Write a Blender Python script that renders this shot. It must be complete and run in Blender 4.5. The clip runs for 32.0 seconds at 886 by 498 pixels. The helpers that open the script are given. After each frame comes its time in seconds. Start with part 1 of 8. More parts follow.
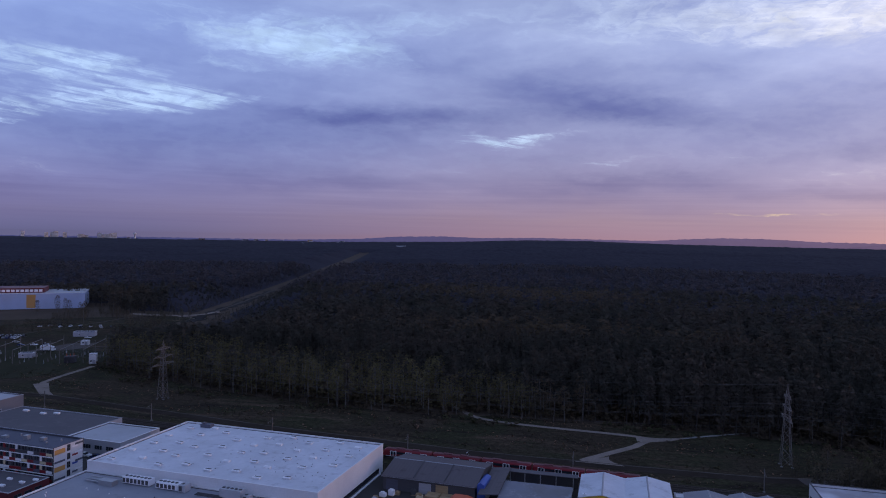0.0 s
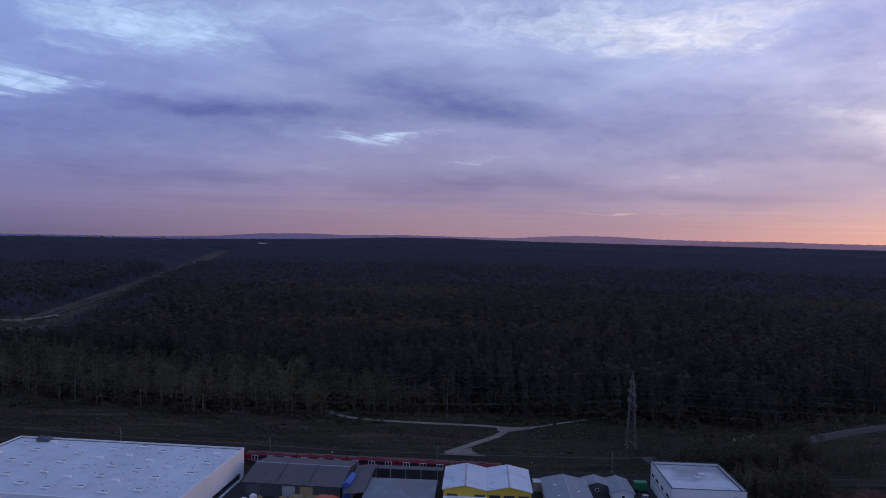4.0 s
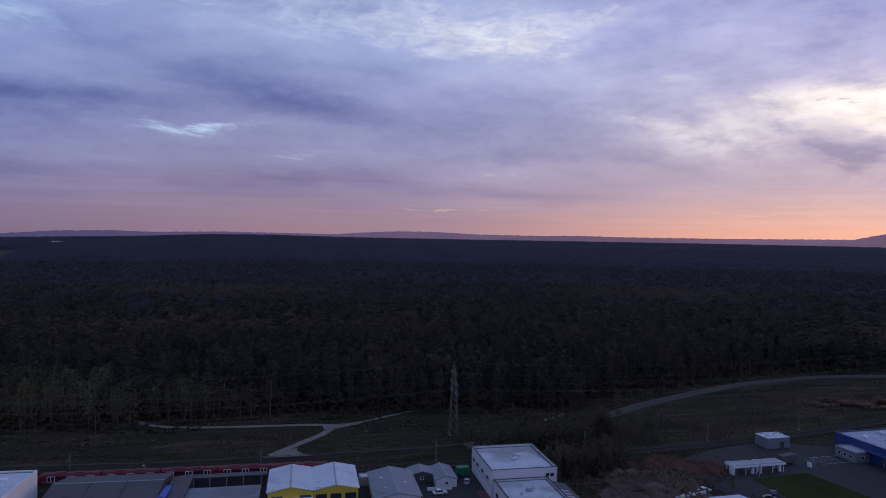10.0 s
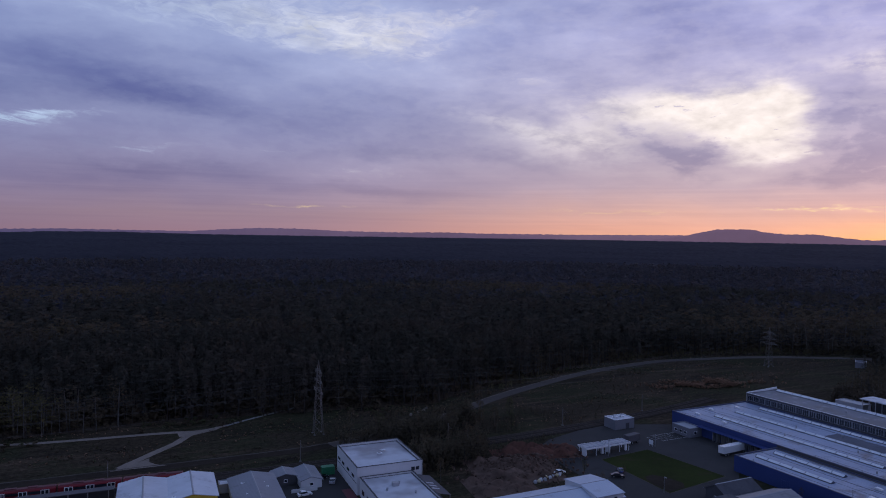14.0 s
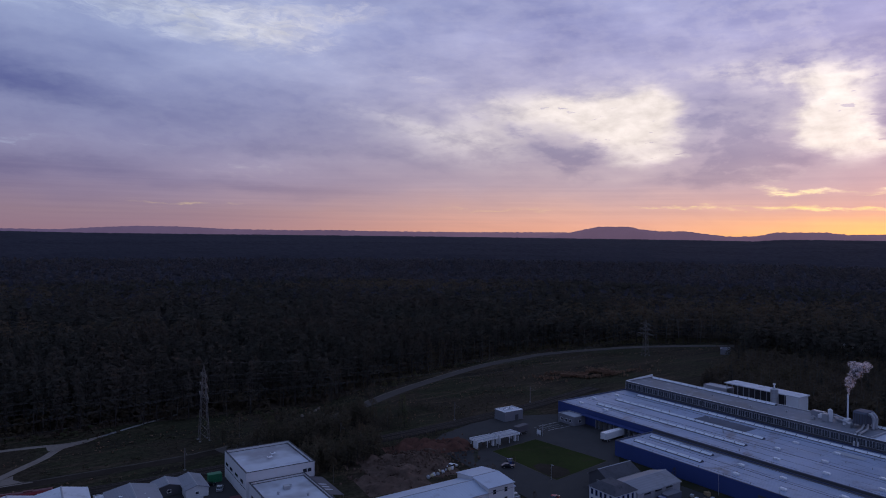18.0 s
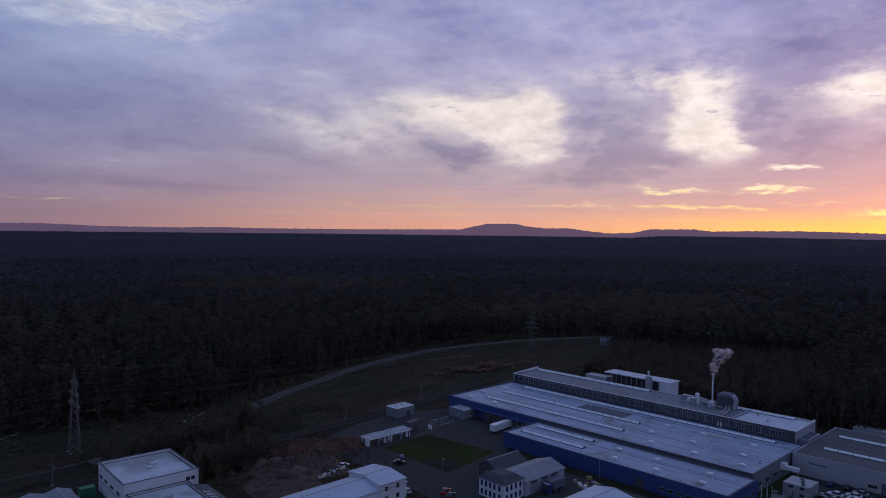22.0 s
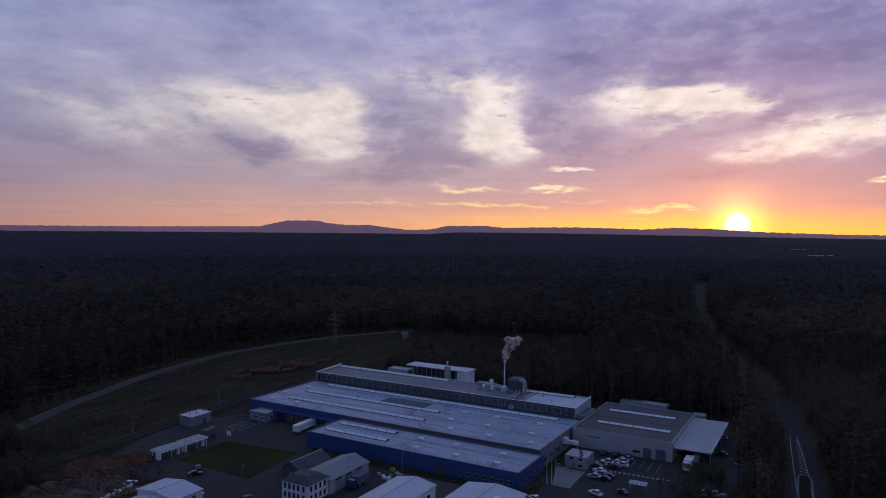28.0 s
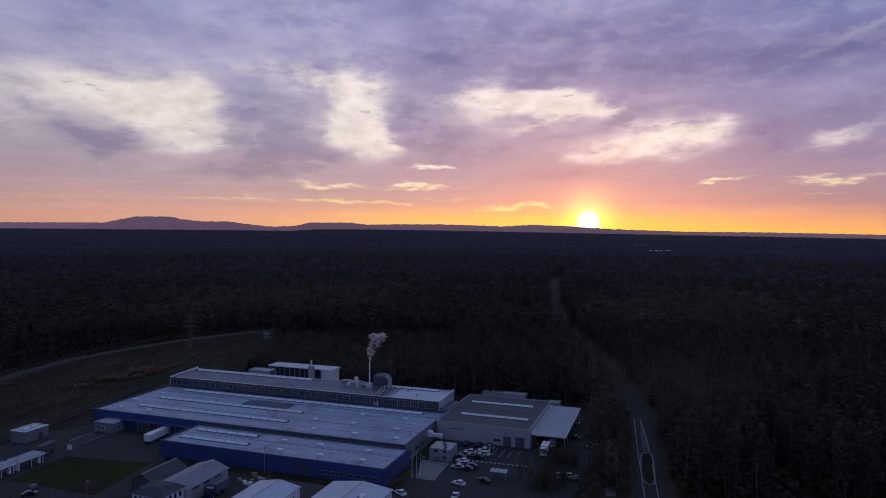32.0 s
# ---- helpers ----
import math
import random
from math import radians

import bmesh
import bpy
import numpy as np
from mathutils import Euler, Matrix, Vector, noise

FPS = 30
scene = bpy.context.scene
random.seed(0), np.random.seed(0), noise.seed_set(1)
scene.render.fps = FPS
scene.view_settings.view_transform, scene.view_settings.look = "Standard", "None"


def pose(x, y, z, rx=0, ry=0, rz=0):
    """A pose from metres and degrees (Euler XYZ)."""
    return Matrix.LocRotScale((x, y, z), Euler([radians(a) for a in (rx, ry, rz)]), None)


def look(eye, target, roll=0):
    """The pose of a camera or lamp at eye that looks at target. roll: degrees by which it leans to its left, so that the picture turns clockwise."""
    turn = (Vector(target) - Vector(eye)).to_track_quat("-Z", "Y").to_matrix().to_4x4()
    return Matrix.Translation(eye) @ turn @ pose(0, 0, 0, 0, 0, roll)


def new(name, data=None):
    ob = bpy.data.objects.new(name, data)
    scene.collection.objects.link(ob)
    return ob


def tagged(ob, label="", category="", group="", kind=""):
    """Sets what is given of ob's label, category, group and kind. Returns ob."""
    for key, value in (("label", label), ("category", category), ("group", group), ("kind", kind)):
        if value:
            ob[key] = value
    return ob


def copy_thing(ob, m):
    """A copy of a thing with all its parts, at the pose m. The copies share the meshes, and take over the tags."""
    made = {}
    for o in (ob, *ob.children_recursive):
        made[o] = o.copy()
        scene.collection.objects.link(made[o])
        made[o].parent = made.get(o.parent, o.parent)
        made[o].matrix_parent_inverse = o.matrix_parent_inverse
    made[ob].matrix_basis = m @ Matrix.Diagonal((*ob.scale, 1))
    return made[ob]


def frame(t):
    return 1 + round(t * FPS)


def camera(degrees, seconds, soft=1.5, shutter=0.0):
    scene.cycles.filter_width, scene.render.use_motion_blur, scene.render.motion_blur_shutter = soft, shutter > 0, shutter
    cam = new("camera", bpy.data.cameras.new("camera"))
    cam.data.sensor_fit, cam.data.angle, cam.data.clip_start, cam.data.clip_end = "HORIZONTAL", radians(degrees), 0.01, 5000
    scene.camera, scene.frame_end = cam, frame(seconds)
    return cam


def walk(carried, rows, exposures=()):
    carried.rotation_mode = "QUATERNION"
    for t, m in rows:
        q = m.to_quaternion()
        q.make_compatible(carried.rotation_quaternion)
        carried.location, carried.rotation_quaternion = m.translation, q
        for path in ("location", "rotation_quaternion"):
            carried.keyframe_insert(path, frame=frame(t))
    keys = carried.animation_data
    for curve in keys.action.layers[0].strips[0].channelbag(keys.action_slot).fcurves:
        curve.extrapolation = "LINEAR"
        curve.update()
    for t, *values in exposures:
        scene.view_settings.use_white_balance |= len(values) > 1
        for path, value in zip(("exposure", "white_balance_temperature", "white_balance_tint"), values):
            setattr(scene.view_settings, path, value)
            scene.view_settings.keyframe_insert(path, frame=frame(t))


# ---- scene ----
cam = camera(66.0, 32.0, soft=1.0)
EYE = (0, 0, 80)
# seconds, yaw, pitch, lean
TURN = [
    (0, -0.00, -0.98, -1.08), (0.5, -1.43, -0.99, -1.44), (1, -2.66, -1.00, -1.45), (1.5, -3.83, -1.01, -1.40),
    (2, -5.35, -1.02, -1.34), (2.5, -7.06, -1.02, -1.32), (3, -8.64, -1.01, -1.29), (3.5, -9.95, -1.00, -1.24),
    (5.5, -15.37, -1.00, -1.11), (6, -16.58, -0.99, -1.02), (6.5, -17.56, -1.01, -0.99), (7, -18.48, -1.03, -1.01),
    (7.5, -19.38, -1.05, -1.00), (8, -20.19, -1.07, -0.93), (8.5, -21.04, -1.05, -0.92), (9, -21.99, -1.05, -0.84),
    (9.5, -23.61, -1.09, -0.86), (10, -25.98, -1.10, -0.82), (10.5, -28.24, -1.11, -0.83), (11, -30.21, -1.14, -0.80),
    (11.5, -31.94, -1.15, -0.79), (12, -33.52, -1.17, -0.74), (12.5, -34.68, -1.19, -0.71), (13, -35.61, -1.21, -0.71),
    (13.5, -36.51, -1.23, -0.67), (14, -37.34, -1.24, -0.67), (14.5, -38.19, -1.26, -0.68), (16.5, -42.15, -1.33, -0.57),
    (17, -43.66, -1.35, -0.54), (17.5, -45.14, -1.35, -0.52), (18, -46.39, -1.35, -0.52), (18.5, -47.43, -1.38, -0.54),
    (19, -48.50, -1.40, -0.51), (19.5, -49.89, -1.41, -0.55), (20, -51.10, -1.43, -0.53), (20.5, -52.26, -1.46, -0.48),
    (21, -53.23, -1.48, -0.49), (21.5, -54.27, -1.52, -0.52), (22, -55.55, -1.52, -0.47), (22.5, -57.13, -1.54, -0.44),
    (23, -58.48, -1.54, -0.39), (23.5, -59.58, -1.55, -0.38), (24, -60.77, -1.56, -0.40), (24.5, -62.27, -1.56, -0.39),
    (25, -63.94, -1.57, -0.38), (25.5, -65.29, -1.59, -0.31), (27.5, -70.78, -1.67, -0.28), (28, -72.07, -1.68, -0.32),
    (28.5, -73.20, -1.72, -0.31), (29, -74.53, -1.77, -0.32), (29.5, -76.24, -1.78, -0.34), (30, -77.84, -1.80, -0.34),
    (30.5, -79.20, -1.84, -0.34), (31, -80.59, -1.86, -0.32), (31.5, -82.06, -1.91, -0.29), (32, -83.42, -1.88, -0.39),
]
walk(cam, [(t, pose(*EYE, 90 + tip, lean, yaw)) for t, yaw, tip, lean in TURN],
     exposures=[(0, 0.0), (6, -0.08), (13, -0.25), (19, -0.42), (25, -0.57), (32, -0.65)])

# ---- world ----
SUN_AZ, SUN_EL = 95.4, 0.45


def srgb(r, g, b):
    return tuple(((c / 255 + 0.055) / 1.055) ** 2.4 if c > 10 else c / 255 / 12.92 for c in (r, g, b))


class Nodes:
    """A short hand for shader nodes."""

    def __init__(self, tree, keep=False):
        self.tree = tree
        if not keep:
            tree.nodes.clear()

    def add(self, kind, *inputs, operation=""):
        node = self.tree.nodes.new(kind)
        if operation:
            node.operation = operation
        for slot, value in enumerate(inputs):
            if value is None:
                continue
            if isinstance(value, bpy.types.NodeSocket):
                self.tree.links.new(value, node.inputs[slot])
            else:
                node.inputs[slot].default_value = value
        return node

    def link(self, a, b):
        self.tree.links.new(a, b)

    def m(self, op, a, b=0.0, c=0.0):
        return self.add("ShaderNodeMath", a, b, c, operation=op).outputs[0]

    def vec(self, x, y, z=0.0):
        return self.add("ShaderNodeCombineXYZ", x, y, z).outputs[0]

    def noise(self, vector, scale, detail=4.0, rough=0.55, distort=0.0):
        n = self.add("ShaderNodeTexNoise", vector)
        n.inputs["Scale"].default_value = scale
        n.inputs["Detail"].default_value = detail
        n.inputs["Roughness"].default_value = rough
        n.inputs["Distortion"].default_value = distort
        return n.outputs[0]

    def smooth(self, value, a, b, lo=0.0, hi=1.0):
        n = self.add("ShaderNodeMapRange", value, a, b, lo, hi)
        n.interpolation_type = "SMOOTHSTEP"
        return n.outputs[0]

    def ramp(self, value, stops):
        n = self.add("ShaderNodeValToRGB", value)
        el = n.color_ramp.elements
        while len(el) < len(stops):
            el.new(0.5)
        for e, (p, c) in zip(el, stops):
            e.position, e.color = p, (*c, 1)
        return n.outputs[0]

    def mix(self, fac, a, b, blend="MIX"):
        n = self.tree.nodes.new("ShaderNodeMix")
        n.data_type, n.blend_type = "RGBA", blend
        for slot, value in ((0, fac), (6, a), (7, b)):
            if isinstance(value, bpy.types.NodeSocket):
                self.tree.links.new(value, n.inputs[slot])
            else:
                n.inputs[slot].default_value = value if slot == 0 else (*value, 1)
        return n.outputs[2]


def make_world():
    w = bpy.data.worlds.new("dusk_sky")
    scene.world = w
    w.use_nodes = True
    N = Nodes(w.node_tree)
    m = N.m
    way = N.add("ShaderNodeTexCoord").outputs["Generated"]
    sep = N.add("ShaderNodeSeparateXYZ", N.add("ShaderNodeVectorMath", way, operation="NORMALIZE").outputs[0])
    x, y, z = sep.outputs
    az = m("MULTIPLY", m("ARCTAN2", x, y), 57.29578)
    el = m("MULTIPLY", m("ARCSINE", z), 57.29578)
    # soft swirling of the cloud edges
    flat = N.vec(m("MULTIPLY", az, 0.09), m("MULTIPLY", el, 0.26))
    wa = m("SUBTRACT", N.noise(flat, 1.6, 5.0, 0.6), 0.5)
    wb = m("SUBTRACT", N.noise(N.add("ShaderNodeVectorMath", flat, (7.3, 2.1, 4.0), operation="ADD").outputs[0], 1.9, 5.0, 0.6), 0.5)
    azw = m("MULTIPLY_ADD", wa, 7.0, az)
    elw = m("MULTIPLY_ADD", wb, 2.6, el)
    # the veiled sky, by height, at five bearings
    h = m("POWER", m("DIVIDE", m("MAXIMUM", m("MULTIPLY_ADD", m("MULTIPLY", wb, 0.5), m("MINIMUM", el, 2.0), el), 0.0), 90.0), 0.5)

    def column(rows):
        return N.ramp(h, [((e / 90) ** 0.5, srgb(*c)) for e, c in rows])
    top = [(30, (114, 132, 180)), (85, (94, 118, 168))]
    cols = [
        (-32, column([(0, (100, 100, 138)), (1.5, (110, 112, 157)), (4, (113, 121, 180)), (8, (116, 135, 201)), (16, (138, 161, 225))] + top)),
        (18, column([(0, (166, 131, 146)), (1.5, (156, 134, 156)), (4, (146, 137, 176)), (8, (139, 142, 190)), (16, (165, 178, 224))] + top)),
        (58, column([(0, (230, 164, 132)), (0.8, (216, 162, 146)), (2, (197, 158, 156)), (4, (171, 151, 169)), (8, (166, 156, 181)), (16, (151, 151, 194))] + top)),
        (92, column([(0, (255, 192, 74)), (0.9, (236, 178, 110)), (2, (184, 146, 147)), (4, (160, 136, 157)), (8, (150, 136, 170)), (16, (134, 131, 176))] + top)),
        (118, column([(0, (250, 176, 96)), (0.9, (212, 152, 122)), (2.2, (160, 128, 142)), (5, (136, 120, 156)), (9, (130, 122, 166)), (16, (107, 113, 166))] + top)),
    ]
    sky = cols[0][1]
    for (a0, _), (a1, c) in zip(cols, cols[1:]):
        sky = N.mix(N.smooth(az, a0, a1), sky, c)
    # long cloud streaks, drawn out towards the horizon
    depth = m("ADD", m("MAXIMUM", z, 0.0), 0.10)
    px, py = m("DIVIDE", x, depth), m("DIVIDE", y, depth)
    drawn = N.vec(m("ADD", m("MULTIPLY", px, 0.75), m("MULTIPLY", py, 0.55)), m("SUBTRACT", m("MULTIPLY", py, 1.3), m("MULTIPLY", px, 0.95)))
    streak = N.noise(drawn, 0.5, 5.0, 0.46, 0.25)
    fine = N.noise(N.vec(m("MULTIPLY", azw, 0.075), m("MULTIPLY", elw, 0.36)), 1.0, 5.0, 0.46, 0.2)
    tiny = N.noise(N.vec(m("MULTIPLY", azw, 0.55), m("MULTIPLY", elw, 1.5)), 1.0, 5.0, 0.6, 0.9)
    veil = m("ADD", m("MULTIPLY", m("SUBTRACT", streak, 0.5), 1.5), m("MULTIPLY", m("SUBTRACT", fine, 0.5), 1.7))
    wisp = m("ADD", veil, m("MULTIPLY", m("SUBTRACT", tiny, 0.5), 1.0))
    up = N.smooth(el, 0.5, 5.0)
    veil, wisp = m("MULTIPLY", veil, up), m("MULTIPLY", wisp, up)

    def lobe(a, e, wide, tall, tilt, power):
        c, s = math.cos(radians(tilt)), math.sin(radians(tilt))
        da, de = m("SUBTRACT", azw, a), m("SUBTRACT", elw, e)
        u = m("DIVIDE", m("ADD", m("MULTIPLY", da, c), m("MULTIPLY", de, s)), wide)
        v = m("DIVIDE", m("SUBTRACT", m("MULTIPLY", de, c), m("MULTIPLY", da, s)), tall)
        r = m("ADD", m("MULTIPLY", u, u), m("MULTIPLY", v, v))
        return m("MULTIPLY", m("EXPONENT", m("MULTIPLY", r, -1.0)), power)

    def total(rows):
        out = lobe(*rows[0])
        for row in rows[1:]:
            out = m("ADD", out, lobe(*row))
        return out
    # wisps and openings over the eastern half: bearing, height, half width, half height, tilt, strength
    gaps = m("ADD", total([
        (19, 17.2, 12, 2.2, -3, 0.82), (30, 15.9, 9, 1.2, -4, 0.55), (-11, 15.2, 12, 1.6, -4, 1.1), (-4, 17.0, 8, 1.2, 0, 0.5), (-23, 10.1, 8.0, 0.9, 3, 1.3),
        (-29, 12.0, 7, 1.1, 2, 1.05), (-33, 8.0, 4.5, 0.9, 4, 1.1), (-17, 13.2, 5, 0.5, -6, 0.5),
    ]), total([
        (5.0, 8.1, 3.4, 0.46, 1, 0.95), (9.0, 8.6, 3.4, 0.26, 5, 0.6), (2.4, 8.6, 1.6, 0.22, 0, 0.5), (13, 6.4, 3.5, 0.3, 2, 0.3), (41, 8.7, 5.5, 0.5, -14, 0.5), (39, 17.4, 3.0, 0.7, 10, 0.5), (26, 6.6, 6, 0.2, 0, 0.35),
    ]))
    heavy = m("ADD", total([
        (12, 11.5, 13, 1.4, -9, 1.0), (-5, 9.8, 15, 1.1, 1, 1.1), (-18, 7.4, 12, 1.2, 0, 0.55), (22, 8.6, 8, 0.8, -8, 0.5), (-8, 4.4, 14, 0.8, 0, 0.35),
        (14, 4.9, 9, 0.7, 0, 0.45), (30, 3.7, 8, 0.6, -4, 0.45),
    ]), total([
        (44, 6.2, 6, 0.9, -8, 0.6), (34, 6.6, 6, 0.6, 0, 0.4), (62, 15.5, 8, 1.6, 0, 0.3), (96, 12.6, 11, 1.5, -4, 0.8), (112, 13.2, 7, 2.2, 10, 0.7), (113, 8.5, 6, 1.3, 0, 0.5), (86, 14.2, 7, 1.5, 4, 0.45),
    ]))
    lit = N.smooth(m("ADD", m("SUBTRACT", gaps, m("MULTIPLY", heavy, 0.7)), m("MULTIPLY", wisp, 0.75)), 0.10, 1.15)
    comb = N.noise(N.vec(m("MULTIPLY_ADD", elw, 0.5, m("MULTIPLY", azw, 0.26)), m("MULTIPLY_ADD", az, 0.22, m("MULTIPLY", el, 2.5))), 1.0, 5.0, 0.6, 0.6)
    lit = m("MULTIPLY", m("MULTIPLY", lit, N.smooth(comb, 0.36, 0.60, N.smooth(el, 11.5, 14.5, 0.12, 0.78), 1.0)), N.smooth(tiny, 0.30, 0.56, 0.6, 1.0))
    # streaks that run together at the western skyline, and lumps of two sizes
    va, vb = math.sin(radians(80)), math.cos(radians(80))
    along = m("ADD", m("MULTIPLY", px, va), m("MULTIPLY", py, vb))
    over = m("SUBTRACT", m("MULTIPLY", px, vb), m("MULTIPLY", py, va))
    fan = m("SUBTRACT", N.noise(N.vec(m("MULTIPLY", along, 0.26), m("MULTIPLY", over, 1.7)), 1.0, 6.0, 0.6, 0.5), 0.5)
    ragged = m("SUBTRACT", N.noise(N.vec(m("MULTIPLY", az, 0.40), m("MULTIPLY", el, 0.85)), 1.0, 8.0, 0.58, 0.15), 0.5)
    lumps = m("SUBTRACT", N.noise(N.vec(m("MULTIPLY", az, 0.15), m("MULTIPLY", el, 0.42)), 1.0, 7.0, 0.55, 0.0), 0.5)
    puff = N.noise(N.vec(m("MULTIPLY", az, 0.50), m("MULTIPLY", el, 1.9)), 1.0, 5.0, 0.55, 0.4)
    # the bright holes of the west
    holes = m("ADD", total([
        (58.0, 9.9, 7.2, 1.5, -2, 1.0), (62.3, 8.6, 3.0, 2.6, 0, 0.8), (51.0, 8.2, 4.5, 1.0, -10, 0.35), (62.8, 6.1, 2.4, 0.6, 6, 0.5), (45.0, 8.3, 6.0, 0.6, -14, 0.32),
        (75.9, 8.3, 2.7, 2.7, -6, 1.25), (75.0, 11.6, 2.8, 1.0, -6, 0.6), (69.5, 12.1, 3.6, 0.7, -6, 0.25), (78.0, 6.2, 2.2, 0.6, 8, 0.6),
    ]), total([
        (89.5, 10.4, 6.0, 0.8, -5, 1.0), (93.5, 10.0, 4.2, 0.7, -6, 0.9), (86.5, 9.0, 4.0, 1.1, 10, 0.55), (101.6, 7.2, 4.2, 1.05, 14, 1.35), (96.5, 5.6, 3.6, 0.35, 4, 0.7), (91.0, 8.3, 3.4, 0.5, 16, 0.45),
        (112.5, 6.4, 2.5, 0.5, 8, 0.35),
    ]))
    # dark tufts with trails of rain that hang into them
    tufts = m("ADD", total([
        (57.0, 6.2, 2.6, 1.8, -10, 1.5), (53.6, 7.2, 4.4, 1.0, -28, 0.9), (58.9, 7.3, 1.0, 0.5, 20, 0.5), (69.4, 6.9, 4.2, 2.4, -8, 2.0), (67.6, 9.9, 2.0, 1.2, -30, 0.9), (71.8, 9.6, 2.0, 0.8, -16, 0.6), (68.0, 4.6, 6, 1.0, 4, 0.8),
    ]), total([
        (80.9, 8.8, 1.7, 2.6, -8, 1.5), (83.6, 7.4, 3.4, 1.5, 22, 1.1), (88.0, 6.6, 4.6, 0.8, 14, 0.9), (95.5, 8.1, 4.2, 0.55, 17, 1.2), (103.5, 9.6, 5.0, 0.7, 4, 0.8), (108.5, 7.0, 2.6, 1.9, 20, 0.9), (92, 4.4, 8, 0.7, 6, 0.6),
    ]))
    rough_edge = m("ADD", m("MULTIPLY", ragged, N.smooth(az, 60.0, 72.0, 0.9, 1.7)), m("MULTIPLY", m("MULTIPLY", fan, N.smooth(az, 60.0, 80.0, 0.25, 1.0)), 1.9))
    frayed = m("ADD", m("MULTIPLY", ragged, 2.6), m("MULTIPLY", fan, 1.6))
    hung = N.smooth(m("ADD", tufts, frayed), 0.0, 1.5)
    west_lit = N.smooth(m("ADD", m("SUBTRACT", m("MULTIPLY", holes, 1.2), m("MULTIPLY", hung, 1.0)), rough_edge), -0.12, 1.05)
    west_lit = m("MULTIPLY", west_lit, N.smooth(m("MULTIPLY_ADD", ragged, 1.6, el), 4.2, 6.8))
    # the thin bright cover round the holes
    halo = total([
        (57, 8.9, 11, 2.6, -2, 0.9), (75, 9.4, 8, 3.2, 0, 0.85), (92, 8.9, 11, 2.2, -3, 0.8), (102, 7.2, 7, 1.8, 10, 0.6), (45, 7.7, 8, 1.4, -12, 0.42), (62, 4.9, 14, 1.0, 0, 0.25),
    ])
    halo = m("MULTIPLY", N.smooth(m("ADD", halo, m("MULTIPLY", m("MULTIPLY", m("ADD", rough_edge, lumps), halo), 0.9)), 0.10, 1.1, 0.0, 0.42), m("SUBTRACT", 1.0, m("MULTIPLY", hung, 0.85)))
    west_lit = m("SUBTRACT", 1.0, m("MULTIPLY", m("SUBTRACT", 1.0, west_lit), m("SUBTRACT", 1.0, halo)))
    clots = m("MULTIPLY", N.smooth(puff, 0.63, 0.68), N.smooth(az, 42.0, 55.0, 0.0, 0.6))
    lit = m("MAXIMUM", lit, m("MULTIPLY", west_lit, m("SUBTRACT", 1.0, clots)))
    # thin bright slits low down
    slits = m("ADD", total([
        (82.4, 4.95, 1.9, 0.30, 4, 1.0), (74.6, 3.45, 2.3, 0.24, -3, 1.0), (81.3, 3.2, 2.6, 0.20, 0, 1.1), (105.0, 3.7, 2.0, 0.16, 3, 0.8), (113.5, 3.7, 3.6, 0.36, 3, 0.75), (112.5, 2.6, 3, 0.14, 2, 0.4),
    ]), total([
        (89.6, 1.65, 2.6, 0.24, 4, 1.0), (76.0, 1.9, 6, 0.20, -3, 0.7), (66.0, 2.2, 5, 0.16, -5, 0.5), (26, 2.1, 5.0, 0.18, 1, 0.35), (52, 1.8, 9, 0.18, 0, 0.25), (84, 2.4, 5, 0.14, -2, 0.4),
    ]))
    nick = N.noise(N.vec(m("MULTIPLY", az, 0.8), m("MULTIPLY", el, 4.5)), 1.0, 4.0, 0.6, 0.5)
    slits = N.smooth(m("MULTIPLY", slits, m("MULTIPLY_ADD", m("SUBTRACT", nick, 0.5), 3.2, 1.0)), 0.10, 1.1)
    lit = m("MAXIMUM", lit, m("MULTIPLY", slits, N.smooth(el, 0.6, 1.4)))
    # tone of the cloud cover
    west_side = N.smooth(az, 20.0, 65.0)
    mottle = m("ADD", m("MULTIPLY", m("MULTIPLY", lumps, N.smooth(el, 5.0, 11.0)), N.smooth(az, 10.0, 60.0, 0.35, 1.25)), m("MULTIPLY", m("MULTIPLY", ragged, west_side), N.smooth(el, 7.0, 11.0, 0.1, 0.24)))
    mottle = m("ADD", mottle, m("MULTIPLY", m("MULTIPLY", fan, west_side), 0.22))
    shade = m("ADD", m("MULTIPLY", m("MULTIPLY", heavy, N.smooth(az, 20.0, 50.0, 1.4, 1.0)), 0.36), m("MULTIPLY", N.smooth(m("ADD", tufts, m("MULTIPLY", m("MULTIPLY", frayed, tufts), 1.6)), 0.0, 1.7), 0.36))
    shade = m("ADD", shade, m("MULTIPLY", veil, N.smooth(az, 10.0, 70.0, -0.50, -0.26)))
    shade = m("SUBTRACT", shade, mottle)
    bars = N.noise(N.vec(m("MULTIPLY", az, 0.05), m("MULTIPLY", el, 2.6)), 1.0, 5.0, 0.6, 0.3)
    shade = m("ADD", shade, m("MULTIPLY", m("MULTIPLY", m("SUBTRACT", bars, 0.5), N.smooth(el, 7.0, 3.0)), m("MULTIPLY", N.smooth(el, 0.3, 1.0), 0.34)))
    sky = N.mix(1.0, sky, N.vec(*[m("SUBTRACT", 1.0, m("MULTIPLY", shade, k)) for k in (0.95, 0.9, 0.55)]), "MULTIPLY")
    glowing = N.mix(N.smooth(az, -10, 60), srgb(180, 208, 250), srgb(240, 228, 226))
    glowing = N.mix(N.smooth(el, 6.0, 1.0), glowing, srgb(255, 226, 150))
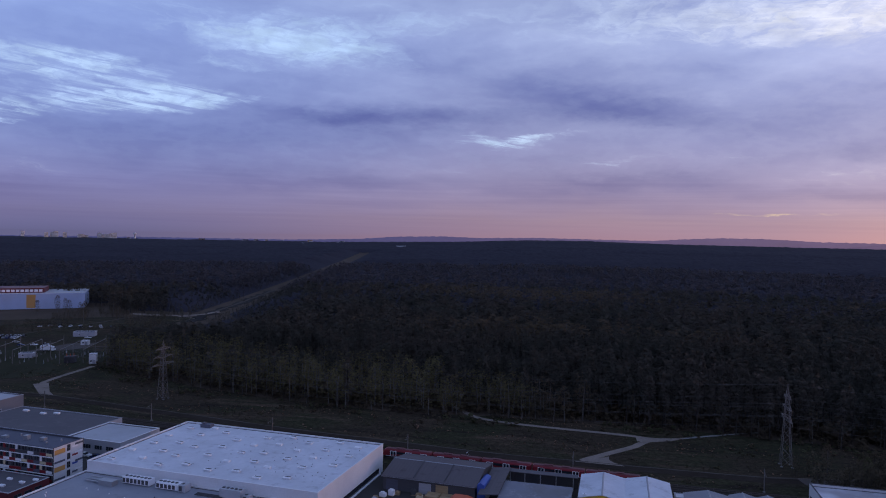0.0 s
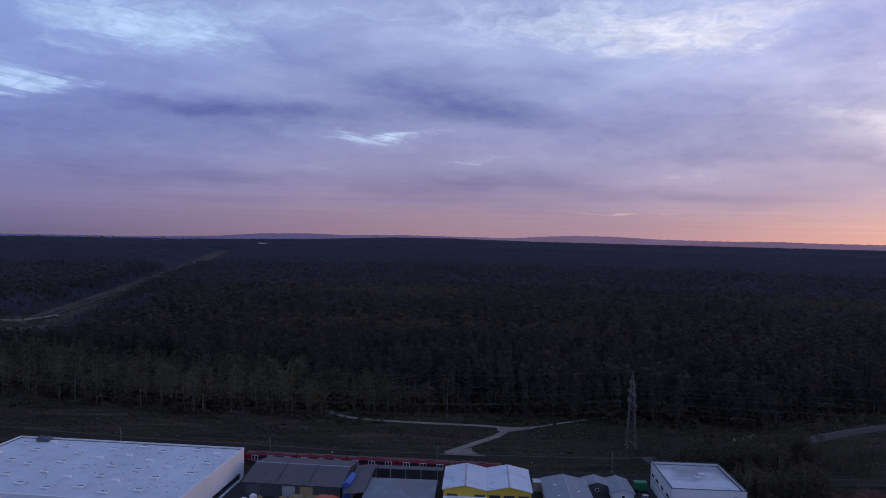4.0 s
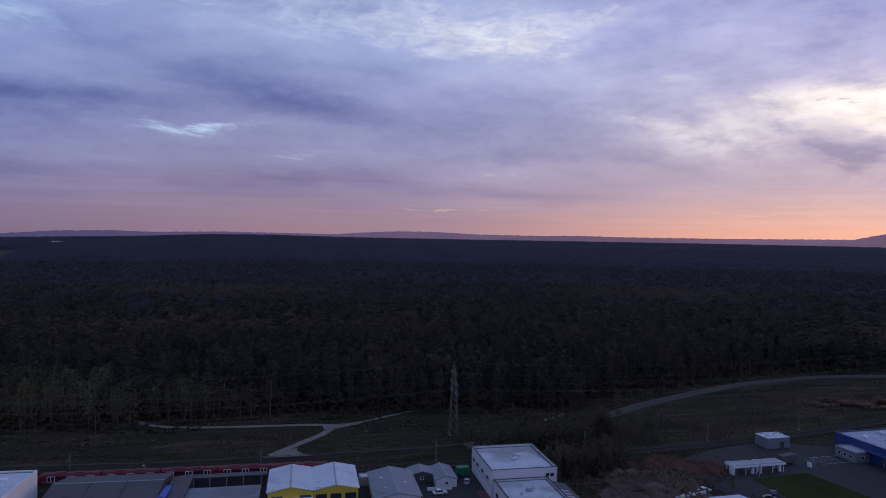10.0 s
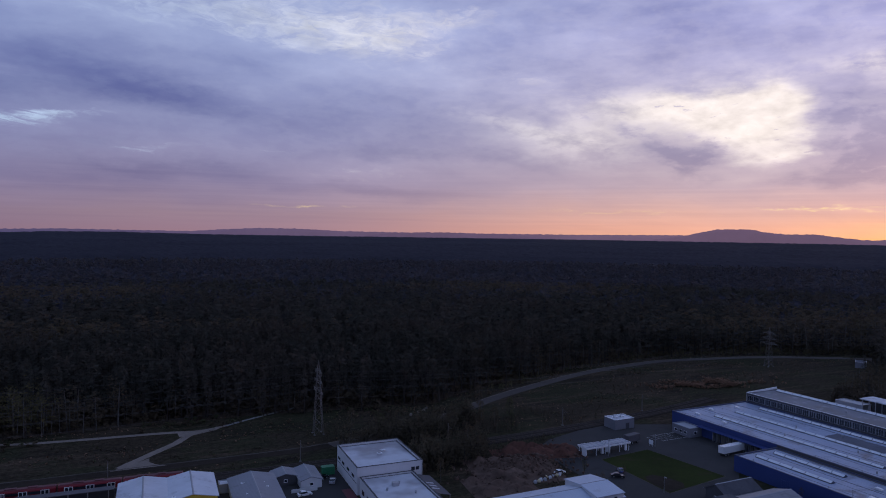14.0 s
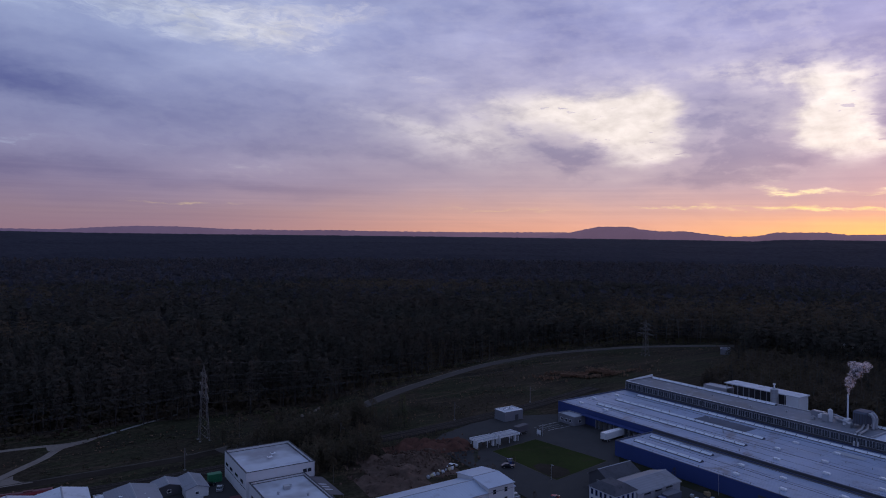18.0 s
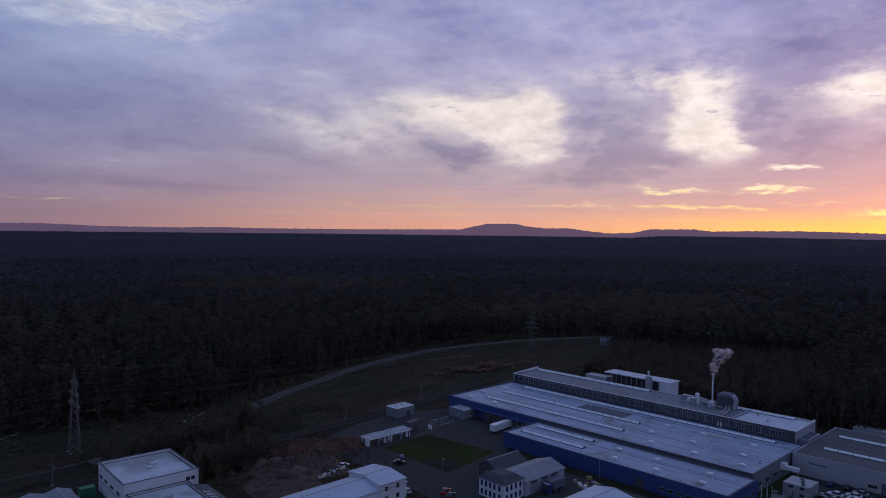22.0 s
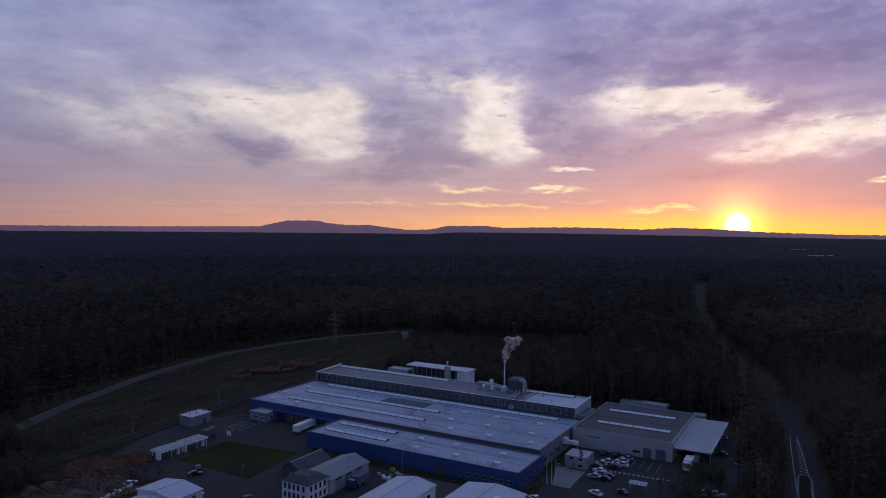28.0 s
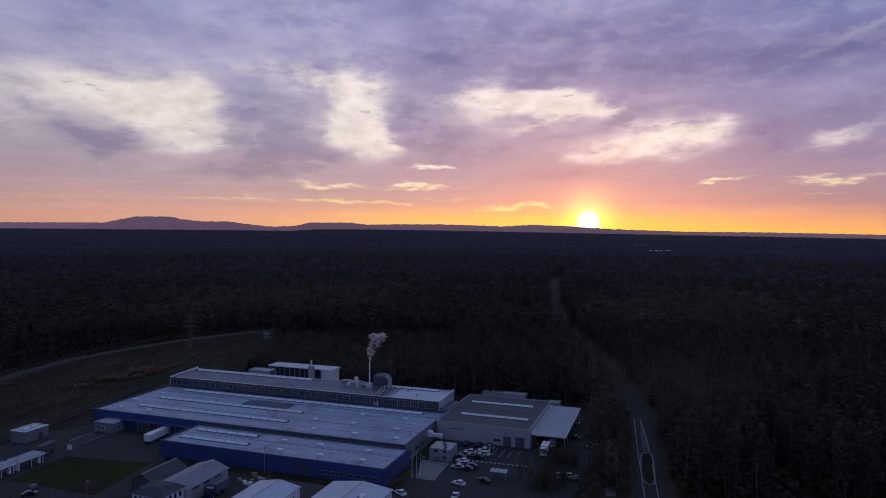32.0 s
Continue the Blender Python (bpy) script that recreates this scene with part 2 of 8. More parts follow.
    # thinner and thicker places inside the openings
    thin = m("MULTIPLY_ADD", fan, 0.6, m("MULTIPLY_ADD", ragged, 0.75, N.smooth(az, 30.0, 70.0, 1.0, 0.86)))
    glowing = N.mix(1.0, glowing, N.vec(thin, thin, thin), "MULTIPLY")
    sky = N.mix(lit, sky, glowing)
    # the sun at the skyline and the light round it
    sd = Vector((math.sin(radians(SUN_AZ)) * math.cos(radians(SUN_EL)), math.cos(radians(SUN_AZ)) * math.cos(radians(SUN_EL)), math.sin(radians(SUN_EL))))
    dot = N.add("ShaderNodeVectorMath", way, tuple(sd), operation="DOT_PRODUCT").outputs["Value"]
    ang = m("MULTIPLY", m("ARCCOSINE", m("MINIMUM", dot, 1.0)), 57.29578)
    disc = N.smooth(ang, 1.2, 0.0)
    near = m("EXPONENT", m("MULTIPLY", m("MULTIPLY", ang, ang), -0.30))
    wide = m("EXPONENT", m("MULTIPLY", ang, -0.30))
    low = lobe(SUN_AZ - 3, 0.1, 15, 0.75, 0, 1.0)
    for amount, colour in ((disc, (6.0, 4.6, 2.2)), (near, (1.4, 0.68, 0.08)), (wide, (0.07, 0.012, 0.0)), (low, (0.22, 0.11, 0.0))):
        sky = N.mix(1.0, sky, N.mix(1.0, colour, N.vec(amount, amount, amount), "MULTIPLY"), "ADD")
    gain = N.smooth(az, 0.0, 92.0, 0.97, 1.66)
    sky = N.mix(1.0, sky, N.vec(gain, gain, gain), "MULTIPLY")
    blue = N.add("ShaderNodeTexSky")
    blue.sky_type, blue.sun_disc, blue.sun_elevation, blue.sun_rotation = "NISHITA", False, radians(SUN_EL), radians(SUN_AZ)
    clear = N.mix(1.0, blue.outputs[0], (0.05, 0.05, 0.05), "MULTIPLY")
    sky = N.mix(1.0, sky, clear, "ADD")
    out = N.add("ShaderNodeBackground", sky, 1.0)
    end = N.add("ShaderNodeOutputWorld")
    N.link(out.outputs[0], end.inputs[0])


make_world()
sun = new("sun", bpy.data.lights.new("sun", "SUN"))
sun.data.energy, sun.data.angle, sun.data.color = 0.5, radians(3), (1.0, 0.52, 0.22)
sun.matrix_basis = look((300 * math.sin(radians(SUN_AZ)), 300 * math.cos(radians(SUN_AZ)), 300 * math.sin(radians(1.2))), (0, 0, 0))

# ---- materials ----
def material(name, colour, rough=0.8, metal=0.0, vary=0.25, grain=6.0, blotch=0.15, stain=None, bump=0.0, second=None, spec=0.4, island=0.0, obvary=0.0, thin=0.0):
    """A surface with two scales of variation; colour is the real base colour."""
    mt = bpy.data.materials.new(name)
    mt.use_nodes = True
    N = Nodes(mt.node_tree)
    place = N.add("ShaderNodeNewGeometry").outputs["Position"]
    big = N.noise(place, blotch, 3.0, 0.6)
    small = N.noise(place, grain, 3.0, 0.6)
    amount = N.m("ADD", N.m("MULTIPLY", N.m("SUBTRACT", big, 0.5), 1.6), N.m("MULTIPLY", N.m("SUBTRACT", small, 0.5), 0.9))
    if island:
        amount = N.m("ADD", amount, N.m("MULTIPLY", N.m("SUBTRACT", N.add("ShaderNodeNewGeometry").outputs["Random Per Island"], 0.5), island))
    if obvary:
        amount = N.m("ADD", amount, N.m("MULTIPLY", N.m("SUBTRACT", N.add("ShaderNodeObjectInfo").outputs["Random"], 0.5), obvary))
    base = N.mix(1.0, colour, N.vec(*[N.m("MAXIMUM", N.m("MULTIPLY_ADD", amount, vary * 2, 1.0), 0.05)] * 3), "MULTIPLY")
    if second:
        base = N.mix(N.smooth(big, 0.42, 0.62), base, second)
    if stain:
        base = N.mix(N.smooth(N.noise(place, blotch * 3.1, 5.0, 0.7), 0.52, 0.72), base, stain)
    s = N.add("ShaderNodeBsdfPrincipled")
    N.link(base, s.inputs["Base Color"])
    s.inputs["Metallic"].default_value, s.inputs["Specular IOR Level"].default_value = metal, spec
    N.link(N.m("MULTIPLY_ADD", N.m("SUBTRACT", small, 0.5), 0.3, rough), s.inputs["Roughness"])
    if bump:
        b = N.add("ShaderNodeBump")
        b.inputs["Strength"].default_value, b.inputs["Distance"].default_value = 0.6, bump
        N.link(small, b.inputs["Height"])
        N.link(b.outputs[0], s.inputs["Normal"])
    out = s.outputs[0]
    if thin:
        t = N.add("ShaderNodeBsdfTranslucent", base)
        out = N.add("ShaderNodeMixShader", thin, out, t.outputs[0]).outputs[0]
    end = N.add("ShaderNodeOutputMaterial")
    N.link(out, end.inputs[0])
    return mt


def ribbed(name, colour, step, axis, rough=0.5, metal=0.0, stain=None):
    """Sheet metal with standing ribs along one axis of the thing."""
    mt = material(name, colour, rough, metal, 0.10, 2.0, 0.08, stain)
    N = Nodes(mt.node_tree, True)
    spot = N.add("ShaderNodeSeparateXYZ", N.add("ShaderNodeTexCoord").outputs["Object"]).outputs[axis]
    wave = N.m("SINE", N.m("MULTIPLY", spot, 6.2832 / step))
    b = N.add("ShaderNodeBump")
    b.inputs["Strength"].default_value, b.inputs["Distance"].default_value = 0.5, 0.03 if axis < 2 else 0.012
    N.link(wave, b.inputs["Height"])
    shader = [n for n in N.tree.nodes if n.type == "BSDF_PRINCIPLED"][0]
    N.link(b.outputs[0], shader.inputs["Normal"])
    return mt


def blue_roof():
    """Old blue-grey roof sheeting: standing ribs, wavering laps, brown puddle marks and pale worn runs."""
    mt = material("blue_grey_sheet_roof", (0.30, 0.355, 0.48), 0.5, 0.0, 0.16, 1.2, 0.05, (0.24, 0.275, 0.365))
    N = Nodes(mt.node_tree, True)
    sp = N.add("ShaderNodeSeparateXYZ", N.add("ShaderNodeTexCoord").outputs["Object"]).outputs
    place = N.add("ShaderNodeNewGeometry").outputs["Position"]
    shader = [n for n in N.tree.nodes if n.type == "BSDF_PRINCIPLED"][0]
    base = shader.inputs["Base Color"].links[0].from_socket
    run = N.noise(N.vec(N.m("MULTIPLY", sp[0], 0.22), N.m("MULTIPLY", sp[1], 0.02)), 1.0, 5.0, 0.65, 0.5)
    base = N.mix(N.smooth(run, 0.52, 0.70), base, (0.37, 0.41, 0.50))
    pond = N.noise(place, 0.075, 5.0, 0.6, 0.6)
    base = N.mix(N.smooth(pond, 0.54, 0.68, 0.0, 0.8), base, (0.17, 0.155, 0.17))
    # laps between the sheets, wavering by a hand or two
    sway = N.m("MULTIPLY", N.m("SUBTRACT", N.noise(place, 0.35, 2.0), 0.5), 0.9)
    lap = N.m("ABSOLUTE", N.m("SUBTRACT", N.m("FRACT", N.m("DIVIDE", N.m("ADD", sp[0], sway), 5.3)), 0.5))
    lap = N.smooth(lap, 0.050, 0.022)
    broken = N.smooth(N.noise(place, 0.06, 4.0), 0.42, 0.52)
    base = N.mix(N.m("MULTIPLY", lap, N.m("MULTIPLY", broken, 0.92)), base, (0.07, 0.075, 0.09))
    cross = N.m("ABSOLUTE", N.m("SUBTRACT", N.m("FRACT", N.m("DIVIDE", N.m("ADD", sp[1], N.m("MULTIPLY", sway, 0.3)), 7.1)), 0.5))
    base = N.mix(N.m("MULTIPLY", N.smooth(cross, 0.012, 0.005), 0.45), base, (0.12, 0.13, 0.16))
    N.link(base, shader.inputs["Base Color"])
    wave = N.m("SINE", N.m("MULTIPLY", sp[0], 6.2832 / 0.9))
    b = N.add("ShaderNodeBump")
    b.inputs["Strength"].default_value, b.inputs["Distance"].default_value = 0.5, 0.04
    N.link(wave, b.inputs["Height"])
    N.link(b.outputs[0], shader.inputs["Normal"])
    return mt


def glassy(name, colour, rough=0.08):
    return material(name, colour, rough, 0.0, 0.05, 1.0, 0.3, spec=0.9)


def meadow_ground():
    """Winter grass: brown and dull green drifts, straw-coloured streaks, dark wet hollows."""
    mt = bpy.data.materials.new("rough_meadow")
    mt.use_nodes = True
    N = Nodes(mt.node_tree)
    place = N.add("ShaderNodeNewGeometry").outputs["Position"]
    sp = N.add("ShaderNodeSeparateXYZ", place).outputs
    u = N.m("ADD", N.m("MULTIPLY", sp[0], 0.97), N.m("MULTIPLY", sp[1], -0.22))
    v = N.m("ADD", N.m("MULTIPLY", sp[0], 0.22), N.m("MULTIPLY", sp[1], 0.97))
    run = N.vec(N.m("MULTIPLY", u, 0.02), N.m("MULTIPLY", v, 0.13))
    drift = N.noise(place, 0.028, 4.0, 0.6, 0.4)
    streak = N.noise(run, 1.0, 6.0, 0.68, 0.8)
    tuft = N.noise(place, 0.55, 4.0, 0.7)
    c = N.mix(N.smooth(drift, 0.40, 0.62), (0.048, 0.037, 0.025), (0.037, 0.037, 0.020))
    c = N.mix(N.smooth(streak, 0.50, 0.68), c, (0.088, 0.062, 0.042))
    c = N.mix(N.smooth(streak, 0.48, 0.34), c, (0.028, 0.022, 0.017))
    c = N.mix(1.0, c, N.vec(*[N.smooth(tuft, 0.28, 0.74, 0.55, 1.45)] * 3), "MULTIPLY")
    s = N.add("ShaderNodeBsdfPrincipled")
    N.link(c, s.inputs["Base Color"])
    s.inputs["Roughness"].default_value, s.inputs["Specular IOR Level"].default_value = 1.0, 0.05
    b = N.add("ShaderNodeBump")
    b.inputs["Strength"].default_value, b.inputs["Distance"].default_value = 0.7, 0.5
    N.link(tuft, b.inputs["Height"])
    N.link(b.outputs[0], s.inputs["Normal"])
    N.link(s.outputs[0], N.add("ShaderNodeOutputMaterial").inputs[0])
    return mt


MAT = {
    "soil": material("forest_soil", (0.085, 0.064, 0.048), 0.95, vary=0.3, spec=0.05, grain=0.8, blotch=0.03),
    "meadow": meadow_ground(),
    "lawn": material("mown_lawn", (0.031, 0.041, 0.011), 0.95, vary=0.4, grain=0.7, blotch=0.035, stain=(0.052, 0.040, 0.022), spec=0.05),
    "verge": material("grass_verge", (0.034, 0.035, 0.02), 0.95, vary=0.4, grain=0.8, blotch=0.03, stain=(0.062, 0.05, 0.034), spec=0.05),
    "asphalt": material("asphalt", (0.052, 0.050, 0.050), 0.85, vary=0.16, grain=1.8, blotch=0.06, stain=(0.040, 0.038, 0.038), spec=0.12),
    "old_asphalt": material("pale_old_asphalt", (0.100, 0.086, 0.078), 0.85, vary=0.14, grain=1.8, blotch=0.05, stain=(0.078, 0.066, 0.058), spec=0.03),
    "concrete": material("concrete_yard", (0.22, 0.215, 0.21), 0.85, vary=0.16, grain=1.2, blotch=0.08, stain=(0.16, 0.155, 0.15)),
    "gravel": material("pale_gravel", (0.235, 0.195, 0.165), 0.95, vary=0.25, grain=1.2, blotch=0.1, stain=(0.13, 0.11, 0.09), spec=0.05),
    "dirt": material("trodden_dirt", (0.038, 0.030, 0.024), 0.95, vary=0.35, grain=0.7, blotch=0.08, stain=(0.055, 0.044, 0.036), spec=0.03),
    "clearing": material("rough_cleared_scrub", (0.033, 0.031, 0.029), 0.95, vary=0.45, grain=0.3, blotch=0.02, stain=(0.024, 0.023, 0.023), spec=0.05),
    "gravel_dark": material("dull_gravel", (0.085, 0.074, 0.064), 0.95, vary=0.3, grain=1.5, blotch=0.1, stain=(0.05, 0.042, 0.035), spec=0.03),
    "sky_wall": ribbed("pale_blue_cladding", (0.36, 0.44, 0.62), 0.8, 2, 0.55),
    "ballast": material("rail_ballast", (0.034, 0.028, 0.024), 0.95, vary=0.3, spec=0.03, grain=4, blotch=0.1),
    "earth": material("red_brown_earth", (0.125, 0.062, 0.047), 0.95, vary=0.4, grain=0.6, blotch=0.12, stain=(0.05, 0.036, 0.03), bump=0.4, spec=0.05),
    "rubble": material("sandy_rubble", (0.125, 0.084, 0.066), 0.95, vary=0.5, grain=0.4, blotch=0.12, stain=(0.05, 0.034, 0.027), bump=0.5, spec=0.05),
    "paint": material("white_road_paint", (0.42, 0.42, 0.41), 0.7, vary=0.12, grain=3, blotch=0.4),
    "white_roof": material("white_roof_membrane", (0.61, 0.625, 0.67), 0.6, vary=0.16, grain=0.5, blotch=0.07, stain=(0.43, 0.435, 0.47)),
    "grey_roof": material("pale_grey_roof_membrane", (0.40, 0.41, 0.44), 0.6, vary=0.14, grain=0.6, blotch=0.06, stain=(0.36, 0.365, 0.38)),
    "mid_roof": material("dull_grey_roof_membrane", (0.275, 0.285, 0.32), 0.6, vary=0.16, grain=0.5, blotch=0.05, stain=(0.21, 0.215, 0.235)),
    "dark_roof": material("dark_bitumen_roof", (0.095, 0.088, 0.098), 0.75, vary=0.14, grain=0.8, blotch=0.07, stain=(0.13, 0.12, 0.125)),
    "slate_roof": material("slate_blue_roof", (0.108, 0.115, 0.148), 0.65, vary=0.18, grain=0.8, blotch=0.06, stain=(0.078, 0.082, 0.102), spec=0.2),
    "tin": ribbed("pale_sheet_metal_roof", (0.48, 0.53, 0.62), 0.9, 0, 0.45, 0.0, (0.38, 0.41, 0.48)),
    "blue_tin": blue_roof(),
    "tin_y": ribbed("grey_sheet_metal_roof", (0.22, 0.225, 0.255), 0.9, 1, 0.5, 0.0, (0.17, 0.172, 0.19)),
    "brown_tin": ribbed("dull_brown_sheet_roof", (0.098, 0.082, 0.088), 1.1, 0, 0.65, 0.0, (0.062, 0.05, 0.054)),
    "white_wall": ribbed("white_sheet_cladding", (0.74, 0.75, 0.77), 0.6, 2, 0.55),
    "render": material("white_rendered_wall", (0.62, 0.62, 0.63), 0.85, vary=0.06, grain=2, blotch=0.2, stain=(0.62, 0.61, 0.60)),
    "grey_wall": ribbed("grey_sheet_cladding", (0.38, 0.38, 0.41), 0.6, 2, 0.55),
    "blue_wall": ribbed("deep_blue_cladding", (0.036, 0.060, 0.195), 0.7, 0, 0.45),
    "mid_wall": ribbed("dull_grey_cladding", (0.20, 0.20, 0.225), 0.6, 2, 0.55),
    "yellow_wall": material("yellow_cladding", (0.66, 0.46, 0.05), 0.55, vary=0.08, grain=1, blotch=0.2),
    "dark_wall": material("dark_grey_wall", (0.07, 0.07, 0.078), 0.7, vary=0.15, grain=1, blotch=0.2),
    "trim": material("grey_metal_trim", (0.32, 0.33, 0.36), 0.45, 0.3, vary=0.08),
    "white_trim": material("white_metal_trim", (0.78, 0.78, 0.80), 0.45, vary=0.05),
    "rust": material("rusty_rail_steel", (0.05, 0.036, 0.028), 0.8, vary=0.3, grain=3),
    "steel": material("galvanised_steel", (0.42, 0.43, 0.45), 0.45, 0.7, vary=0.12, grain=3),
    "pylon": material("weathered_pylon_steel", (0.17, 0.152, 0.14), 0.7, 0.1, vary=0.15),
    "wire": material("weathered_aluminium_wire", (0.09, 0.086, 0.086), 0.6, 0.2, vary=0.05),
    "skylight": material("milky_skylight_sheet", (0.78, 0.80, 0.83), 0.3, vary=0.06, grain=1.5, blotch=0.3, spec=0.6),
    "glass": glassy("dark_window_glass", (0.025, 0.03, 0.04)),
    "black": material("black_rubber", (0.02, 0.02, 0.02), 0.9, vary=0.1),
    "red": material("signal_red_paint", (0.20, 0.014, 0.022), 0.4, vary=0.12, grain=1, blotch=0.2),
    "dark_red": material("dark_red_panel", (0.12, 0.022, 0.028), 0.5, vary=0.1),
    "orange": material("orange_red_tarpaulin", (0.50, 0.09, 0.035), 0.6, vary=0.15, grain=1, blotch=0.3),
    "amber": material("amber_panel", (0.52, 0.28, 0.09), 0.6, vary=0.1),
    "cream": material("cream_panel", (0.60, 0.52, 0.34), 0.6, vary=0.1),
    "green": material("green_container_paint", (0.03, 0.20, 0.09), 0.5, vary=0.12),
    "blue": material("blue_paint", (0.05, 0.10, 0.36), 0.5, vary=0.15),
    "silver": material("silver_car_paint", (0.42, 0.43, 0.45), 0.3, 0.4, vary=0.03, spec=0.6),
    "car_white": material("white_car_paint", (0.75, 0.75, 0.76), 0.25, vary=0.03, spec=0.6),
    "car_black": material("black_car_paint", (0.02, 0.02, 0.024), 0.2, vary=0.03, spec=0.7),
    "car_blue": material("dark_blue_car_paint", (0.02, 0.04, 0.13), 0.22, vary=0.03, spec=0.7),
    "car_red": material("red_car_paint", (0.33, 0.02, 0.02), 0.25, vary=0.03, spec=0.7),
    "wood": material("raw_timber", (0.34, 0.24, 0.13), 0.8, vary=0.2, grain=3, blotch=0.5, obvary=0.5),
    "bramble": material("dark_bare_brambles", (0.105, 0.088, 0.060), 0.9, vary=0.3, grain=0.4, blotch=0.05, island=0.3, thin=0.4, spec=0.05),
    "stained_roof": material("stained_white_roof_membrane", (0.58, 0.60, 0.65), 0.6, vary=0.10, grain=0.5, blotch=0.05, second=(0.30, 0.29, 0.31), stain=(0.44, 0.44, 0.47)),
    "rear_roof": material("worn_grey_roof_felt", (0.19, 0.20, 0.235), 0.65, vary=0.14, grain=0.5, blotch=0.06, second=(0.17, 0.165, 0.175), stain=(0.30, 0.31, 0.34)),
    "barn_roof": material("dark_grey_shingle_roof", (0.085, 0.085, 0.098), 0.75, vary=0.25, grain=1.6, blotch=0.2, stain=(0.05, 0.05, 0.056), spec=0.15),
    "budding": material("budding_birch_twigs", (0.150, 0.128, 0.064), 0.9, vary=0.25, grain=0.4, blotch=0.03, island=0.25, thin=0.5, spec=0.05),
    "reed": material("dry_reddish_reeds", (0.30, 0.185, 0.125), 0.9, vary=0.35, grain=0.6, blotch=0.08, island=0.4, thin=0.4, spec=0.05),
    "bark": material("pine_bark", (0.042, 0.034, 0.029), 0.95, vary=0.3, grain=3, blotch=0.4, island=0.4),
    "birch": material("pale_birch_bark", (0.112, 0.104, 0.094), 0.9, vary=0.45, grain=2.5, blotch=0.5, island=0.4),
    "pine": material("pine_needles", (0.084, 0.080, 0.066), 0.85, vary=0.14, grain=0.3, blotch=0.012, second=(0.098, 0.085, 0.070), island=0.16, thin=0.5, spec=0.05),
    "twig": material("bare_twigs_and_buds", (0.126, 0.098, 0.070), 0.9, vary=0.25, grain=0.4, blotch=0.03, second=(0.122, 0.096, 0.062), island=0.25, thin=0.5, spec=0.05),
    "spring": material("fresh_spring_leaves", (0.098, 0.098, 0.05), 0.85, vary=0.35, grain=0.8, blotch=0.1, island=0.3, thin=0.45, spec=0.1),
    # the next three base colours are bluer and greyer to carry distance haze
    "hazed_wood": material("hazed_woodland", (0.033, 0.032, 0.043), 0.95, vary=0.26, grain=0.07, blotch=0.005, second=(0.037, 0.035, 0.046), spec=0.05),
    "hazed_pine": material("hazed_pine_needles", (0.100, 0.092, 0.100), 0.85, vary=0.08, grain=0.05, blotch=0.006, second=(0.112, 0.101, 0.106), island=0.05, thin=0.55, spec=0.05),
    "hazed_twig": material("hazed_leafless_crowns", (0.114, 0.102, 0.102), 0.9, vary=0.10, grain=0.05, blotch=0.008, island=0.05, thin=0.55, spec=0.05),

}

# ---- building kit ----
class Kit:
    """Collects plain solids into one mesh."""

    def __init__(self):
        self.v, self.f = [], []

    def add(self, verts, faces):
        n = len(self.v)
        self.v += [tuple(p) for p in verts]
        self.f += [tuple(i + n for i in q) for q in faces]
        return self

    def box(self, x0, y0, z0, x1, y1, z1, m=None):
        c = [(x, y, z) for z in (z0, z1) for x, y in ((x0, y0), (x1, y0), (x1, y1), (x0, y1))]
        if m is not None:
            c = [m @ Vector(p) for p in c]
        return self.add(c, [(3, 2, 1, 0), (4, 5, 6, 7), (0, 1, 5, 4), (1, 2, 6, 5), (2, 3, 7, 6), (3, 0, 4, 7)])

    def prism(self, outline, lo, hi, axis="z"):
        n = len(outline)
        put = {"z": lambda p, h: (p[0], p[1], h), "x": lambda p, h: (h, p[0], p[1]), "y": lambda p, h: (p[0], h, p[1])}[axis]
        c = [put(p, lo) for p in outline] + [put(p, hi) for p in outline]
        return self.add(c, [tuple(range(n))[::-1], tuple(range(n, 2 * n))] + [(i, (i + 1) % n, n + (i + 1) % n, n + i) for i in range(n)])

    def rod(self, a, b, r0, r1=None, n=6, caps=True):
        a, b = Vector(a), Vector(b)
        r1 = r0 if r1 is None else r1
        q = (b - a).to_track_quat("Z", "Y")
        c = [a + q @ Vector((r0 * math.cos(6.2832 * i / n), r0 * math.sin(6.2832 * i / n), 0)) for i in range(n)]
        c += [b + q @ Vector((r1 * math.cos(6.2832 * i / n), r1 * math.sin(6.2832 * i / n), 0)) for i in range(n)]
        faces = [(i, (i + 1) % n, n + (i + 1) % n, n + i) for i in range(n)]
        return self.add(c, faces + ([tuple(range(n))[::-1], tuple(range(n, 2 * n))] if caps else []))

    def mesh(self, name, mat):
        me = bpy.data.meshes.new(name)
        me.from_pydata(self.v, [], self.f)
        if mat:
            me.materials.append(mat)
        bm = bmesh.new()
        bm.from_mesh(me)
        bmesh.ops.recalc_face_normals(bm, faces=bm.faces)
        bm.to_mesh(me)
        bm.free()
        return me


def part(name, kit, mat, parent=None, label="", m=None):
    """One mesh under a thing or a part; kit is a Kit or a finished mesh."""
    ob = new(name, kit.mesh(name, MAT[mat] if isinstance(mat, str) else mat) if isinstance(kit, Kit) else kit)
    ob.parent = parent
    if m is not None:
        ob.matrix_basis = m
    return tagged(ob, label)


def spot(turn, a, b, z=0.0, more=0.0):
    """A pose from a site's own axes, which are turned against the world."""
    return Matrix.Rotation(radians(turn), 4, "Z") @ pose(a, b, z, 0, 0, more)


def thing(name, m, label, category, group="", kind=""):
    ob = new(name)
    ob.empty_display_size = 0.5
    ob.matrix_basis = m
    return tagged(ob, label, category, group, kind)


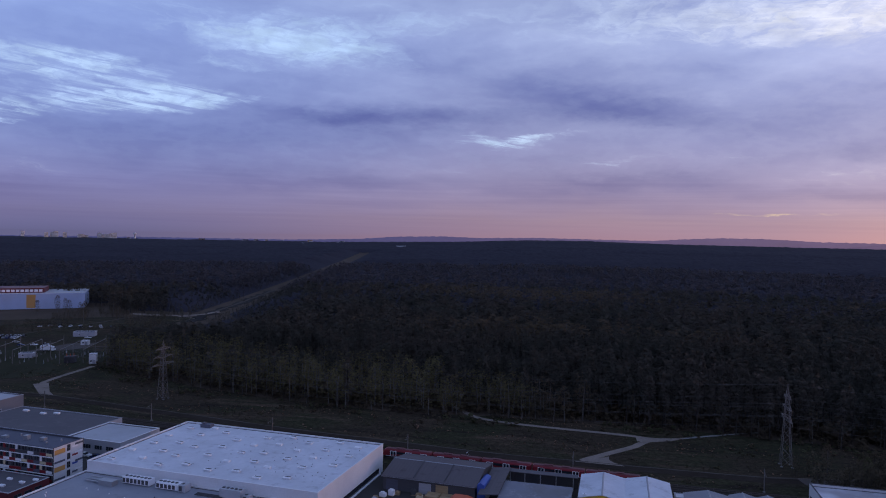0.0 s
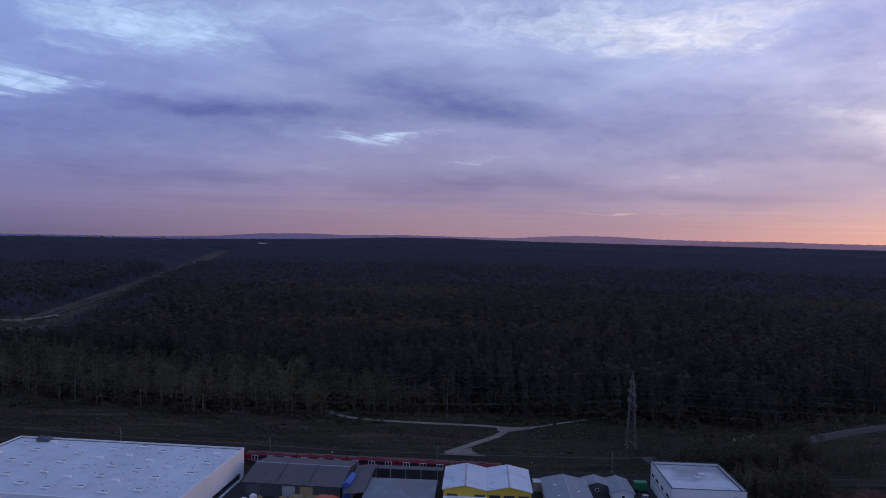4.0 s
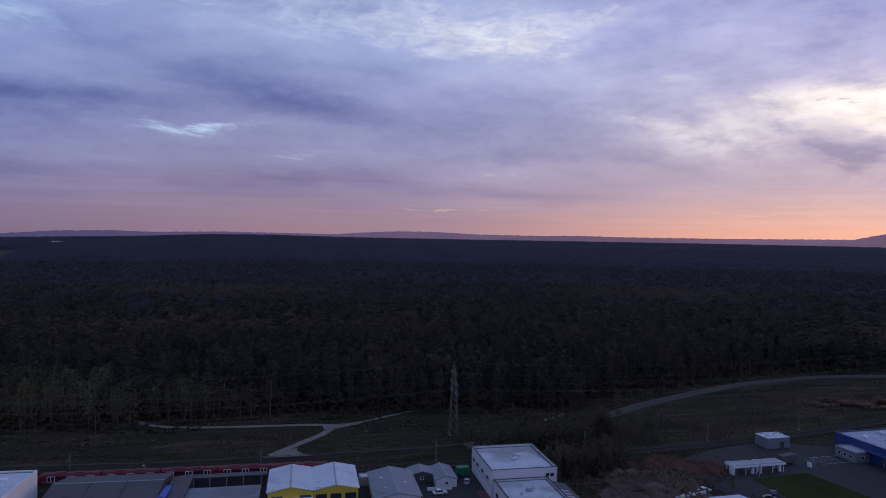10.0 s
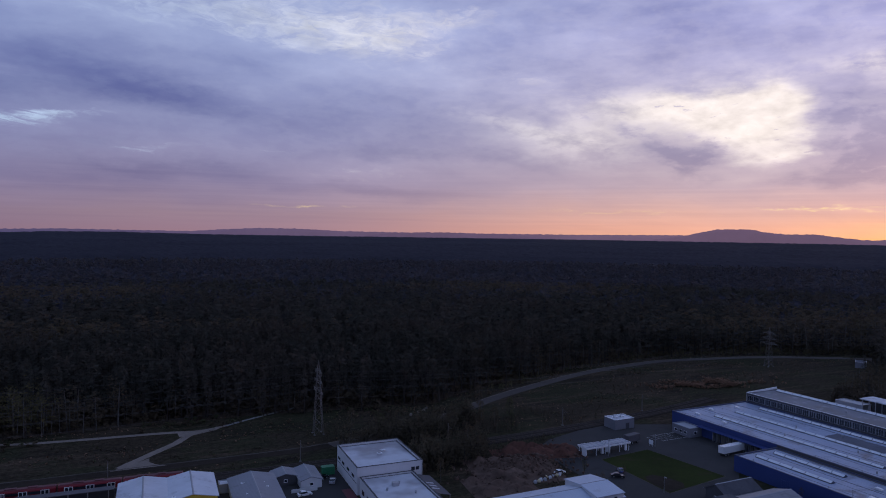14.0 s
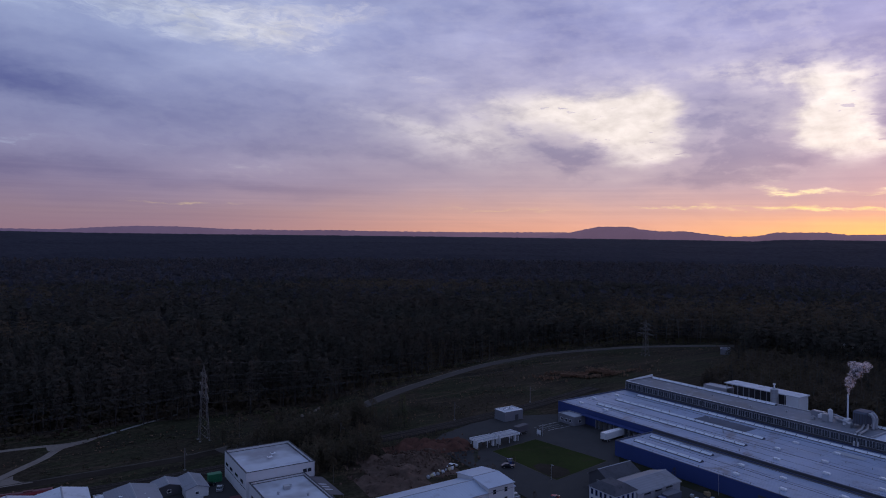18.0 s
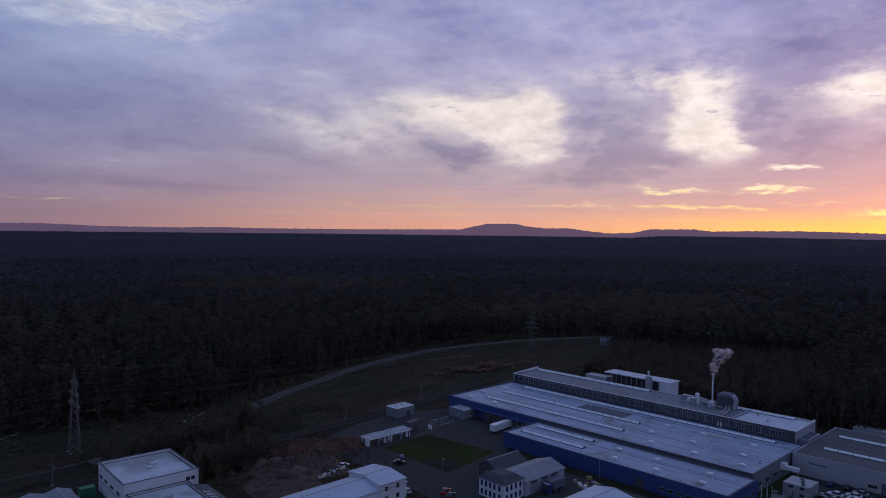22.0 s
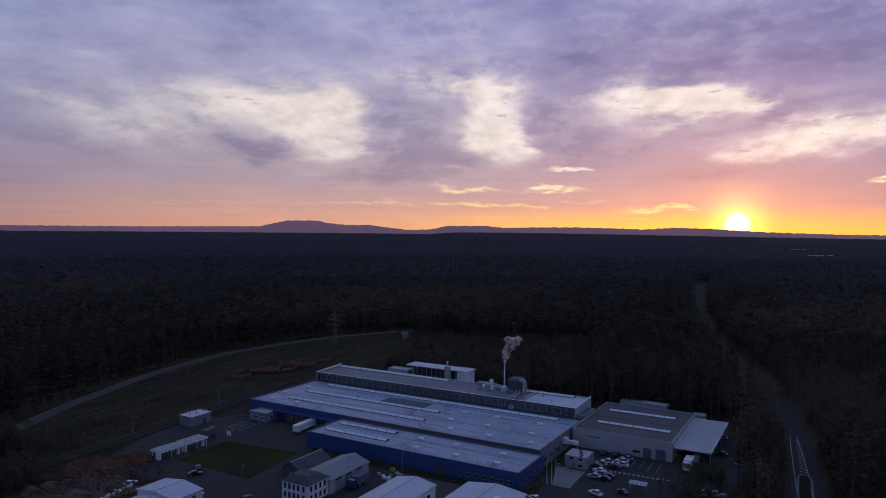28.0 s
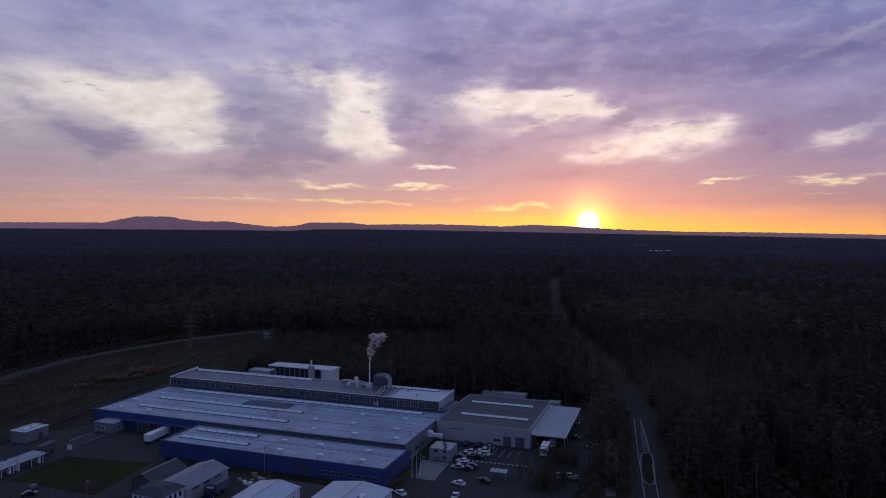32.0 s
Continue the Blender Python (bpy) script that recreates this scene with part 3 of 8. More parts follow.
def smooth_line(points, step=4.0):
    """An even run of points along a rounded line."""
    p = [Vector((*q, 0)) for q in points]
    p = [p[0] * 2 - p[1]] + p + [p[-1] * 2 - p[-2]]
    out = []
    for i in range(1, len(p) - 2):
        n = max(2, int((p[i + 1] - p[i]).length / step))
        for k in range(n):
            t = k / n
            out.append(0.5 * (2 * p[i] + (p[i + 1] - p[i - 1]) * t + (2 * p[i - 1] - 5 * p[i] + 4 * p[i + 1] - p[i + 2]) * t * t + (3 * p[i] - p[i - 1] - 3 * p[i + 1] + p[i + 2]) * t ** 3))
    return out + [p[-2]]


def ribbon(points, left, right, lo, hi, step=4.0, rough=0.0):
    """A slab that follows a line, from left to right of it."""
    line = smooth_line(points, step)
    k = Kit()
    for i, c in enumerate(line):
        d = (line[min(i + 1, len(line) - 1)] - line[max(i - 1, 0)]).normalized()
        s = Vector((-d.y, d.x, 0))
        l, r = left + random.uniform(-rough, rough), right + random.uniform(-rough, rough)
        for off, z in ((l, hi), (-r, hi), (-r - (hi - lo), lo), (l + (hi - lo), lo)):
            q = c + s * off
            k.v.append((q.x, q.y, z))
    for i in range(len(line) - 1):
        a, b = 4 * i, 4 * i + 4
        k.f += [(a, a + 1, b + 1, b), (a + 1, a + 2, b + 2, b + 1), (a + 3, a, b, b + 3)]
    return k


def patch(name, outline, z, mat, label, category, drop=0.12):
    """A flat sheet with a small edge, on the ground."""
    return tagged(part(name, Kit().prism(outline, z - drop, z), mat), label, category, kind="structure")


def inside(x, y, poly):
    hit = np.zeros(np.shape(x), bool)
    for (x0, y0), (x1, y1) in zip(poly, poly[1:] + poly[:1]):
        cross = ((y0 > y) != (y1 > y)) & (x < (x1 - x0) * (y - y0) / (y1 - y0 + 1e-9) + x0)
        hit ^= cross
    return hit


def away(x, y, line):
    """Distance of points from a polyline."""
    best = np.full(np.shape(x), 1e9)
    for (x0, y0), (x1, y1) in zip(line, line[1:]):
        dx, dy = x1 - x0, y1 - y0
        t = np.clip(((x - x0) * dx + (y - y0) * dy) / (dx * dx + dy * dy), 0, 1)
        best = np.minimum(best, np.hypot(x - x0 - t * dx, y - y0 - t * dy))
    return best


# ---- land ----
# open land among the woods, and the lanes through them
CLEAR = [(-760, -300), (-760, 690), (-450, 735), (-352, 725), (-330, 660), (-262, 655), (-228, 645), (-243, 560), (-207, 424), (-197, 400),
         (-160, 370), (-121, 347), (-75, 326), (-47, 316), (-10, 305), (14, 306), (24, 303), (95, 289), (119, 281), (150, 268), (190, 254), (216, 263),
         (285, 275), (345, 275), (382, 271), (432, 255), (472, 230), (512, 196), (470, 168), (400, 158), (348, 146), (330, 104), (322, 60), (309, 20),
         (306, -30), (245, -27), (205, -18), (190, -300)]
LANE = [(-223, 606), (-229, 690), (-232, 795), (-238, 960), (-244, 1114), (-258, 1450), (-270, 1800), (-300, 2600)]
EXIT = [(150, -30), (205, -39), (255, -46), (301, -51), (343, -50), (390, -47), (430, -41), (472, -37), (560, -33), (720, -36), (900, -43), (1110, -68)]
RIM = [(-60, -0.5), (-33, -0.5), (-22, -0.55), (-9, -0.55), (1, -0.36), (7, -0.12), (12, -0.1), (18, -0.22), (27, -0.27), (46, -0.32), (66, -0.4), (71, -0.44), (73, -0.28), (80, -0.3), (98, -0.52), (117, -0.68), (150, -0.7)]
FAR = 4300.0


def rim_height(az):
    """The height of the woods at the skyline, by bearing in degrees."""
    return 80 + FAR * np.tan(np.radians(np.interp(az, [a for a, _ in RIM], [e for _, e in RIM])))


def land(x, y):
    """The height of the ground."""
    r = np.hypot(x, y)
    az = np.degrees(np.arctan2(x, y))
    t = np.clip((r - 900) / (FAR - 900), 0, 1)
    return (rim_height(az) - 16) * t * t * (3 - 2 * t)


def sheet(name, mat, radii, bearings, lift, bump=0.0, cover=False):
    r, a = np.meshgrid(np.array(radii), np.radians(np.array(bearings)), indexing="ij")
    x, y = r * np.sin(a), r * np.cos(a)
    z = land(x, y) + lift
    if bump:
        z = z + np.random.uniform(-bump, bump, z.shape)
    if cover:
        room = np.minimum(np.minimum(away(x, y, LANE) - 18, away(x, y, CLEAR) - 30), away(x, y, EXIT) - 16)
        z = land(x, y) + (z - land(x, y)) * np.clip(room / 55, -0.05, 1) * np.clip((r - 540) / 180, 0.1, 1)
        grown = (room > -12) & wooded(x, y)
    nr, na = r.shape
    i = np.arange(nr * na).reshape(nr, na)
    q = np.stack([i[:-1, :-1], i[:-1, 1:], i[1:, 1:], i[1:, :-1]], -1).reshape(-1, 4)[:, ::-1]
    if cover:
        q = q[np.all(grown.reshape(-1)[q], axis=1)]
    return big_mesh(name, np.stack([x, y, z], -1).reshape(-1, 3), q, [mat], None, bool(cover))


def big_mesh(name, verts, faces, mats, which, smooth=False):
    me = bpy.data.meshes.new(name)
    nf, side = faces.shape
    me.vertices.add(len(verts))
    me.vertices.foreach_set("co", np.ascontiguousarray(verts, dtype=np.float32).ravel())
    me.loops.add(nf * side)
    me.loops.foreach_set("vertex_index", np.ascontiguousarray(faces, dtype=np.int32).ravel())
    me.polygons.add(nf)
    me.polygons.foreach_set("loop_start", np.arange(0, nf * side, side, dtype=np.int32))
    for mt in mats:
        me.materials.append(MAT[mt])
    if which is not None:
        me.polygons.foreach_set("material_index", np.ascontiguousarray(which, dtype=np.int32))
    me.update(calc_edges=True)
    if smooth:
        me.shade_smooth()
    return me


ground = new("ground", sheet("ground", "soil", [0.5, 60, 150, 300, 600, 900, 1000, 1100, 1200, 1400, 1600, 2000, 2500, 3000, 3500, 4000, 4300, 4900], np.linspace(-180, 180, 181), 0.0))
tagged(ground, "dark woodland soil reaching to the skyline", "ground", kind="structure")
meadow = [(-470, 120), (-470, 560), (-262, 655), (-228, 645), (-243, 560), (-207, 424), (-197, 400), (-121, 349), (-75, 328), (-47, 318), (-10, 307), (24, 305), (95, 291), (119, 283), (150, 272),
          (190, 258), (216, 266), (285, 278), (345, 277), (382, 273), (432, 257), (472, 232), (512, 196), (470, 168), (400, 158), (348, 146), (330, 104), (322, 60), (309, 20), (306, -30), (245, -27), (205, -18), (150, -40), (60, 90), (-200, 110)]
patch("meadow", meadow, 0.05, "meadow", "rough brown-green grassland between the buildings and the woods", "grassland", 0.3)

ROAD = [(-300, 362), (-219, 335), (-185.6, 325), (-120.8, 300), (-65, 278), (-17, 262), (15.5, 251), (46, 243.5), (102, 230.5), (122, 228), (147, 228), (170, 231), (195, 239.7), (222, 248.5),
        (247, 254.5), (285, 261.5), (320, 265.5), (347, 264.5), (376, 262), (410, 249.5), (432, 240), (456, 226), (490, 198), (515, 172)]
road = tagged(part("road", ribbon(ROAD[9:], 3.2, 3.2, 0.0, 0.14), "old_asphalt"), "pale asphalt road curving along the edge of the woods", "road", kind="structure")
part("edge_line", ribbon(ROAD[9:], 3.05, -2.75, 0.10, 0.155), "gravel", road, "worn pale edge line")
part("dirt_stretch", ribbon(ROAD[:10], 2.4, 2.6, 0.0, 0.13, 3, 0.35), "dirt", road, "earth-covered stretch of the road beside the railway")
part("road_edge", ribbon(ROAD[:10], 3.1, -2.4, 0.0, 0.16, 3, 0.25), "gravel_dark", road, "dull gravel edge")
exit_road = tagged(part("road", ribbon(EXIT[:6], 4.6, 4.6, 0.0, 0.14), "asphalt"), "asphalt road running off through the trees", "road", kind="structure")
tagged(part("forest_track", ribbon(EXIT[4:], 1.4, 1.4, 0.0, 0.16, 4, 0.5), "gravel_dark"), "pale track through the woods", "track", kind="structure")
tagged(part("footpath", ribbon([(205, -27), (250, -33), (291, -39), (330, -44)], 1.4, 1.4, 0.0, 0.12), "concrete"), "narrow paved path beside the road", "path", kind="structure")
for i in range(15):
    t = i / 14
    w = 1.35 - 0.85 * t
    part("hatch_mark", Kit().box(-w, -0.2, 0.145, w, 0.2, 0.158), "paint", exit_road, m=pose(247 + 40 * t, -44.9 - 4.7 * t, 0, 0, 0, 55))
part("traffic_island", Kit().prism([(216, -39.6), (224, -39.6), (244.5, -43.2), (245.5, -45.6), (243, -45.9), (222, -42.6), (216, -41.2)], 0.0, 0.26), "verge", exit_road, "grassed traffic island with a kerb")
part("island_kerb", ribbon([(215.5, -40.4), (222, -39.2), (245.2, -42.9), (246.4, -45.2), (243.4, -46.3), (221, -43.0), (215.5, -40.8)], 0.12, 0.12, 0.1, 0.29, 2), "concrete", exit_road)
for off in (-2.0, 2.0):
    part("lane_line", ribbon([(205, -39 + off), (255, -45 + off), (292, -49 + off * 0.6)], 0.1, 0.1, 0.13, 0.152), "paint", exit_road)

track = tagged(part("gravel_track", ribbon([(7, 322), (11, 313), (18, 301.5), (34, 293), (55, 286), (77, 279), (88, 273)], 1.3, 1.3, 0.0, 0.11, 2, 0.12), "gravel"), "pale gravel track at the edge of the woods", "track", kind="structure")
part("gravel_fork", ribbon([(94, 274.5), (84, 272), (76, 264), (66, 256.5), (58, 250.5), (52, 246)], 1.5, 1.5, 0.0, 0.13, 2, 0.12), "gravel", track)
part("gravel_apron", Kit().prism([(49, 244.6), (66, 240.2), (63, 244), (62, 247), (63, 251), (57, 248.5)], 0.0, 0.14), "gravel", track)
part("gravel_apron", Kit().prism([(80, 277), (90, 275.5), (101, 277), (93, 272), (84, 270), (79, 271)], 0.0, 0.12), "gravel", track)
part("grassy_track", ribbon([(98, 275.5), (114, 281), (135, 287)], 0.8, 0.8, 0.0, 0.08, 2, 0.2), "concrete", track)
west = tagged(part("gravel_track", ribbon([(-191, 331), (-200, 340), (-207, 352), (-208, 368), (-205, 402)], 1.5, 1.5, 0.0, 0.1, 2, 0.2), "gravel"), "pale gravel drive leading to the substation", "track", kind="structure")
part("gravel_apron", Kit().prism([(-211, 352), (-205, 356), (-193, 336), (-187, 329), (-193, 328)], 0.0, 0.11), "gravel", west)
part("grassy_track", ribbon([(-250, 648), (-228, 640), (-232, 628)], 2.0, 2.0, 0.0, 0.1), "gravel", west)

def draped(line, half, lift, step=8.0, rough=0.0):
    """A strip that follows the rise and fall of the land."""
    k = ribbon(line, half, half, 0.0, lift, step, rough)
    for i, (x, y, z) in enumerate(k.v):
        k.v[i] = (x, y, z + float(land(np.array(x), np.array(y))))
    return k


part("cleared_strip", draped(LANE[:4], 5.0, 0.5, 9, 4.0), "clearing", west, "wide grassy strip cleared through the woods under the power line")
part("forest_ride", draped(LANE[1:4], 1.3, 0.8, 8, 0.8), "gravel_dark", west, "long straight ride along the cleared strip")
part("gravel_bend", draped([(-300, 660), (-262, 652), (-236, 660), (-226, 690)], 3.0, 0.6, 4, 0.3), "gravel", west, "pale gravel turning place")

# the railway: ballast, rails and sleepers
RAIL = [(-300, 340), (-219, 312), (-120, 281), (-65, 261.5), (-17, 245), (16.7, 234.2), (60, 222.3), (103.3, 211), (150, 200.5), (196, 192), (222, 188.6), (262, 185), (310, 184)]
railway = tagged(part("railway_bed", ribbon(RAIL, 5.0, 2.2, 0.0, 0.30, 4, 0.2), "ballast"), "ballasted double railway line beside the sidings", "railway", kind="structure")
for centre in (0.0, 3.9):
    for off in (-0.75, 0.75):
        part("rail", ribbon(RAIL, centre + off + 0.06, -(centre + off) + 0.06, 0.30, 0.47), "rust", railway)
line = smooth_line(RAIL, 2.2)
k = Kit()
for a, b in zip(line, line[1:]):
    d = (b - a).normalized()
    m = Matrix.Translation(a) @ Matrix.Rotation(math.atan2(d.y, d.x), 4, "Z")
    for centre in (0.0, 3.9):
        k.box(-0.13, centre - 1.25, 0.25, 0.13, centre + 1.25, 0.35, m)
tagged(part("sleepers", k, "bark", railway), kind="stuff")

# ---- distant hills ----
def hills(name, rows, near, mat, label):
    """A far range with a skyline given as bearing and height in degrees."""
    az = np.arange(rows[0][0], rows[-1][0], 0.12)
    e = np.interp(az, [a for a, _ in rows], [h for _, h in rows])
    e = e + 0.018 * np.sin(az * 9.1) * np.sin(az * 2.3) + np.random.uniform(-0.012, 0.012, len(az))
    v, n = [], len(az)
    for r, drop in ((near, -1.2), (near + 60, -0.25), (near + 120, 0.0), (near + 200, -0.5)):
        h = 80 + r * np.tan(np.radians(e + drop))
        v.append(np.stack([r * np.sin(np.radians(az)), r * np.cos(np.radians(az)), h], -1))
    i = np.arange(4 * n).reshape(4, n)
    q = np.stack([i[:-1, :-1], i[:-1, 1:], i[1:, 1:], i[1:, :-1]], -1).reshape(-1, 4)[:, ::-1]
    return tagged(new(name, big_mesh(name, np.concatenate(v), q, [mat], None)), label, "hills", kind="structure")


# air haze over the hills is put into their colour and an added glow
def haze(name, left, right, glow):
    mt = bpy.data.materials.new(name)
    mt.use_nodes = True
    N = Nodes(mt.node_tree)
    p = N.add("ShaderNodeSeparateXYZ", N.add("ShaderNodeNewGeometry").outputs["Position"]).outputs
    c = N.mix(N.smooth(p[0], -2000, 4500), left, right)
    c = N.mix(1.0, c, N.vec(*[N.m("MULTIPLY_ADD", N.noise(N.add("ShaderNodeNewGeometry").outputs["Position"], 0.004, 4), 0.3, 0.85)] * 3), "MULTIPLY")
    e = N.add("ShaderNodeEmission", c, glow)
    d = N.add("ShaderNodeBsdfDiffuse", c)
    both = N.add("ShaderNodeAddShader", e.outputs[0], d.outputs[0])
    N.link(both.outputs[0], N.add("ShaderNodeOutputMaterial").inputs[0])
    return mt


# both ranges glow without a lamp, to stand for the hazy air
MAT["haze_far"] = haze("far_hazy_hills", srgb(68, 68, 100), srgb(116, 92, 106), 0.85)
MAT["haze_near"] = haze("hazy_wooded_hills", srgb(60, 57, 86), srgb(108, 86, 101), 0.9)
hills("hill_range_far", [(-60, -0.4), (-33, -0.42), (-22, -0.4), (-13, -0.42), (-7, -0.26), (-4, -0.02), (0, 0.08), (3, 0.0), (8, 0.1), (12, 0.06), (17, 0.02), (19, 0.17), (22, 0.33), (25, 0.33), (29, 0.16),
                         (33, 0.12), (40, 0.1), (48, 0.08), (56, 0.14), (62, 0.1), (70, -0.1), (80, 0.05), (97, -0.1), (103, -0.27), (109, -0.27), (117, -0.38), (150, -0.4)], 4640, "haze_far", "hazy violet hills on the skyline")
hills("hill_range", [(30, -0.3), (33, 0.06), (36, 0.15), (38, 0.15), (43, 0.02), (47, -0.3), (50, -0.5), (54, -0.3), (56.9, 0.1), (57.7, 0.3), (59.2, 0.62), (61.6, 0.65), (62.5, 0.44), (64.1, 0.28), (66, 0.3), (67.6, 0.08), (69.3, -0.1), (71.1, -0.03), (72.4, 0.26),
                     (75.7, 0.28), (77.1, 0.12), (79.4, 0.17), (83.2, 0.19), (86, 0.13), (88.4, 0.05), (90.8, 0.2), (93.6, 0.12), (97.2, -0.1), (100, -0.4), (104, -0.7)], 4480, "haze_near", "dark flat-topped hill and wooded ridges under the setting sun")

def lowered(x, y):
    """How far the trees are kept down beside the cleared strip, and towards its lower end."""
    far = np.clip((y - 700) / 250, 0, 1)
    side = np.clip(away(x, y, LANE) / (95 - 55 * far), 0.20 + 0.18 * far, 1)
    slope = np.clip(((x + 205) ** 2 / 75 ** 2 + (y - 545) ** 2 / 105 ** 2) ** 0.5, 0.45, 1)
    return side * slope


def wooded(x, y):
    return ~inside(x, y, CLEAR) & (away(x, y, LANE) > 13) & (away(x, y, EXIT) > 7) & (away(x, y, ROAD) > 6)


# the far woods, as one uneven cover with distance haze in its colour
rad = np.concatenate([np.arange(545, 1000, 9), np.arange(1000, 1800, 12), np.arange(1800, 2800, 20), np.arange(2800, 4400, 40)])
far_woods = new("far_woods", sheet("far_woods", "hazed_wood", rad, np.arange(-50, 135, 0.2), 15.0, 2.8, True))
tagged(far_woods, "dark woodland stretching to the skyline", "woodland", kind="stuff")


# ---- trees ----
def leaf_cards(count, size, shape, rng):
    """Small two-sided leaf clumps as bent quads; shape(u) gives the radius at height u in 0..1."""
    u = rng.random(count) ** 0.8
    a = rng.random(count) * 6.2832
    r = np.array([shape(t) for t in u]) * (0.35 + 0.65 * np.sqrt(rng.random(count)))
    c = np.stack([r * np.cos(a), r * np.sin(a), u], -1)
    d1 = rng.normal(size=(count, 3))
    d1[:, 2] *= 0.35
    d1 /= np.linalg.norm(d1, axis=1)[:, None]
    d2 = np.cross(d1, rng.normal(size=(count, 3)))
    d2[:, 2] *= 0.45
    d2 /= np.linalg.norm(d2, axis=1)[:, None]
    s = size * (0.6 + 0.8 * rng.random(count))[:, None]
    return c, d1 * s, d2 * s


def tree_kind(style, cards, size, rng, trunk=5, limbs=4):
    """Verts, triangles and slots (0 wood, 1 leaf) of a tree one metre high in its own frame; spread in the same units."""
    v, f, w = [], [], []

    def tube(a, b, r0, r1, n):
        a, b = np.array(a), np.array(b)
        d = (b - a) / np.linalg.norm(b - a)
        s = np.cross(d, [0.3, 0.9, 0.1])
        s /= np.linalg.norm(s)
        t = np.cross(d, s)
        base = len(v)
        for c, r in ((a, r0), (b, r1)):
            for i in range(n):
                v.append(c + r * (math.cos(6.2832 * i / n) * s + math.sin(6.2832 * i / n) * t))
        for i in range(n):
            j = (i + 1) % n
            f.append((base + i, base + j, base + n + j))
            f.append((base + i, base + n + j, base + n + i))
            w.extend((0, 0))
    lean = rng.normal(size=2) * 0.015
    if style == "pine":
        low, wide = 0.22, 0.17
        shape = lambda u: wide * (1.0 - 0.75 * u) * (0.55 + 0.45 * math.sin(9 * u + 1))
        shape = lambda u, g=shape: max(0.03, g(u) + 0.05 * (1 - u))
    elif style == "spruce":
        low, wide = 0.15, 0.16
        shape = lambda u: max(0.015, wide * (1 - u))
    else:
        low, wide = 0.20, 0.19
        shape = lambda u: wide * math.sin(0.35 + 2.5 * u) ** 0.8
    if trunk:
        tube((0, 0, -0.02), (lean[0], lean[1], 0.55), 0.0125, 0.009, trunk)
        tube((lean[0], lean[1], 0.55), (lean[0] * 2, lean[1] * 2, 0.93), 0.009, 0.002, trunk)
        for i in range(limbs):
            h = low + (0.9 - low) * (i + 0.5) / max(limbs, 1)
            a = rng.random() * 6.2832
            L = shape((h - low) / (1 - low)) * 0.8
            tube((lean[0], lean[1], h), (lean[0] + L * math.cos(a), lean[1] + L * math.sin(a), h + 0.05), 0.004, 0.001, 3)
    c, p, q = leaf_cards(cards, size, shape, rng)
    c[:, 2] = low + (1.0 - low) * c[:, 2]
    for k in range(cards):
        base = len(v)
        v.extend((c[k] - p[k], c[k] + 0.7 * q[k], c[k] + p[k], c[k] - 0.7 * q[k] + [0, 0, -0.3 * size]))
        f.extend(((base, base + 1, base + 2), (base, base + 2, base + 3)))
        w.extend((1, 1))
    return np.array(v), np.array(f), np.array(w)


def plant(name, kinds, x, y, tall, mats, label, category, wide=1.0):
    """Joins many trees of a few kinds into one mesh."""
    rng = np.random.default_rng(len(x))
    pick = rng.integers(0, len(kinds), len(x))
    V, F, W, n = [], [], [], 0
    for i, (v, f, w) in enumerate(kinds):
        s = pick == i
        m = int(s.sum())
        if not m:
            continue
        a = rng.random(m) * 6.2832
        h = tall[s]
        k = h * wide * rng.uniform(0.8, 1.25, m)
        co, si = np.cos(a)[:, None], np.sin(a)[:, None]
        px = (v[:, 0] * co - v[:, 1] * si) * k[:, None] + x[s][:, None]
        py = (v[:, 0] * si + v[:, 1] * co) * k[:, None] + y[s][:, None]
        pz = v[None, :, 2] * h[:, None] + land(x[s], y[s])[:, None]
        V.append(np.stack([px, py, pz], -1).reshape(-1, 3))
        F.append((f[None] + (np.arange(m) * len(v))[:, None, None] + n).reshape(-1, 3))
        W.append(np.tile(w, m))
        n += m * len(v)
    ob = new(name, big_mesh(name, np.concatenate(V), np.concatenate(F), mats, np.concatenate(W)))
    return tagged(ob, label, category, kind="stuff")


def scatter(r0, r1, az0, az1, gap, rng):
    """Jittered points in a ring sector."""
    n = int(0.5 * (r1 * r1 - r0 * r0) * radians(az1 - az0) / (gap * gap))
    r = np.sqrt(rng.uniform(r0 * r0, r1 * r1, n))
    a = np.radians(rng.uniform(az0, az1, n))
    return r * np.sin(a), r * np.cos(a)


rng = np.random.default_rng(5)
near_pine = [tree_kind("pine", 84, 0.036, rng) for _ in range(5)]
near_birch = [tree_kind("broad", 80, 0.026, rng, 4, 6) for _ in range(4)]
near_spruce = [tree_kind("spruce", 84, 0.036, rng) for _ in range(2)]
mid_pine = [tree_kind("pine", 36, 0.055, rng, 3, 0) for _ in range(5)]
mid_birch = [tree_kind("broad", 30, 0.050, rng, 3, 2) for _ in range(4)]
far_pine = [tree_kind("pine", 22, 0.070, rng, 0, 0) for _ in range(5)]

x, y = scatter(200, 470, -48, 128, 4.9, rng)
ok = wooded(x, y)
thinned = (x > 325) & (x < 520) & (y > 40) & (y < 215)
ok &= ~thinned | (rng.random(len(x)) < 0.62)
x, y = x[ok], y[ok]
grove = np.sin(x * 0.021 + 1.3) + np.sin(y * 0.027 + x * 0.011) + rng.normal(size=len(x)) * 0.5
edge = away(x, y, CLEAR)
west_side = (x < 0) & (edge < 60)
leafy = (grove > 1.1) | (west_side & (rng.random(len(x)) < 0.75)) | ((edge < 9) & (rng.random(len(x)) < 0.3)) | ((x > 330) & (y < 150) & (rng.random(len(x)) < 0.55))
thinned = (x > 325) & (x < 520) & (y > 40) & (y < 215)
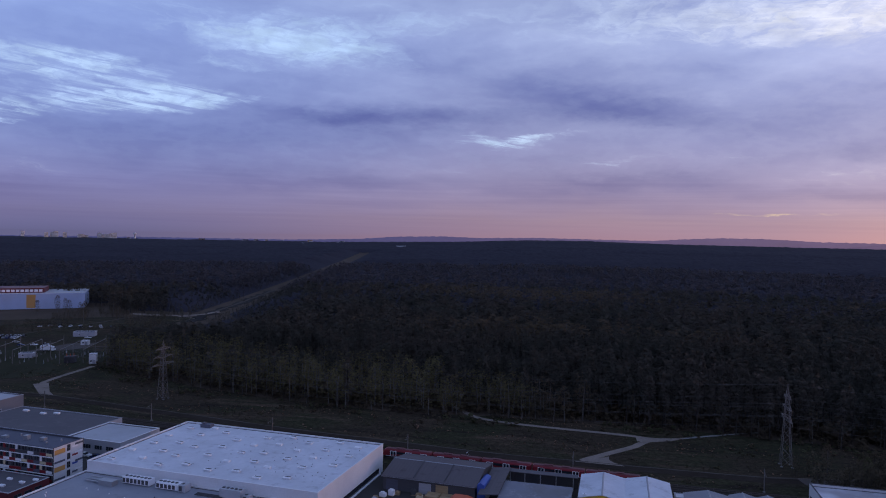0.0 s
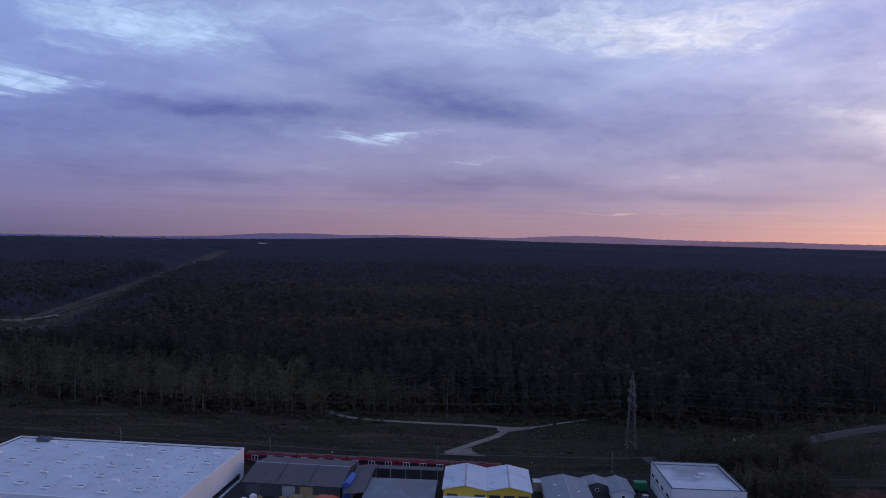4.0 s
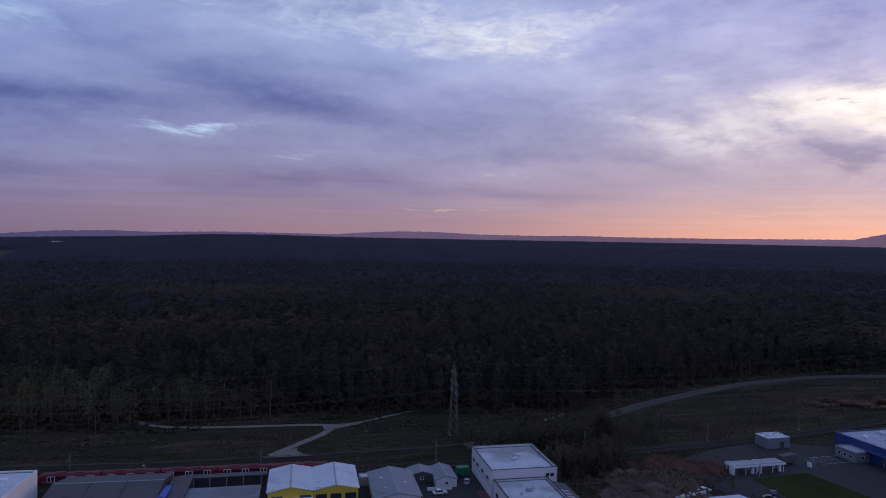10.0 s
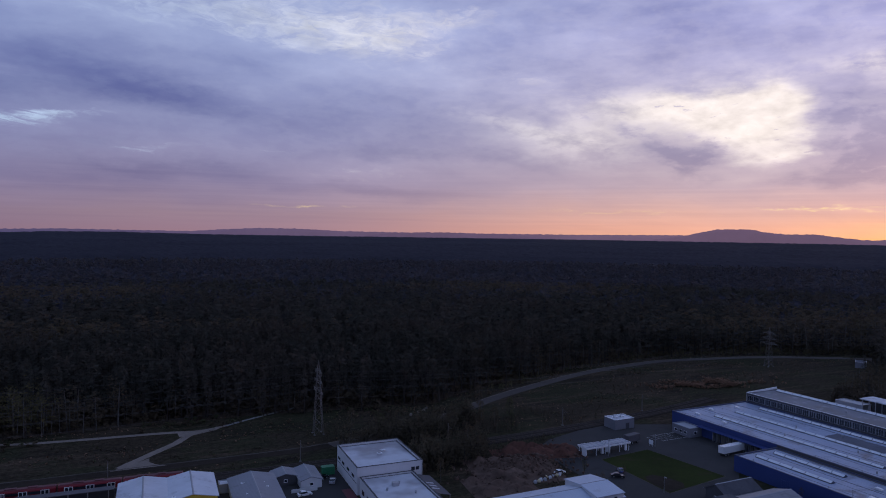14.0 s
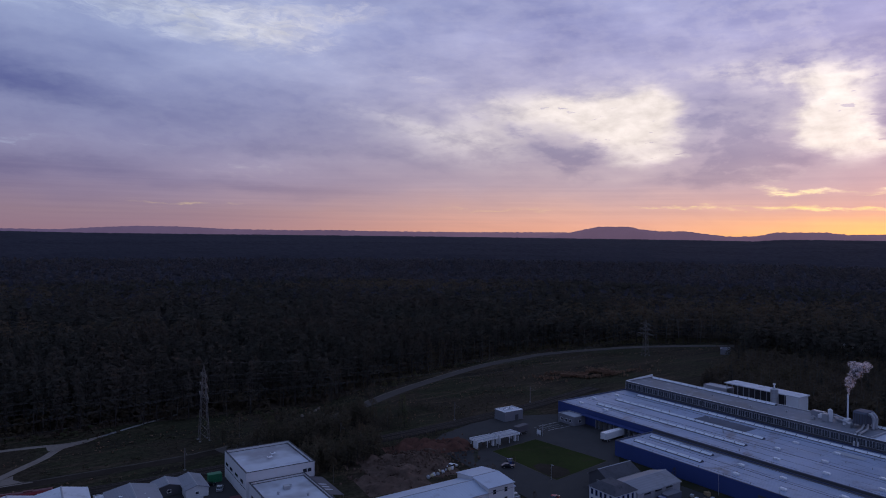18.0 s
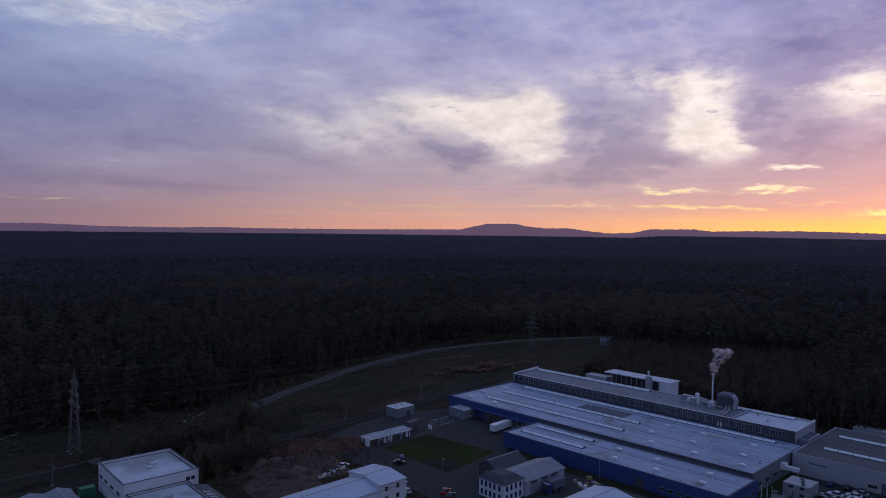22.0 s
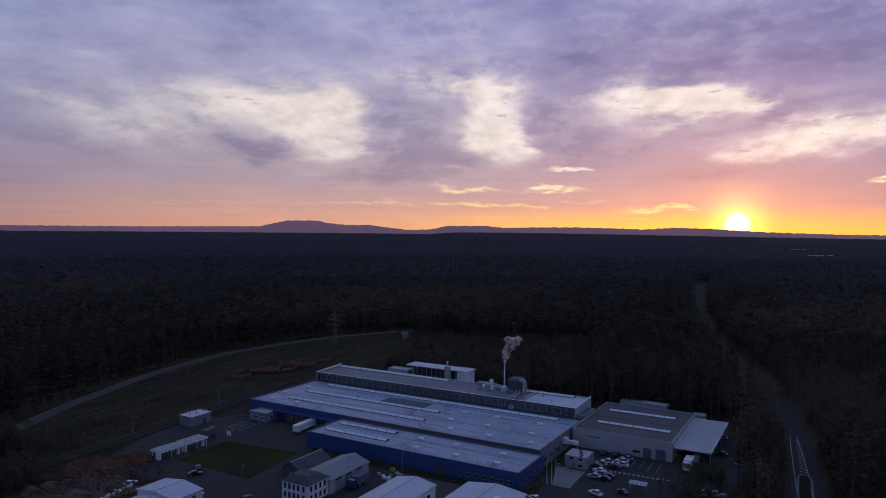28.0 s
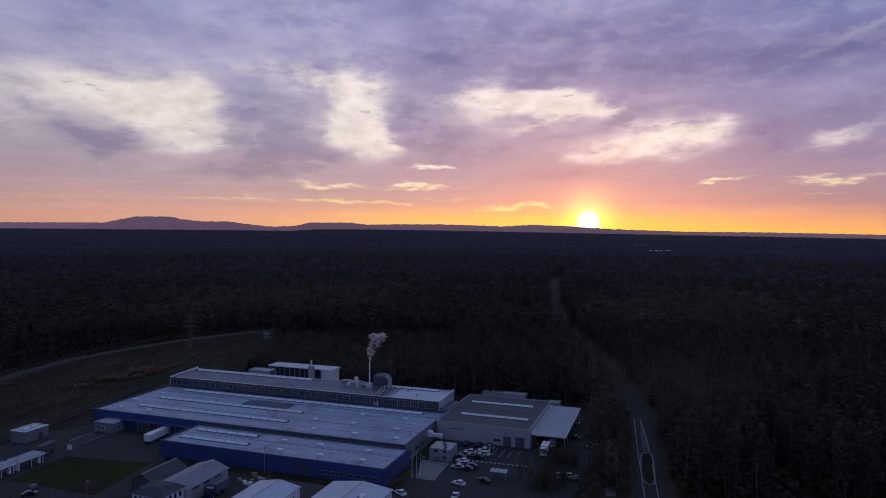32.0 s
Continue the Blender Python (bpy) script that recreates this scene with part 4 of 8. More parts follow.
leafy |= thinned & (rng.random(len(x)) < 0.8)
tall = np.where(leafy, rng.uniform(11, 19, len(x)), rng.uniform(16, 24, len(x))) * np.where(thinned, 0.66, 1.0) * lowered(x, y)
plant("pine_woods", near_pine + near_spruce, x[~leafy], y[~leafy], tall[~leafy], ["bark", "pine"], "dense dark pine woods with bare lower trunks", "woodland")
green = leafy & (x < 40) & (edge < 75)
pale = leafy & ~green
plant("birch_woods", near_birch, x[pale], y[pale], tall[pale], ["birch", "twig"], "pale-stemmed birches still almost bare", "woodland", 1.1)
plant("birch_woods", near_birch, x[green], y[green], tall[green], ["birch", "budding"], "birches with a first haze of green buds", "woodland", 1.15)
x, y = scatter(470, 900, -50, 130, 6.2, rng)
ok = wooded(x, y)
x, y = x[ok], y[ok]
leafy = np.sin(x * 0.013 + 0.3) + np.sin(y * 0.017 + x * 0.007) + rng.normal(size=len(x)) * 0.5 > 1.0
tall = rng.uniform(14, 23, len(x)) * lowered(x, y)
plant("pine_woods", mid_pine, x[~leafy], y[~leafy], tall[~leafy], ["bark", "pine"], "dense dark pine woods further off", "woodland", 1.25)
plant("birch_woods", mid_birch, x[leafy], y[leafy], tall[leafy], ["birch", "twig"], "patches of pale leafless trees in the woods", "woodland", 1.3)
x, y = scatter(900, 1500, -48, 128, 9.5, rng)
ok = wooded(x, y)
x, y = x[ok], y[ok]
leafy = np.sin(x * 0.006 + 0.3) + np.sin(y * 0.009 + x * 0.004) + rng.normal(size=len(x)) * 0.4 > 0.9
tall = rng.uniform(14, 24, len(x)) * lowered(x, y)
# needles and twigs again, tinted blue-grey for the haze of distance
plant("pine_woods", far_pine, x[~leafy], y[~leafy], tall[~leafy], ["bark", "hazed_pine"], "unbroken dark woods in the distance", "woodland", 1.4)
plant("birch_woods", far_pine, x[leafy], y[leafy], tall[leafy], ["bark", "hazed_twig"], "paler leafless stands in the distant woods", "woodland", 1.4)

# ---- buildings ----
WINDOW_MESH = {}


def on_face(face, W, D, u, z):
    """A pose on a building's wall: local x along the wall, y into it."""
    if face == "y0":
        return pose(u, 0, z, 0, 0, 0)
    if face == "y1":
        return pose(W - u, D, z, 0, 0, 180)
    if face == "x1":
        return pose(W, u, z, 0, 0, 90)
    return pose(0, D - u, z, 0, 0, -90)


def lattice(xs, zs, front, back):
    """One flat grid of bars with open cells between them, as a single solid."""
    k, nx, nz = Kit(), len(xs), len(zs)
    k.v = [(x, y, z) for y in (front, back) for x in xs for z in zs]
    at = lambda i, j, s: s * nx * nz + i * nz + j
    full = lambda i, j: 0 <= i < nx - 1 and 0 <= j < nz - 1 and not (i % 2 and j % 2)
    for i in range(nx - 1):
        for j in range(nz - 1):
            if not full(i, j):
                continue
            for s in (0, 1):
                k.f.append((at(i, j, s), at(i + 1, j, s), at(i + 1, j + 1, s), at(i, j + 1, s)))
            for di, dj, p, q in ((-1, 0, (0, 0), (0, 1)), (1, 0, (1, 0), (1, 1)), (0, -1, (0, 0), (1, 0)), (0, 1, (0, 1), (1, 1))):
                if not full(i + di, j + dj):
                    a, b = (i + p[0], j + p[1]), (i + q[0], j + q[1])
                    k.f.append((at(*a, 0), at(*b, 0), at(*b, 1), at(*a, 1)))
    return k


def window(parent, face, size, u, z, w, h, trim="white_trim", bars=0, name="window"):
    """A window with its surround, pane and bars, centred at u along the wall."""
    key = (w, h, trim, bars, name)
    if key not in WINDOW_MESH:
        t = min(0.12, w * 0.1)
        xs = [-w / 2, -w / 2 + t]
        for i in range(bars):
            c = -w / 2 + w * (i + 1) / (bars + 1)
            xs += [c - 0.05, c + 0.05]
        k = lattice(xs + [w / 2 - t, w / 2], [0, t, h - t, h], -0.06, 0.05)
        p = Kit().box(-w / 2 + t, -0.02, t, w / 2 - t, 0.0 + 0.01, h - t)
        WINDOW_MESH[key] = (k.mesh(name, MAT[trim]), p.mesh("pane", MAT["glass"]))
    a, b = WINDOW_MESH[key]
    ob = part(name, a, None, parent, m=on_face(face, *size, u, z))
    part("pane", b, None, ob)
    return ob


def gate(parent, face, size, u, z, w, h, mat="trim", slats=6, name="roller_door"):
    key = (w, h, mat, slats, name)
    if key not in WINDOW_MESH:
        side = [(0.05, 0.0)]
        for i in range(slats):
            z0, z1 = h * i / slats, h * (i + 1) / slats
            side += [(-0.06, z0 + 0.02), (-0.06, z1 - 0.05), (-0.025, z1 - 0.02)]
        side += [(-0.11, h + 0.01), (-0.11, h + 0.14), (0.05, h + 0.14)]
        k = Kit().prism(side, -w / 2, w / 2, "x")
        WINDOW_MESH[key] = k.mesh(name, MAT[mat])
    return part(name, WINDOW_MESH[key], None, parent, m=on_face(face, *size, u, z))


def flat_hall(name, turn, a0, b0, W, D, h, wall, roof, label, category="hall", parapet=0.5, cap="trim", group="", sides=None):
    """A flat-roofed building: four walls, roof, coping."""
    ob = thing(name, spot(turn, a0, b0), label, category, group)
    t = 0.3
    sides = sides or {}
    for n, q in (("x0", (0, t, W * 0 + t, D - t)), ("x1", (W - t, t, W, D - t)), ("y0", (0, 0, W, t)), ("y1", (0, D - t, W, D))):
        part("wall", Kit().box(q[0], q[1], 0, q[2], q[3], h), sides.get(n, wall), ob)
    part("roof", Kit().box(t, t, h - parapet - 0.25, W - t, D - t, h - parapet), roof, ob)
    for q in ((-0.06, -0.06, W + 0.06, t + 0.05), (-0.06, D - t - 0.05, W + 0.06, D + 0.06), (-0.06, t + 0.05, t + 0.05, D - t - 0.05), (W - t - 0.05, t + 0.05, W + 0.06, D - t - 0.05)):
        part("coping", Kit().box(q[0], q[1], h, q[2], q[3], h + 0.12), cap, ob)
    # flat dark strips draw the line of grime just inside the parapets
    if W > 12 and D > 12:
        z, g = h - parapet, 0.55
        for q in ((t, t, W - t, t + g), (t, D - t - g, W - t, D - t), (t, t + g, t + g, D - t - g), (W - t - g, t + g, W - t, D - t - g)):
            part("roof_gutter", Kit().box(q[0], q[1], z, q[2], q[3], z + 0.03), "dark_roof", ob)
    return ob


def gable_hall(name, turn, a0, b0, W, D, eave, ridge, wall, roof, label, category="hall", along="y", over=0.35, group=""):
    """A building with a pitched roof; the ridge runs along x or y."""
    ob = thing(name, spot(turn, a0, b0), label, category, group)
    t = 0.25
    if along == "y":
        five = [(0, 0), (W, 0), (W, eave), (W / 2, ridge), (0, eave)]
        part("gable_wall", Kit().prism(five, 0, t, "y"), wall, ob)
        part("gable_wall", Kit().prism(five, D - t, D, "y"), wall, ob)
        part("wall", Kit().box(0, t, 0, t, D - t, eave), wall, ob)
        part("wall", Kit().box(W - t, t, 0, W, D - t, eave), wall, ob)
        s = (ridge - eave) / (W / 2)
        part("roof_slope", Kit().prism([(-over, eave - over * s + 0.02), (W / 2, ridge + 0.02), (W / 2, ridge + 0.2), (-over, eave - over * s + 0.2)], -over, D + over, "y"), roof, ob)
        part("roof_slope", Kit().prism([(W + over, eave - over * s + 0.02), (W / 2, ridge + 0.02), (W / 2, ridge + 0.2), (W + over, eave - over * s + 0.2)], -over, D + over, "y"), roof, ob)
        part("ridge_cap", Kit().prism([(W / 2 - 0.25, ridge + 0.16), (W / 2, ridge + 0.3), (W / 2 + 0.25, ridge + 0.16)], -over, D + over, "y"), "trim", ob)
        for q in (-over - 0.12, W + over):
            part("gutter", Kit().box(q, -over, eave - over * s - 0.02, q + 0.12, D + over, eave - over * s + 0.1), "trim", ob)
    else:
        five = [(0, 0), (D, 0), (D, eave), (D / 2, ridge), (0, eave)]
        part("gable_wall", Kit().prism(five, 0, t, "x"), wall, ob)
        part("gable_wall", Kit().prism(five, W - t, W, "x"), wall, ob)
        part("wall", Kit().box(t, 0, 0, W - t, t, eave), wall, ob)
        part("wall", Kit().box(t, D - t, 0, W - t, D, eave), wall, ob)
        s = (ridge - eave) / (D / 2)
        part("roof_slope", Kit().prism([(-over, eave - over * s + 0.02), (D / 2, ridge + 0.02), (D / 2, ridge + 0.2), (-over, eave - over * s + 0.2)], -over, W + over, "x"), roof, ob)
        part("roof_slope", Kit().prism([(D + over, eave - over * s + 0.02), (D / 2, ridge + 0.02), (D / 2, ridge + 0.2), (D + over, eave - over * s + 0.2)], -over, W + over, "x"), roof, ob)
        part("ridge_cap", Kit().prism([(D / 2 - 0.25, ridge + 0.16), (D / 2, ridge + 0.3), (D / 2 + 0.25, ridge + 0.16)], -over, W + over, "x"), "trim", ob)
        for q in (-over - 0.12, D + over):
            part("gutter", Kit().box(-over, q, eave - over * s - 0.02, W + over, q + 0.12, eave - over * s + 0.1), "trim", ob)
    return ob


def strip_light(parent, x0, y0, x1, y1, z, wide=1.6):
    """A raised ridge of milky skylight sheets with end plates."""
    if abs(x1 - x0) > abs(y1 - y0):
        k = Kit().prism([(y0 - wide / 2, z), (y0 + wide / 2, z), (y0 + wide / 2, z + 0.25), (y0, z + 0.75), (y0 - wide / 2, z + 0.25)], x0, x1, "x")
        n, d = int(abs(x1 - x0) / 4), (1, 0)
    else:
        k = Kit().prism([(x0 - wide / 2, z), (x0 + wide / 2, z), (x0 + wide / 2, z + 0.25), (x0, z + 0.75), (x0 - wide / 2, z + 0.25)], min(y0, y1), max(y0, y1), "y")
        n, d = int(abs(y1 - y0) / 4), (0, 1)
    ob = part("strip_skylight", k, "skylight", parent)
    # dark curbs on both sides stand for the shadowed flanks of the ridge
    for side in (-1, 1):
        c = side * (wide / 2 + 0.14)
        q = Kit().box(x0, y0 + c - 0.12, z, x1, y0 + c + 0.12, z + 0.18) if d[0] else Kit().box(x0 + c - 0.12, min(y0, y1), z, x0 + c + 0.12, max(y0, y1), z + 0.18)
        part("upstand", q, "dark_roof", ob)
    five = [(-wide / 2 - 0.03, 0), (wide / 2 + 0.03, 0), (wide / 2 + 0.03, 0.28), (0, 0.79), (-wide / 2 - 0.03, 0.28)]
    rib = Kit().prism(five, -0.09, 0.09, "x" if d[0] else "y").mesh("rib", MAT["slate_roof"])
    for i in range(n + 1):
        t = i / max(n, 1)
        part("rib", rib, None, ob, m=pose(x0 + (x1 - x0) * t, y0 + (y1 - y0) * t, z))
    return ob


HATCH = {}


def roof_hatch(parent, x, y, z, w=2.4, d=1.3, dark=True, name="roof_hatch"):
    key = (w, d, dark)
    if key not in HATCH:
        slot = Kit().prism([(-d / 2, 0.46), (d / 2, 0.46), (d / 2 - 0.2, 0.66), (-d / 2 + 0.2, 0.66)], -w / 2, w / 2, "x")
        if dark:
            slot = Kit().prism([(-0.05, 0.46), (d / 2 + 0.05, 0.46), (d / 2 + 0.05, 0.52), (-0.05, 0.60)], -w / 2 + 0.1, w / 2 - 0.1, "x")
        HATCH[key] = (Kit().box(-w / 2, -d / 2, 0, w / 2, d / 2, 0.4).box(-w / 2 - (0.3 if dark else 0.1), -d / 2 - (0.3 if dark else 0.1), 0.4, w / 2 + (0.3 if dark else 0.1), d / 2 + (0.3 if dark else 0.1), 0.46).mesh(name, MAT["white_trim"]),
                      slot.mesh("dome", MAT["dark_wall" if dark else "skylight"]),
                      Kit().prism([(-d / 2 - 0.2, 0.46), (-0.1, 0.46), (-0.15, 0.60), (-d / 2 - 0.1, 0.56)], -w / 2 - 0.2, w / 2 + 0.2, "x").mesh("flap", MAT["skylight"]) if dark else None)
    ob = part(name, HATCH[key][0], None, parent, m=pose(x, y, z))
    part("dome", HATCH[key][1], None, ob)
    if dark:
        part("flap", HATCH[key][2], None, ob)
    return ob


def vent(parent, x, y, z, r=0.35, h=0.9):
    ob = part("roof_vent", Kit().rod((x, y, z), (x, y, z + h), r, r, 8), "steel", parent)
    part("vent_cowl", Kit().rod((x, y, z + h + 0.1), (x, y, z + h + 0.3), r * 1.6, r * 0.5, 8).rod((x, y, z + h), (x, y, z + h + 0.1), r * 0.3, r * 0.3, 6), "trim", ob)


# ---- the blue works: axes turned so that x leads away and y to the far end ----
B = -12.1
main = flat_hall("factory_hall", B, 211, 84, 43, 134, 6.5, "blue_wall", "blue_tin", "long blue-clad factory hall with pale roof and skylight ridges", "factory", 0.25, "slate_roof", sides={"y0": "mid_wall"})
for x, y0, y1 in ((11, 52, 121), (24, 53, 122), (38.3, 8, 122)):
    strip_light(main, x, y0, x, y1, 6.25)
for x in (15.5, 34.5):
    part("roof_seam", Kit().box(x - 0.1, 1, 6.25, x + 0.1, 133, 6.31), "dark_roof", main)
part("step_face", Kit().box(-0.05, 0.2, 5.45, -0.02, 83, 6.45), "dark_wall", main, "dark upright step between the two roofs")
for x, y in ((6, 6), (6, 22), (6, 38), (16, 10), (17, 28), (17, 44), (29, 12), (29, 30), (29, 44), (6, 112), (6, 126), (17, 129), (30, 127)):
    roof_hatch(main, x, y, 6.25, 1.0, 2.1, False)
for x, y in ((4, 50), (13, 90), (19, 66), (31, 80), (33, 20), (12, 3), (27, 96)):
    vent(main, x, y, 6.25, 0.25, 0.6)
for y in range(5, 132, 8):
    vent(main, 1.3, y, 6.25, 0.14, 0.35)
    vent(main, 22.5, y + 3, 6.25, 0.12, 0.4)
part("roof_panel", Kit().box(26.5, 62, 6.26, 34, 84, 6.30), "slate_roof", main, "darker replaced roof sheets")
part("roof_panel", Kit().box(30, 22, 6.26, 33, 32, 6.30), "grey_roof", main, "paler replaced roof sheets")
# loading side
for i in range(12):
    y = 134 - 26 - i * 2.55 + 2
    u = 134 - (y + 0.0)
    gate(main, "x0", (43, 134), u, 1.1, 1.9, 2.5, "dark_wall", 5, "loading_door")
    part("dock_buffer", Kit().box(-1.3, y - 0.95, 0, -0.02, y - 0.75, 3.7).box(-1.3, y + 0.75, 0, -0.02, y + 0.95, 3.7).box(-1.3, y - 0.95, 3.7, -0.02, y + 0.95, 3.85), "concrete" if i % 3 else "steel", main)
part("canopy", Kit().box(-2.6, 85.5, 4.15, 0, 118, 4.4), "blue_wall", main, "blue canopy over the loading doors")
office = flat_hall("dock_office", B, 204.4, 201.5, 6.4, 9.5, 3.8, "mid_wall", "grey_roof", "small grey office block beside the loading bays", "office", 0.2)
for u in (2, 4.6, 7.2):
    window(office, "x0", (6.4, 9.5), u, 1.2, 1.5, 1.2)
window(office, "y0", (6.4, 9.5), 3.0, 1.2, 1.6, 1.2)
low = flat_hall("factory_wing", B, 190, 82.5, 20.8, 84.5, 5.6, "blue_wall", "blue_tin", "lower blue-clad front wing of the factory", "factory", 0.2, "slate_roof")
for x, y0, y1 in ((6.3, 53, 80.5), (15, 55, 80.5)):
    strip_light(low, x, y0, x, y1, 5.4)
for x in (11.6,):
    part("roof_seam", Kit().box(x, 1, 5.4, x + 0.18, 83.5, 5.46), "dark_roof", low)
part("roof_seam", Kit().box(19.2, 1, 5.4, 20.2, 83.5, 5.5), "dark_roof", low)
for x, y in ((5, 10), (5, 25), (5, 40), (14, 12), (14, 30), (14, 44)):
    roof_hatch(low, x, y, 5.4, 1.0, 2.1, False)
for y in range(6, 84, 9):
    vent(low, 1.5, y, 5.4, 0.14, 0.35)
for i in range(7):
    window(low, "x0", (20.8, 84.5), 84.5 - 3.2 - i * 2.9, 1.5, 1.9, 1.3, "trim", 1)
for i in range(4):
    window(low, "y0", (20.8, 84.5), 3 + i * 4.6, 1.5, 2.6, 1.3, "trim", 1)
for i in range(6):
    window(main, "y0", (43, 134), 4 + i * 6.4, 1.8, 3.0, 1.4, "trim", 2)
gate(low, "x0", (20.8, 84.5), 84.5 - 28, 0, 3.2, 3.4, "dark_wall")
gate(low, "x0", (20.8, 84.5), 20, 0, 3.0, 3.2, "blue_wall")
# the tall rear hall with its band of windows
tall_hall = flat_hall("rear_hall", B, 254.3, 87, 19.2, 130.5, 10.4, "grey_wall", "rear_roof", "tall rear factory hall with a long band of dark windows", "factory", 0.2, "white_trim", sides={"x0": "dark_wall"})
for i in range(42):
    window(tall_hall, "x0", (19.2, 130.5), 2.2 + i * 3.02, 7.2, 2.8, 2.4, "trim", 2)
strip_light(tall_hall, 16.6, 66, 16.6, 128, 10.2, 1.6)
strip_light(tall_hall, 16.6, 6, 16.6, 30, 10.25, 1.4)
part("gable_parapet", Kit().prism([(0, 10.4), (19.2, 10.4), (19.2, 11.5), (17, 11.4), (0, 10.7)], 130.1, 130.5, "y"), "white_wall", tall_hall)
part("gable_parapet", Kit().prism([(0, 10.4), (19.2, 10.4), (19.2, 11.2), (0, 10.6)], 0, 0.4, "y"), "white_wall", tall_hall)
part("roof_step", Kit().box(0.4, 22.5, 10.2, 18.8, 23.1, 10.8), "trim", tall_hall)
part("roof_panel", Kit().box(0.9, 0.9, 10.2, 18.3, 22.4, 10.24), "tin", tall_hall, "paler sheet roof at one end")
for x, y in ((5, 70), (10, 58), (6, 12), (12, 18), (9, 90), (14, 104)):
    vent(tall_hall, x, y, 10.2, 0.3, 0.6)
# the open store behind it
store = thing("open_store", spot(B, 282, 149.5), "tall open-fronted storage shed with a flat white roof", "shed")
part("roof", Kit().box(-0.5, -0.5, 12.6, 8, 34, 13.0), "white_roof", store)
part("end_wall", Kit().box(0, 0, 0, 7.5, 0.3, 12.6), "white_wall", store)
part("side_wall", Kit().box(0, 0.3, 0, 0.25, 5.5, 12.6), "white_wall", store)
part("back_wall", Kit().box(7.2, 0.3, 0, 7.5, 33.5, 12.6), "dark_wall", store)
for i in range(11):
    part("post", Kit().box(0.05, 6 + i * 2.7, 0, 0.3, 6.25 + i * 2.7, 12.6), "steel", store)
flat_hall("lean_to_shed", B, 284, 184, 6, 12, 9.4, "grey_wall", "grey_roof", "plain grey shed behind the factory", "shed", 0.1)
silo = thing("silo", spot(B, 278.3, 158), "tall grey steel silo with a vent pipe on its lid", "silo")
part("drum", Kit().rod((0, 0, 0), (0, 0, 15.0), 1.55, 1.55, 20).rod((0, 0, 15.0), (0, 0, 15.7), 1.55, 0.5, 20), "steel", silo)
for z in (11.5, 13.5, 14.9):
    part("band", Kit().rod((0, 0, z), (0, 0, z + 0.12), 1.62, 1.62, 20), "trim", silo)
part("vent_pipe", Kit().rod((0.4, 0.3, 15.3), (0.4, 0.3, 17.0), 0.3, 0.3, 8).box(0.0, -0.1, 16.9, 0.8, 0.7, 17.4), "white_trim", silo)
part("lid_rail", Kit().rod((-1.2, 0, 15.5), (-1.2, 0, 16.3), 0.05, 0.05, 4).rod((0, -1.2, 15.5), (0, -1.2, 16.3), 0.05, 0.05, 4), "steel", silo)
chimney = thing("chimney", spot(B, 273, 126, 10.2), "slim pale steel chimney on the factory roof", "chimney")
part("flue", Kit().rod((0, 0, 0), (0, 0, 9.6), 0.32, 0.28, 14), "white_trim", chimney)
part("rim", Kit().rod((0, 0, 9.6), (0, 0, 9.8), 0.46, 0.46, 14), "steel", chimney)
part("foot", Kit().box(-0.8, -0.8, 0, 0.8, 0.8, 0.7), "steel", chimney)
for a in (0.5, 2.6, 4.7):
    part("guy", Kit().rod((0.3 * math.cos(a), 0.3 * math.sin(a), 6.5), (3 * math.cos(a), 3 * math.sin(a), 0.02), 0.03, 0.03, 4), "wire", chimney)
filt = thing("dust_filter", spot(B, 265.5, 116.2, 10.2), "large ribbed grey filter unit with bent ducts on the factory roof", "filter unit")
part("casing", Kit().box(0, 0, 1.2, 6.5, 4.6, 5.2).prism([(0, 5.2), (6.5, 5.2), (5.9, 5.9), (0.6, 5.9)], 0, 4.6, "y"), "slate_roof", filt)
for i in range(5):
    part("rib", Kit().box(-0.12, 0.3 + i * 0.9, 1.2, 0, 0.5 + i * 0.9, 5.2), "dark_wall", filt)
for q in ((0.2, 0.2), (6.0, 0.2), (0.2, 4.2), (6.0, 4.2)):
    part("leg", Kit().box(q[0], q[1], 0, q[0] + 0.3, q[1] + 0.3, 1.2), "steel", filt)


def duct(parent, pts, r, name="duct"):
    k = Kit()
    for a, b in zip(pts, pts[1:]):
        k.rod(a, b, r, r, 10)
    return part(name, k, "steel", parent)


for off in (0.6, 2.6):
    arc = [(off + 1, -0.1, 5.0)] + [(off + 1, -0.1 - 1.9 * math.sin(a), 3.4 + 2.2 * math.cos(a)) for a in (0.3, 0.8, 1.3, 1.7)] + [(off + 0.5, -2.0, 0.4)]
    duct(filt, arc, 0.55)
duct(filt, [(1.0, 1.0, 1.6), (-3.5, -0.2, 0.8), (-10.0, -1.0, 0.5), (-11.4, -1.2, -3.7)], 0.4)
duct(filt, [(2.5, 0.6, 1.6), (-2.2, -1.4, 0.7), (-9.9, -2.3, 0.5), (-11.5, -2.5, -3.7)], 0.4)
plant_room = thing("roof_machines", spot(B, 262, 120, 10.2), "cluster of pale pipes, tanks and fans round the chimney", "machinery")
for i, (x, y, w, d, h) in enumerate(((0, 0, 2.2, 1.6, 1.4), (3, 2, 2.4, 2, 2.0), (5.5, 5, 1.8, 2.4, 1.2), (2, 9, 2.6, 2.2, 2.4), (5, 11, 2.0, 3.2, 1.2), (7.5, 13, 2.4, 5, 1.5), (1, 13.5, 1.2, 1.2, 0.9))):
    part("machine_box", Kit().box(x, y, 0, x + w, y + d, h).box(x + 0.2, y + 0.2, h, x + w - 0.2, y + d - 0.2, h + 0.25), ("steel", "white_trim", "trim")[i % 3], plant_room)
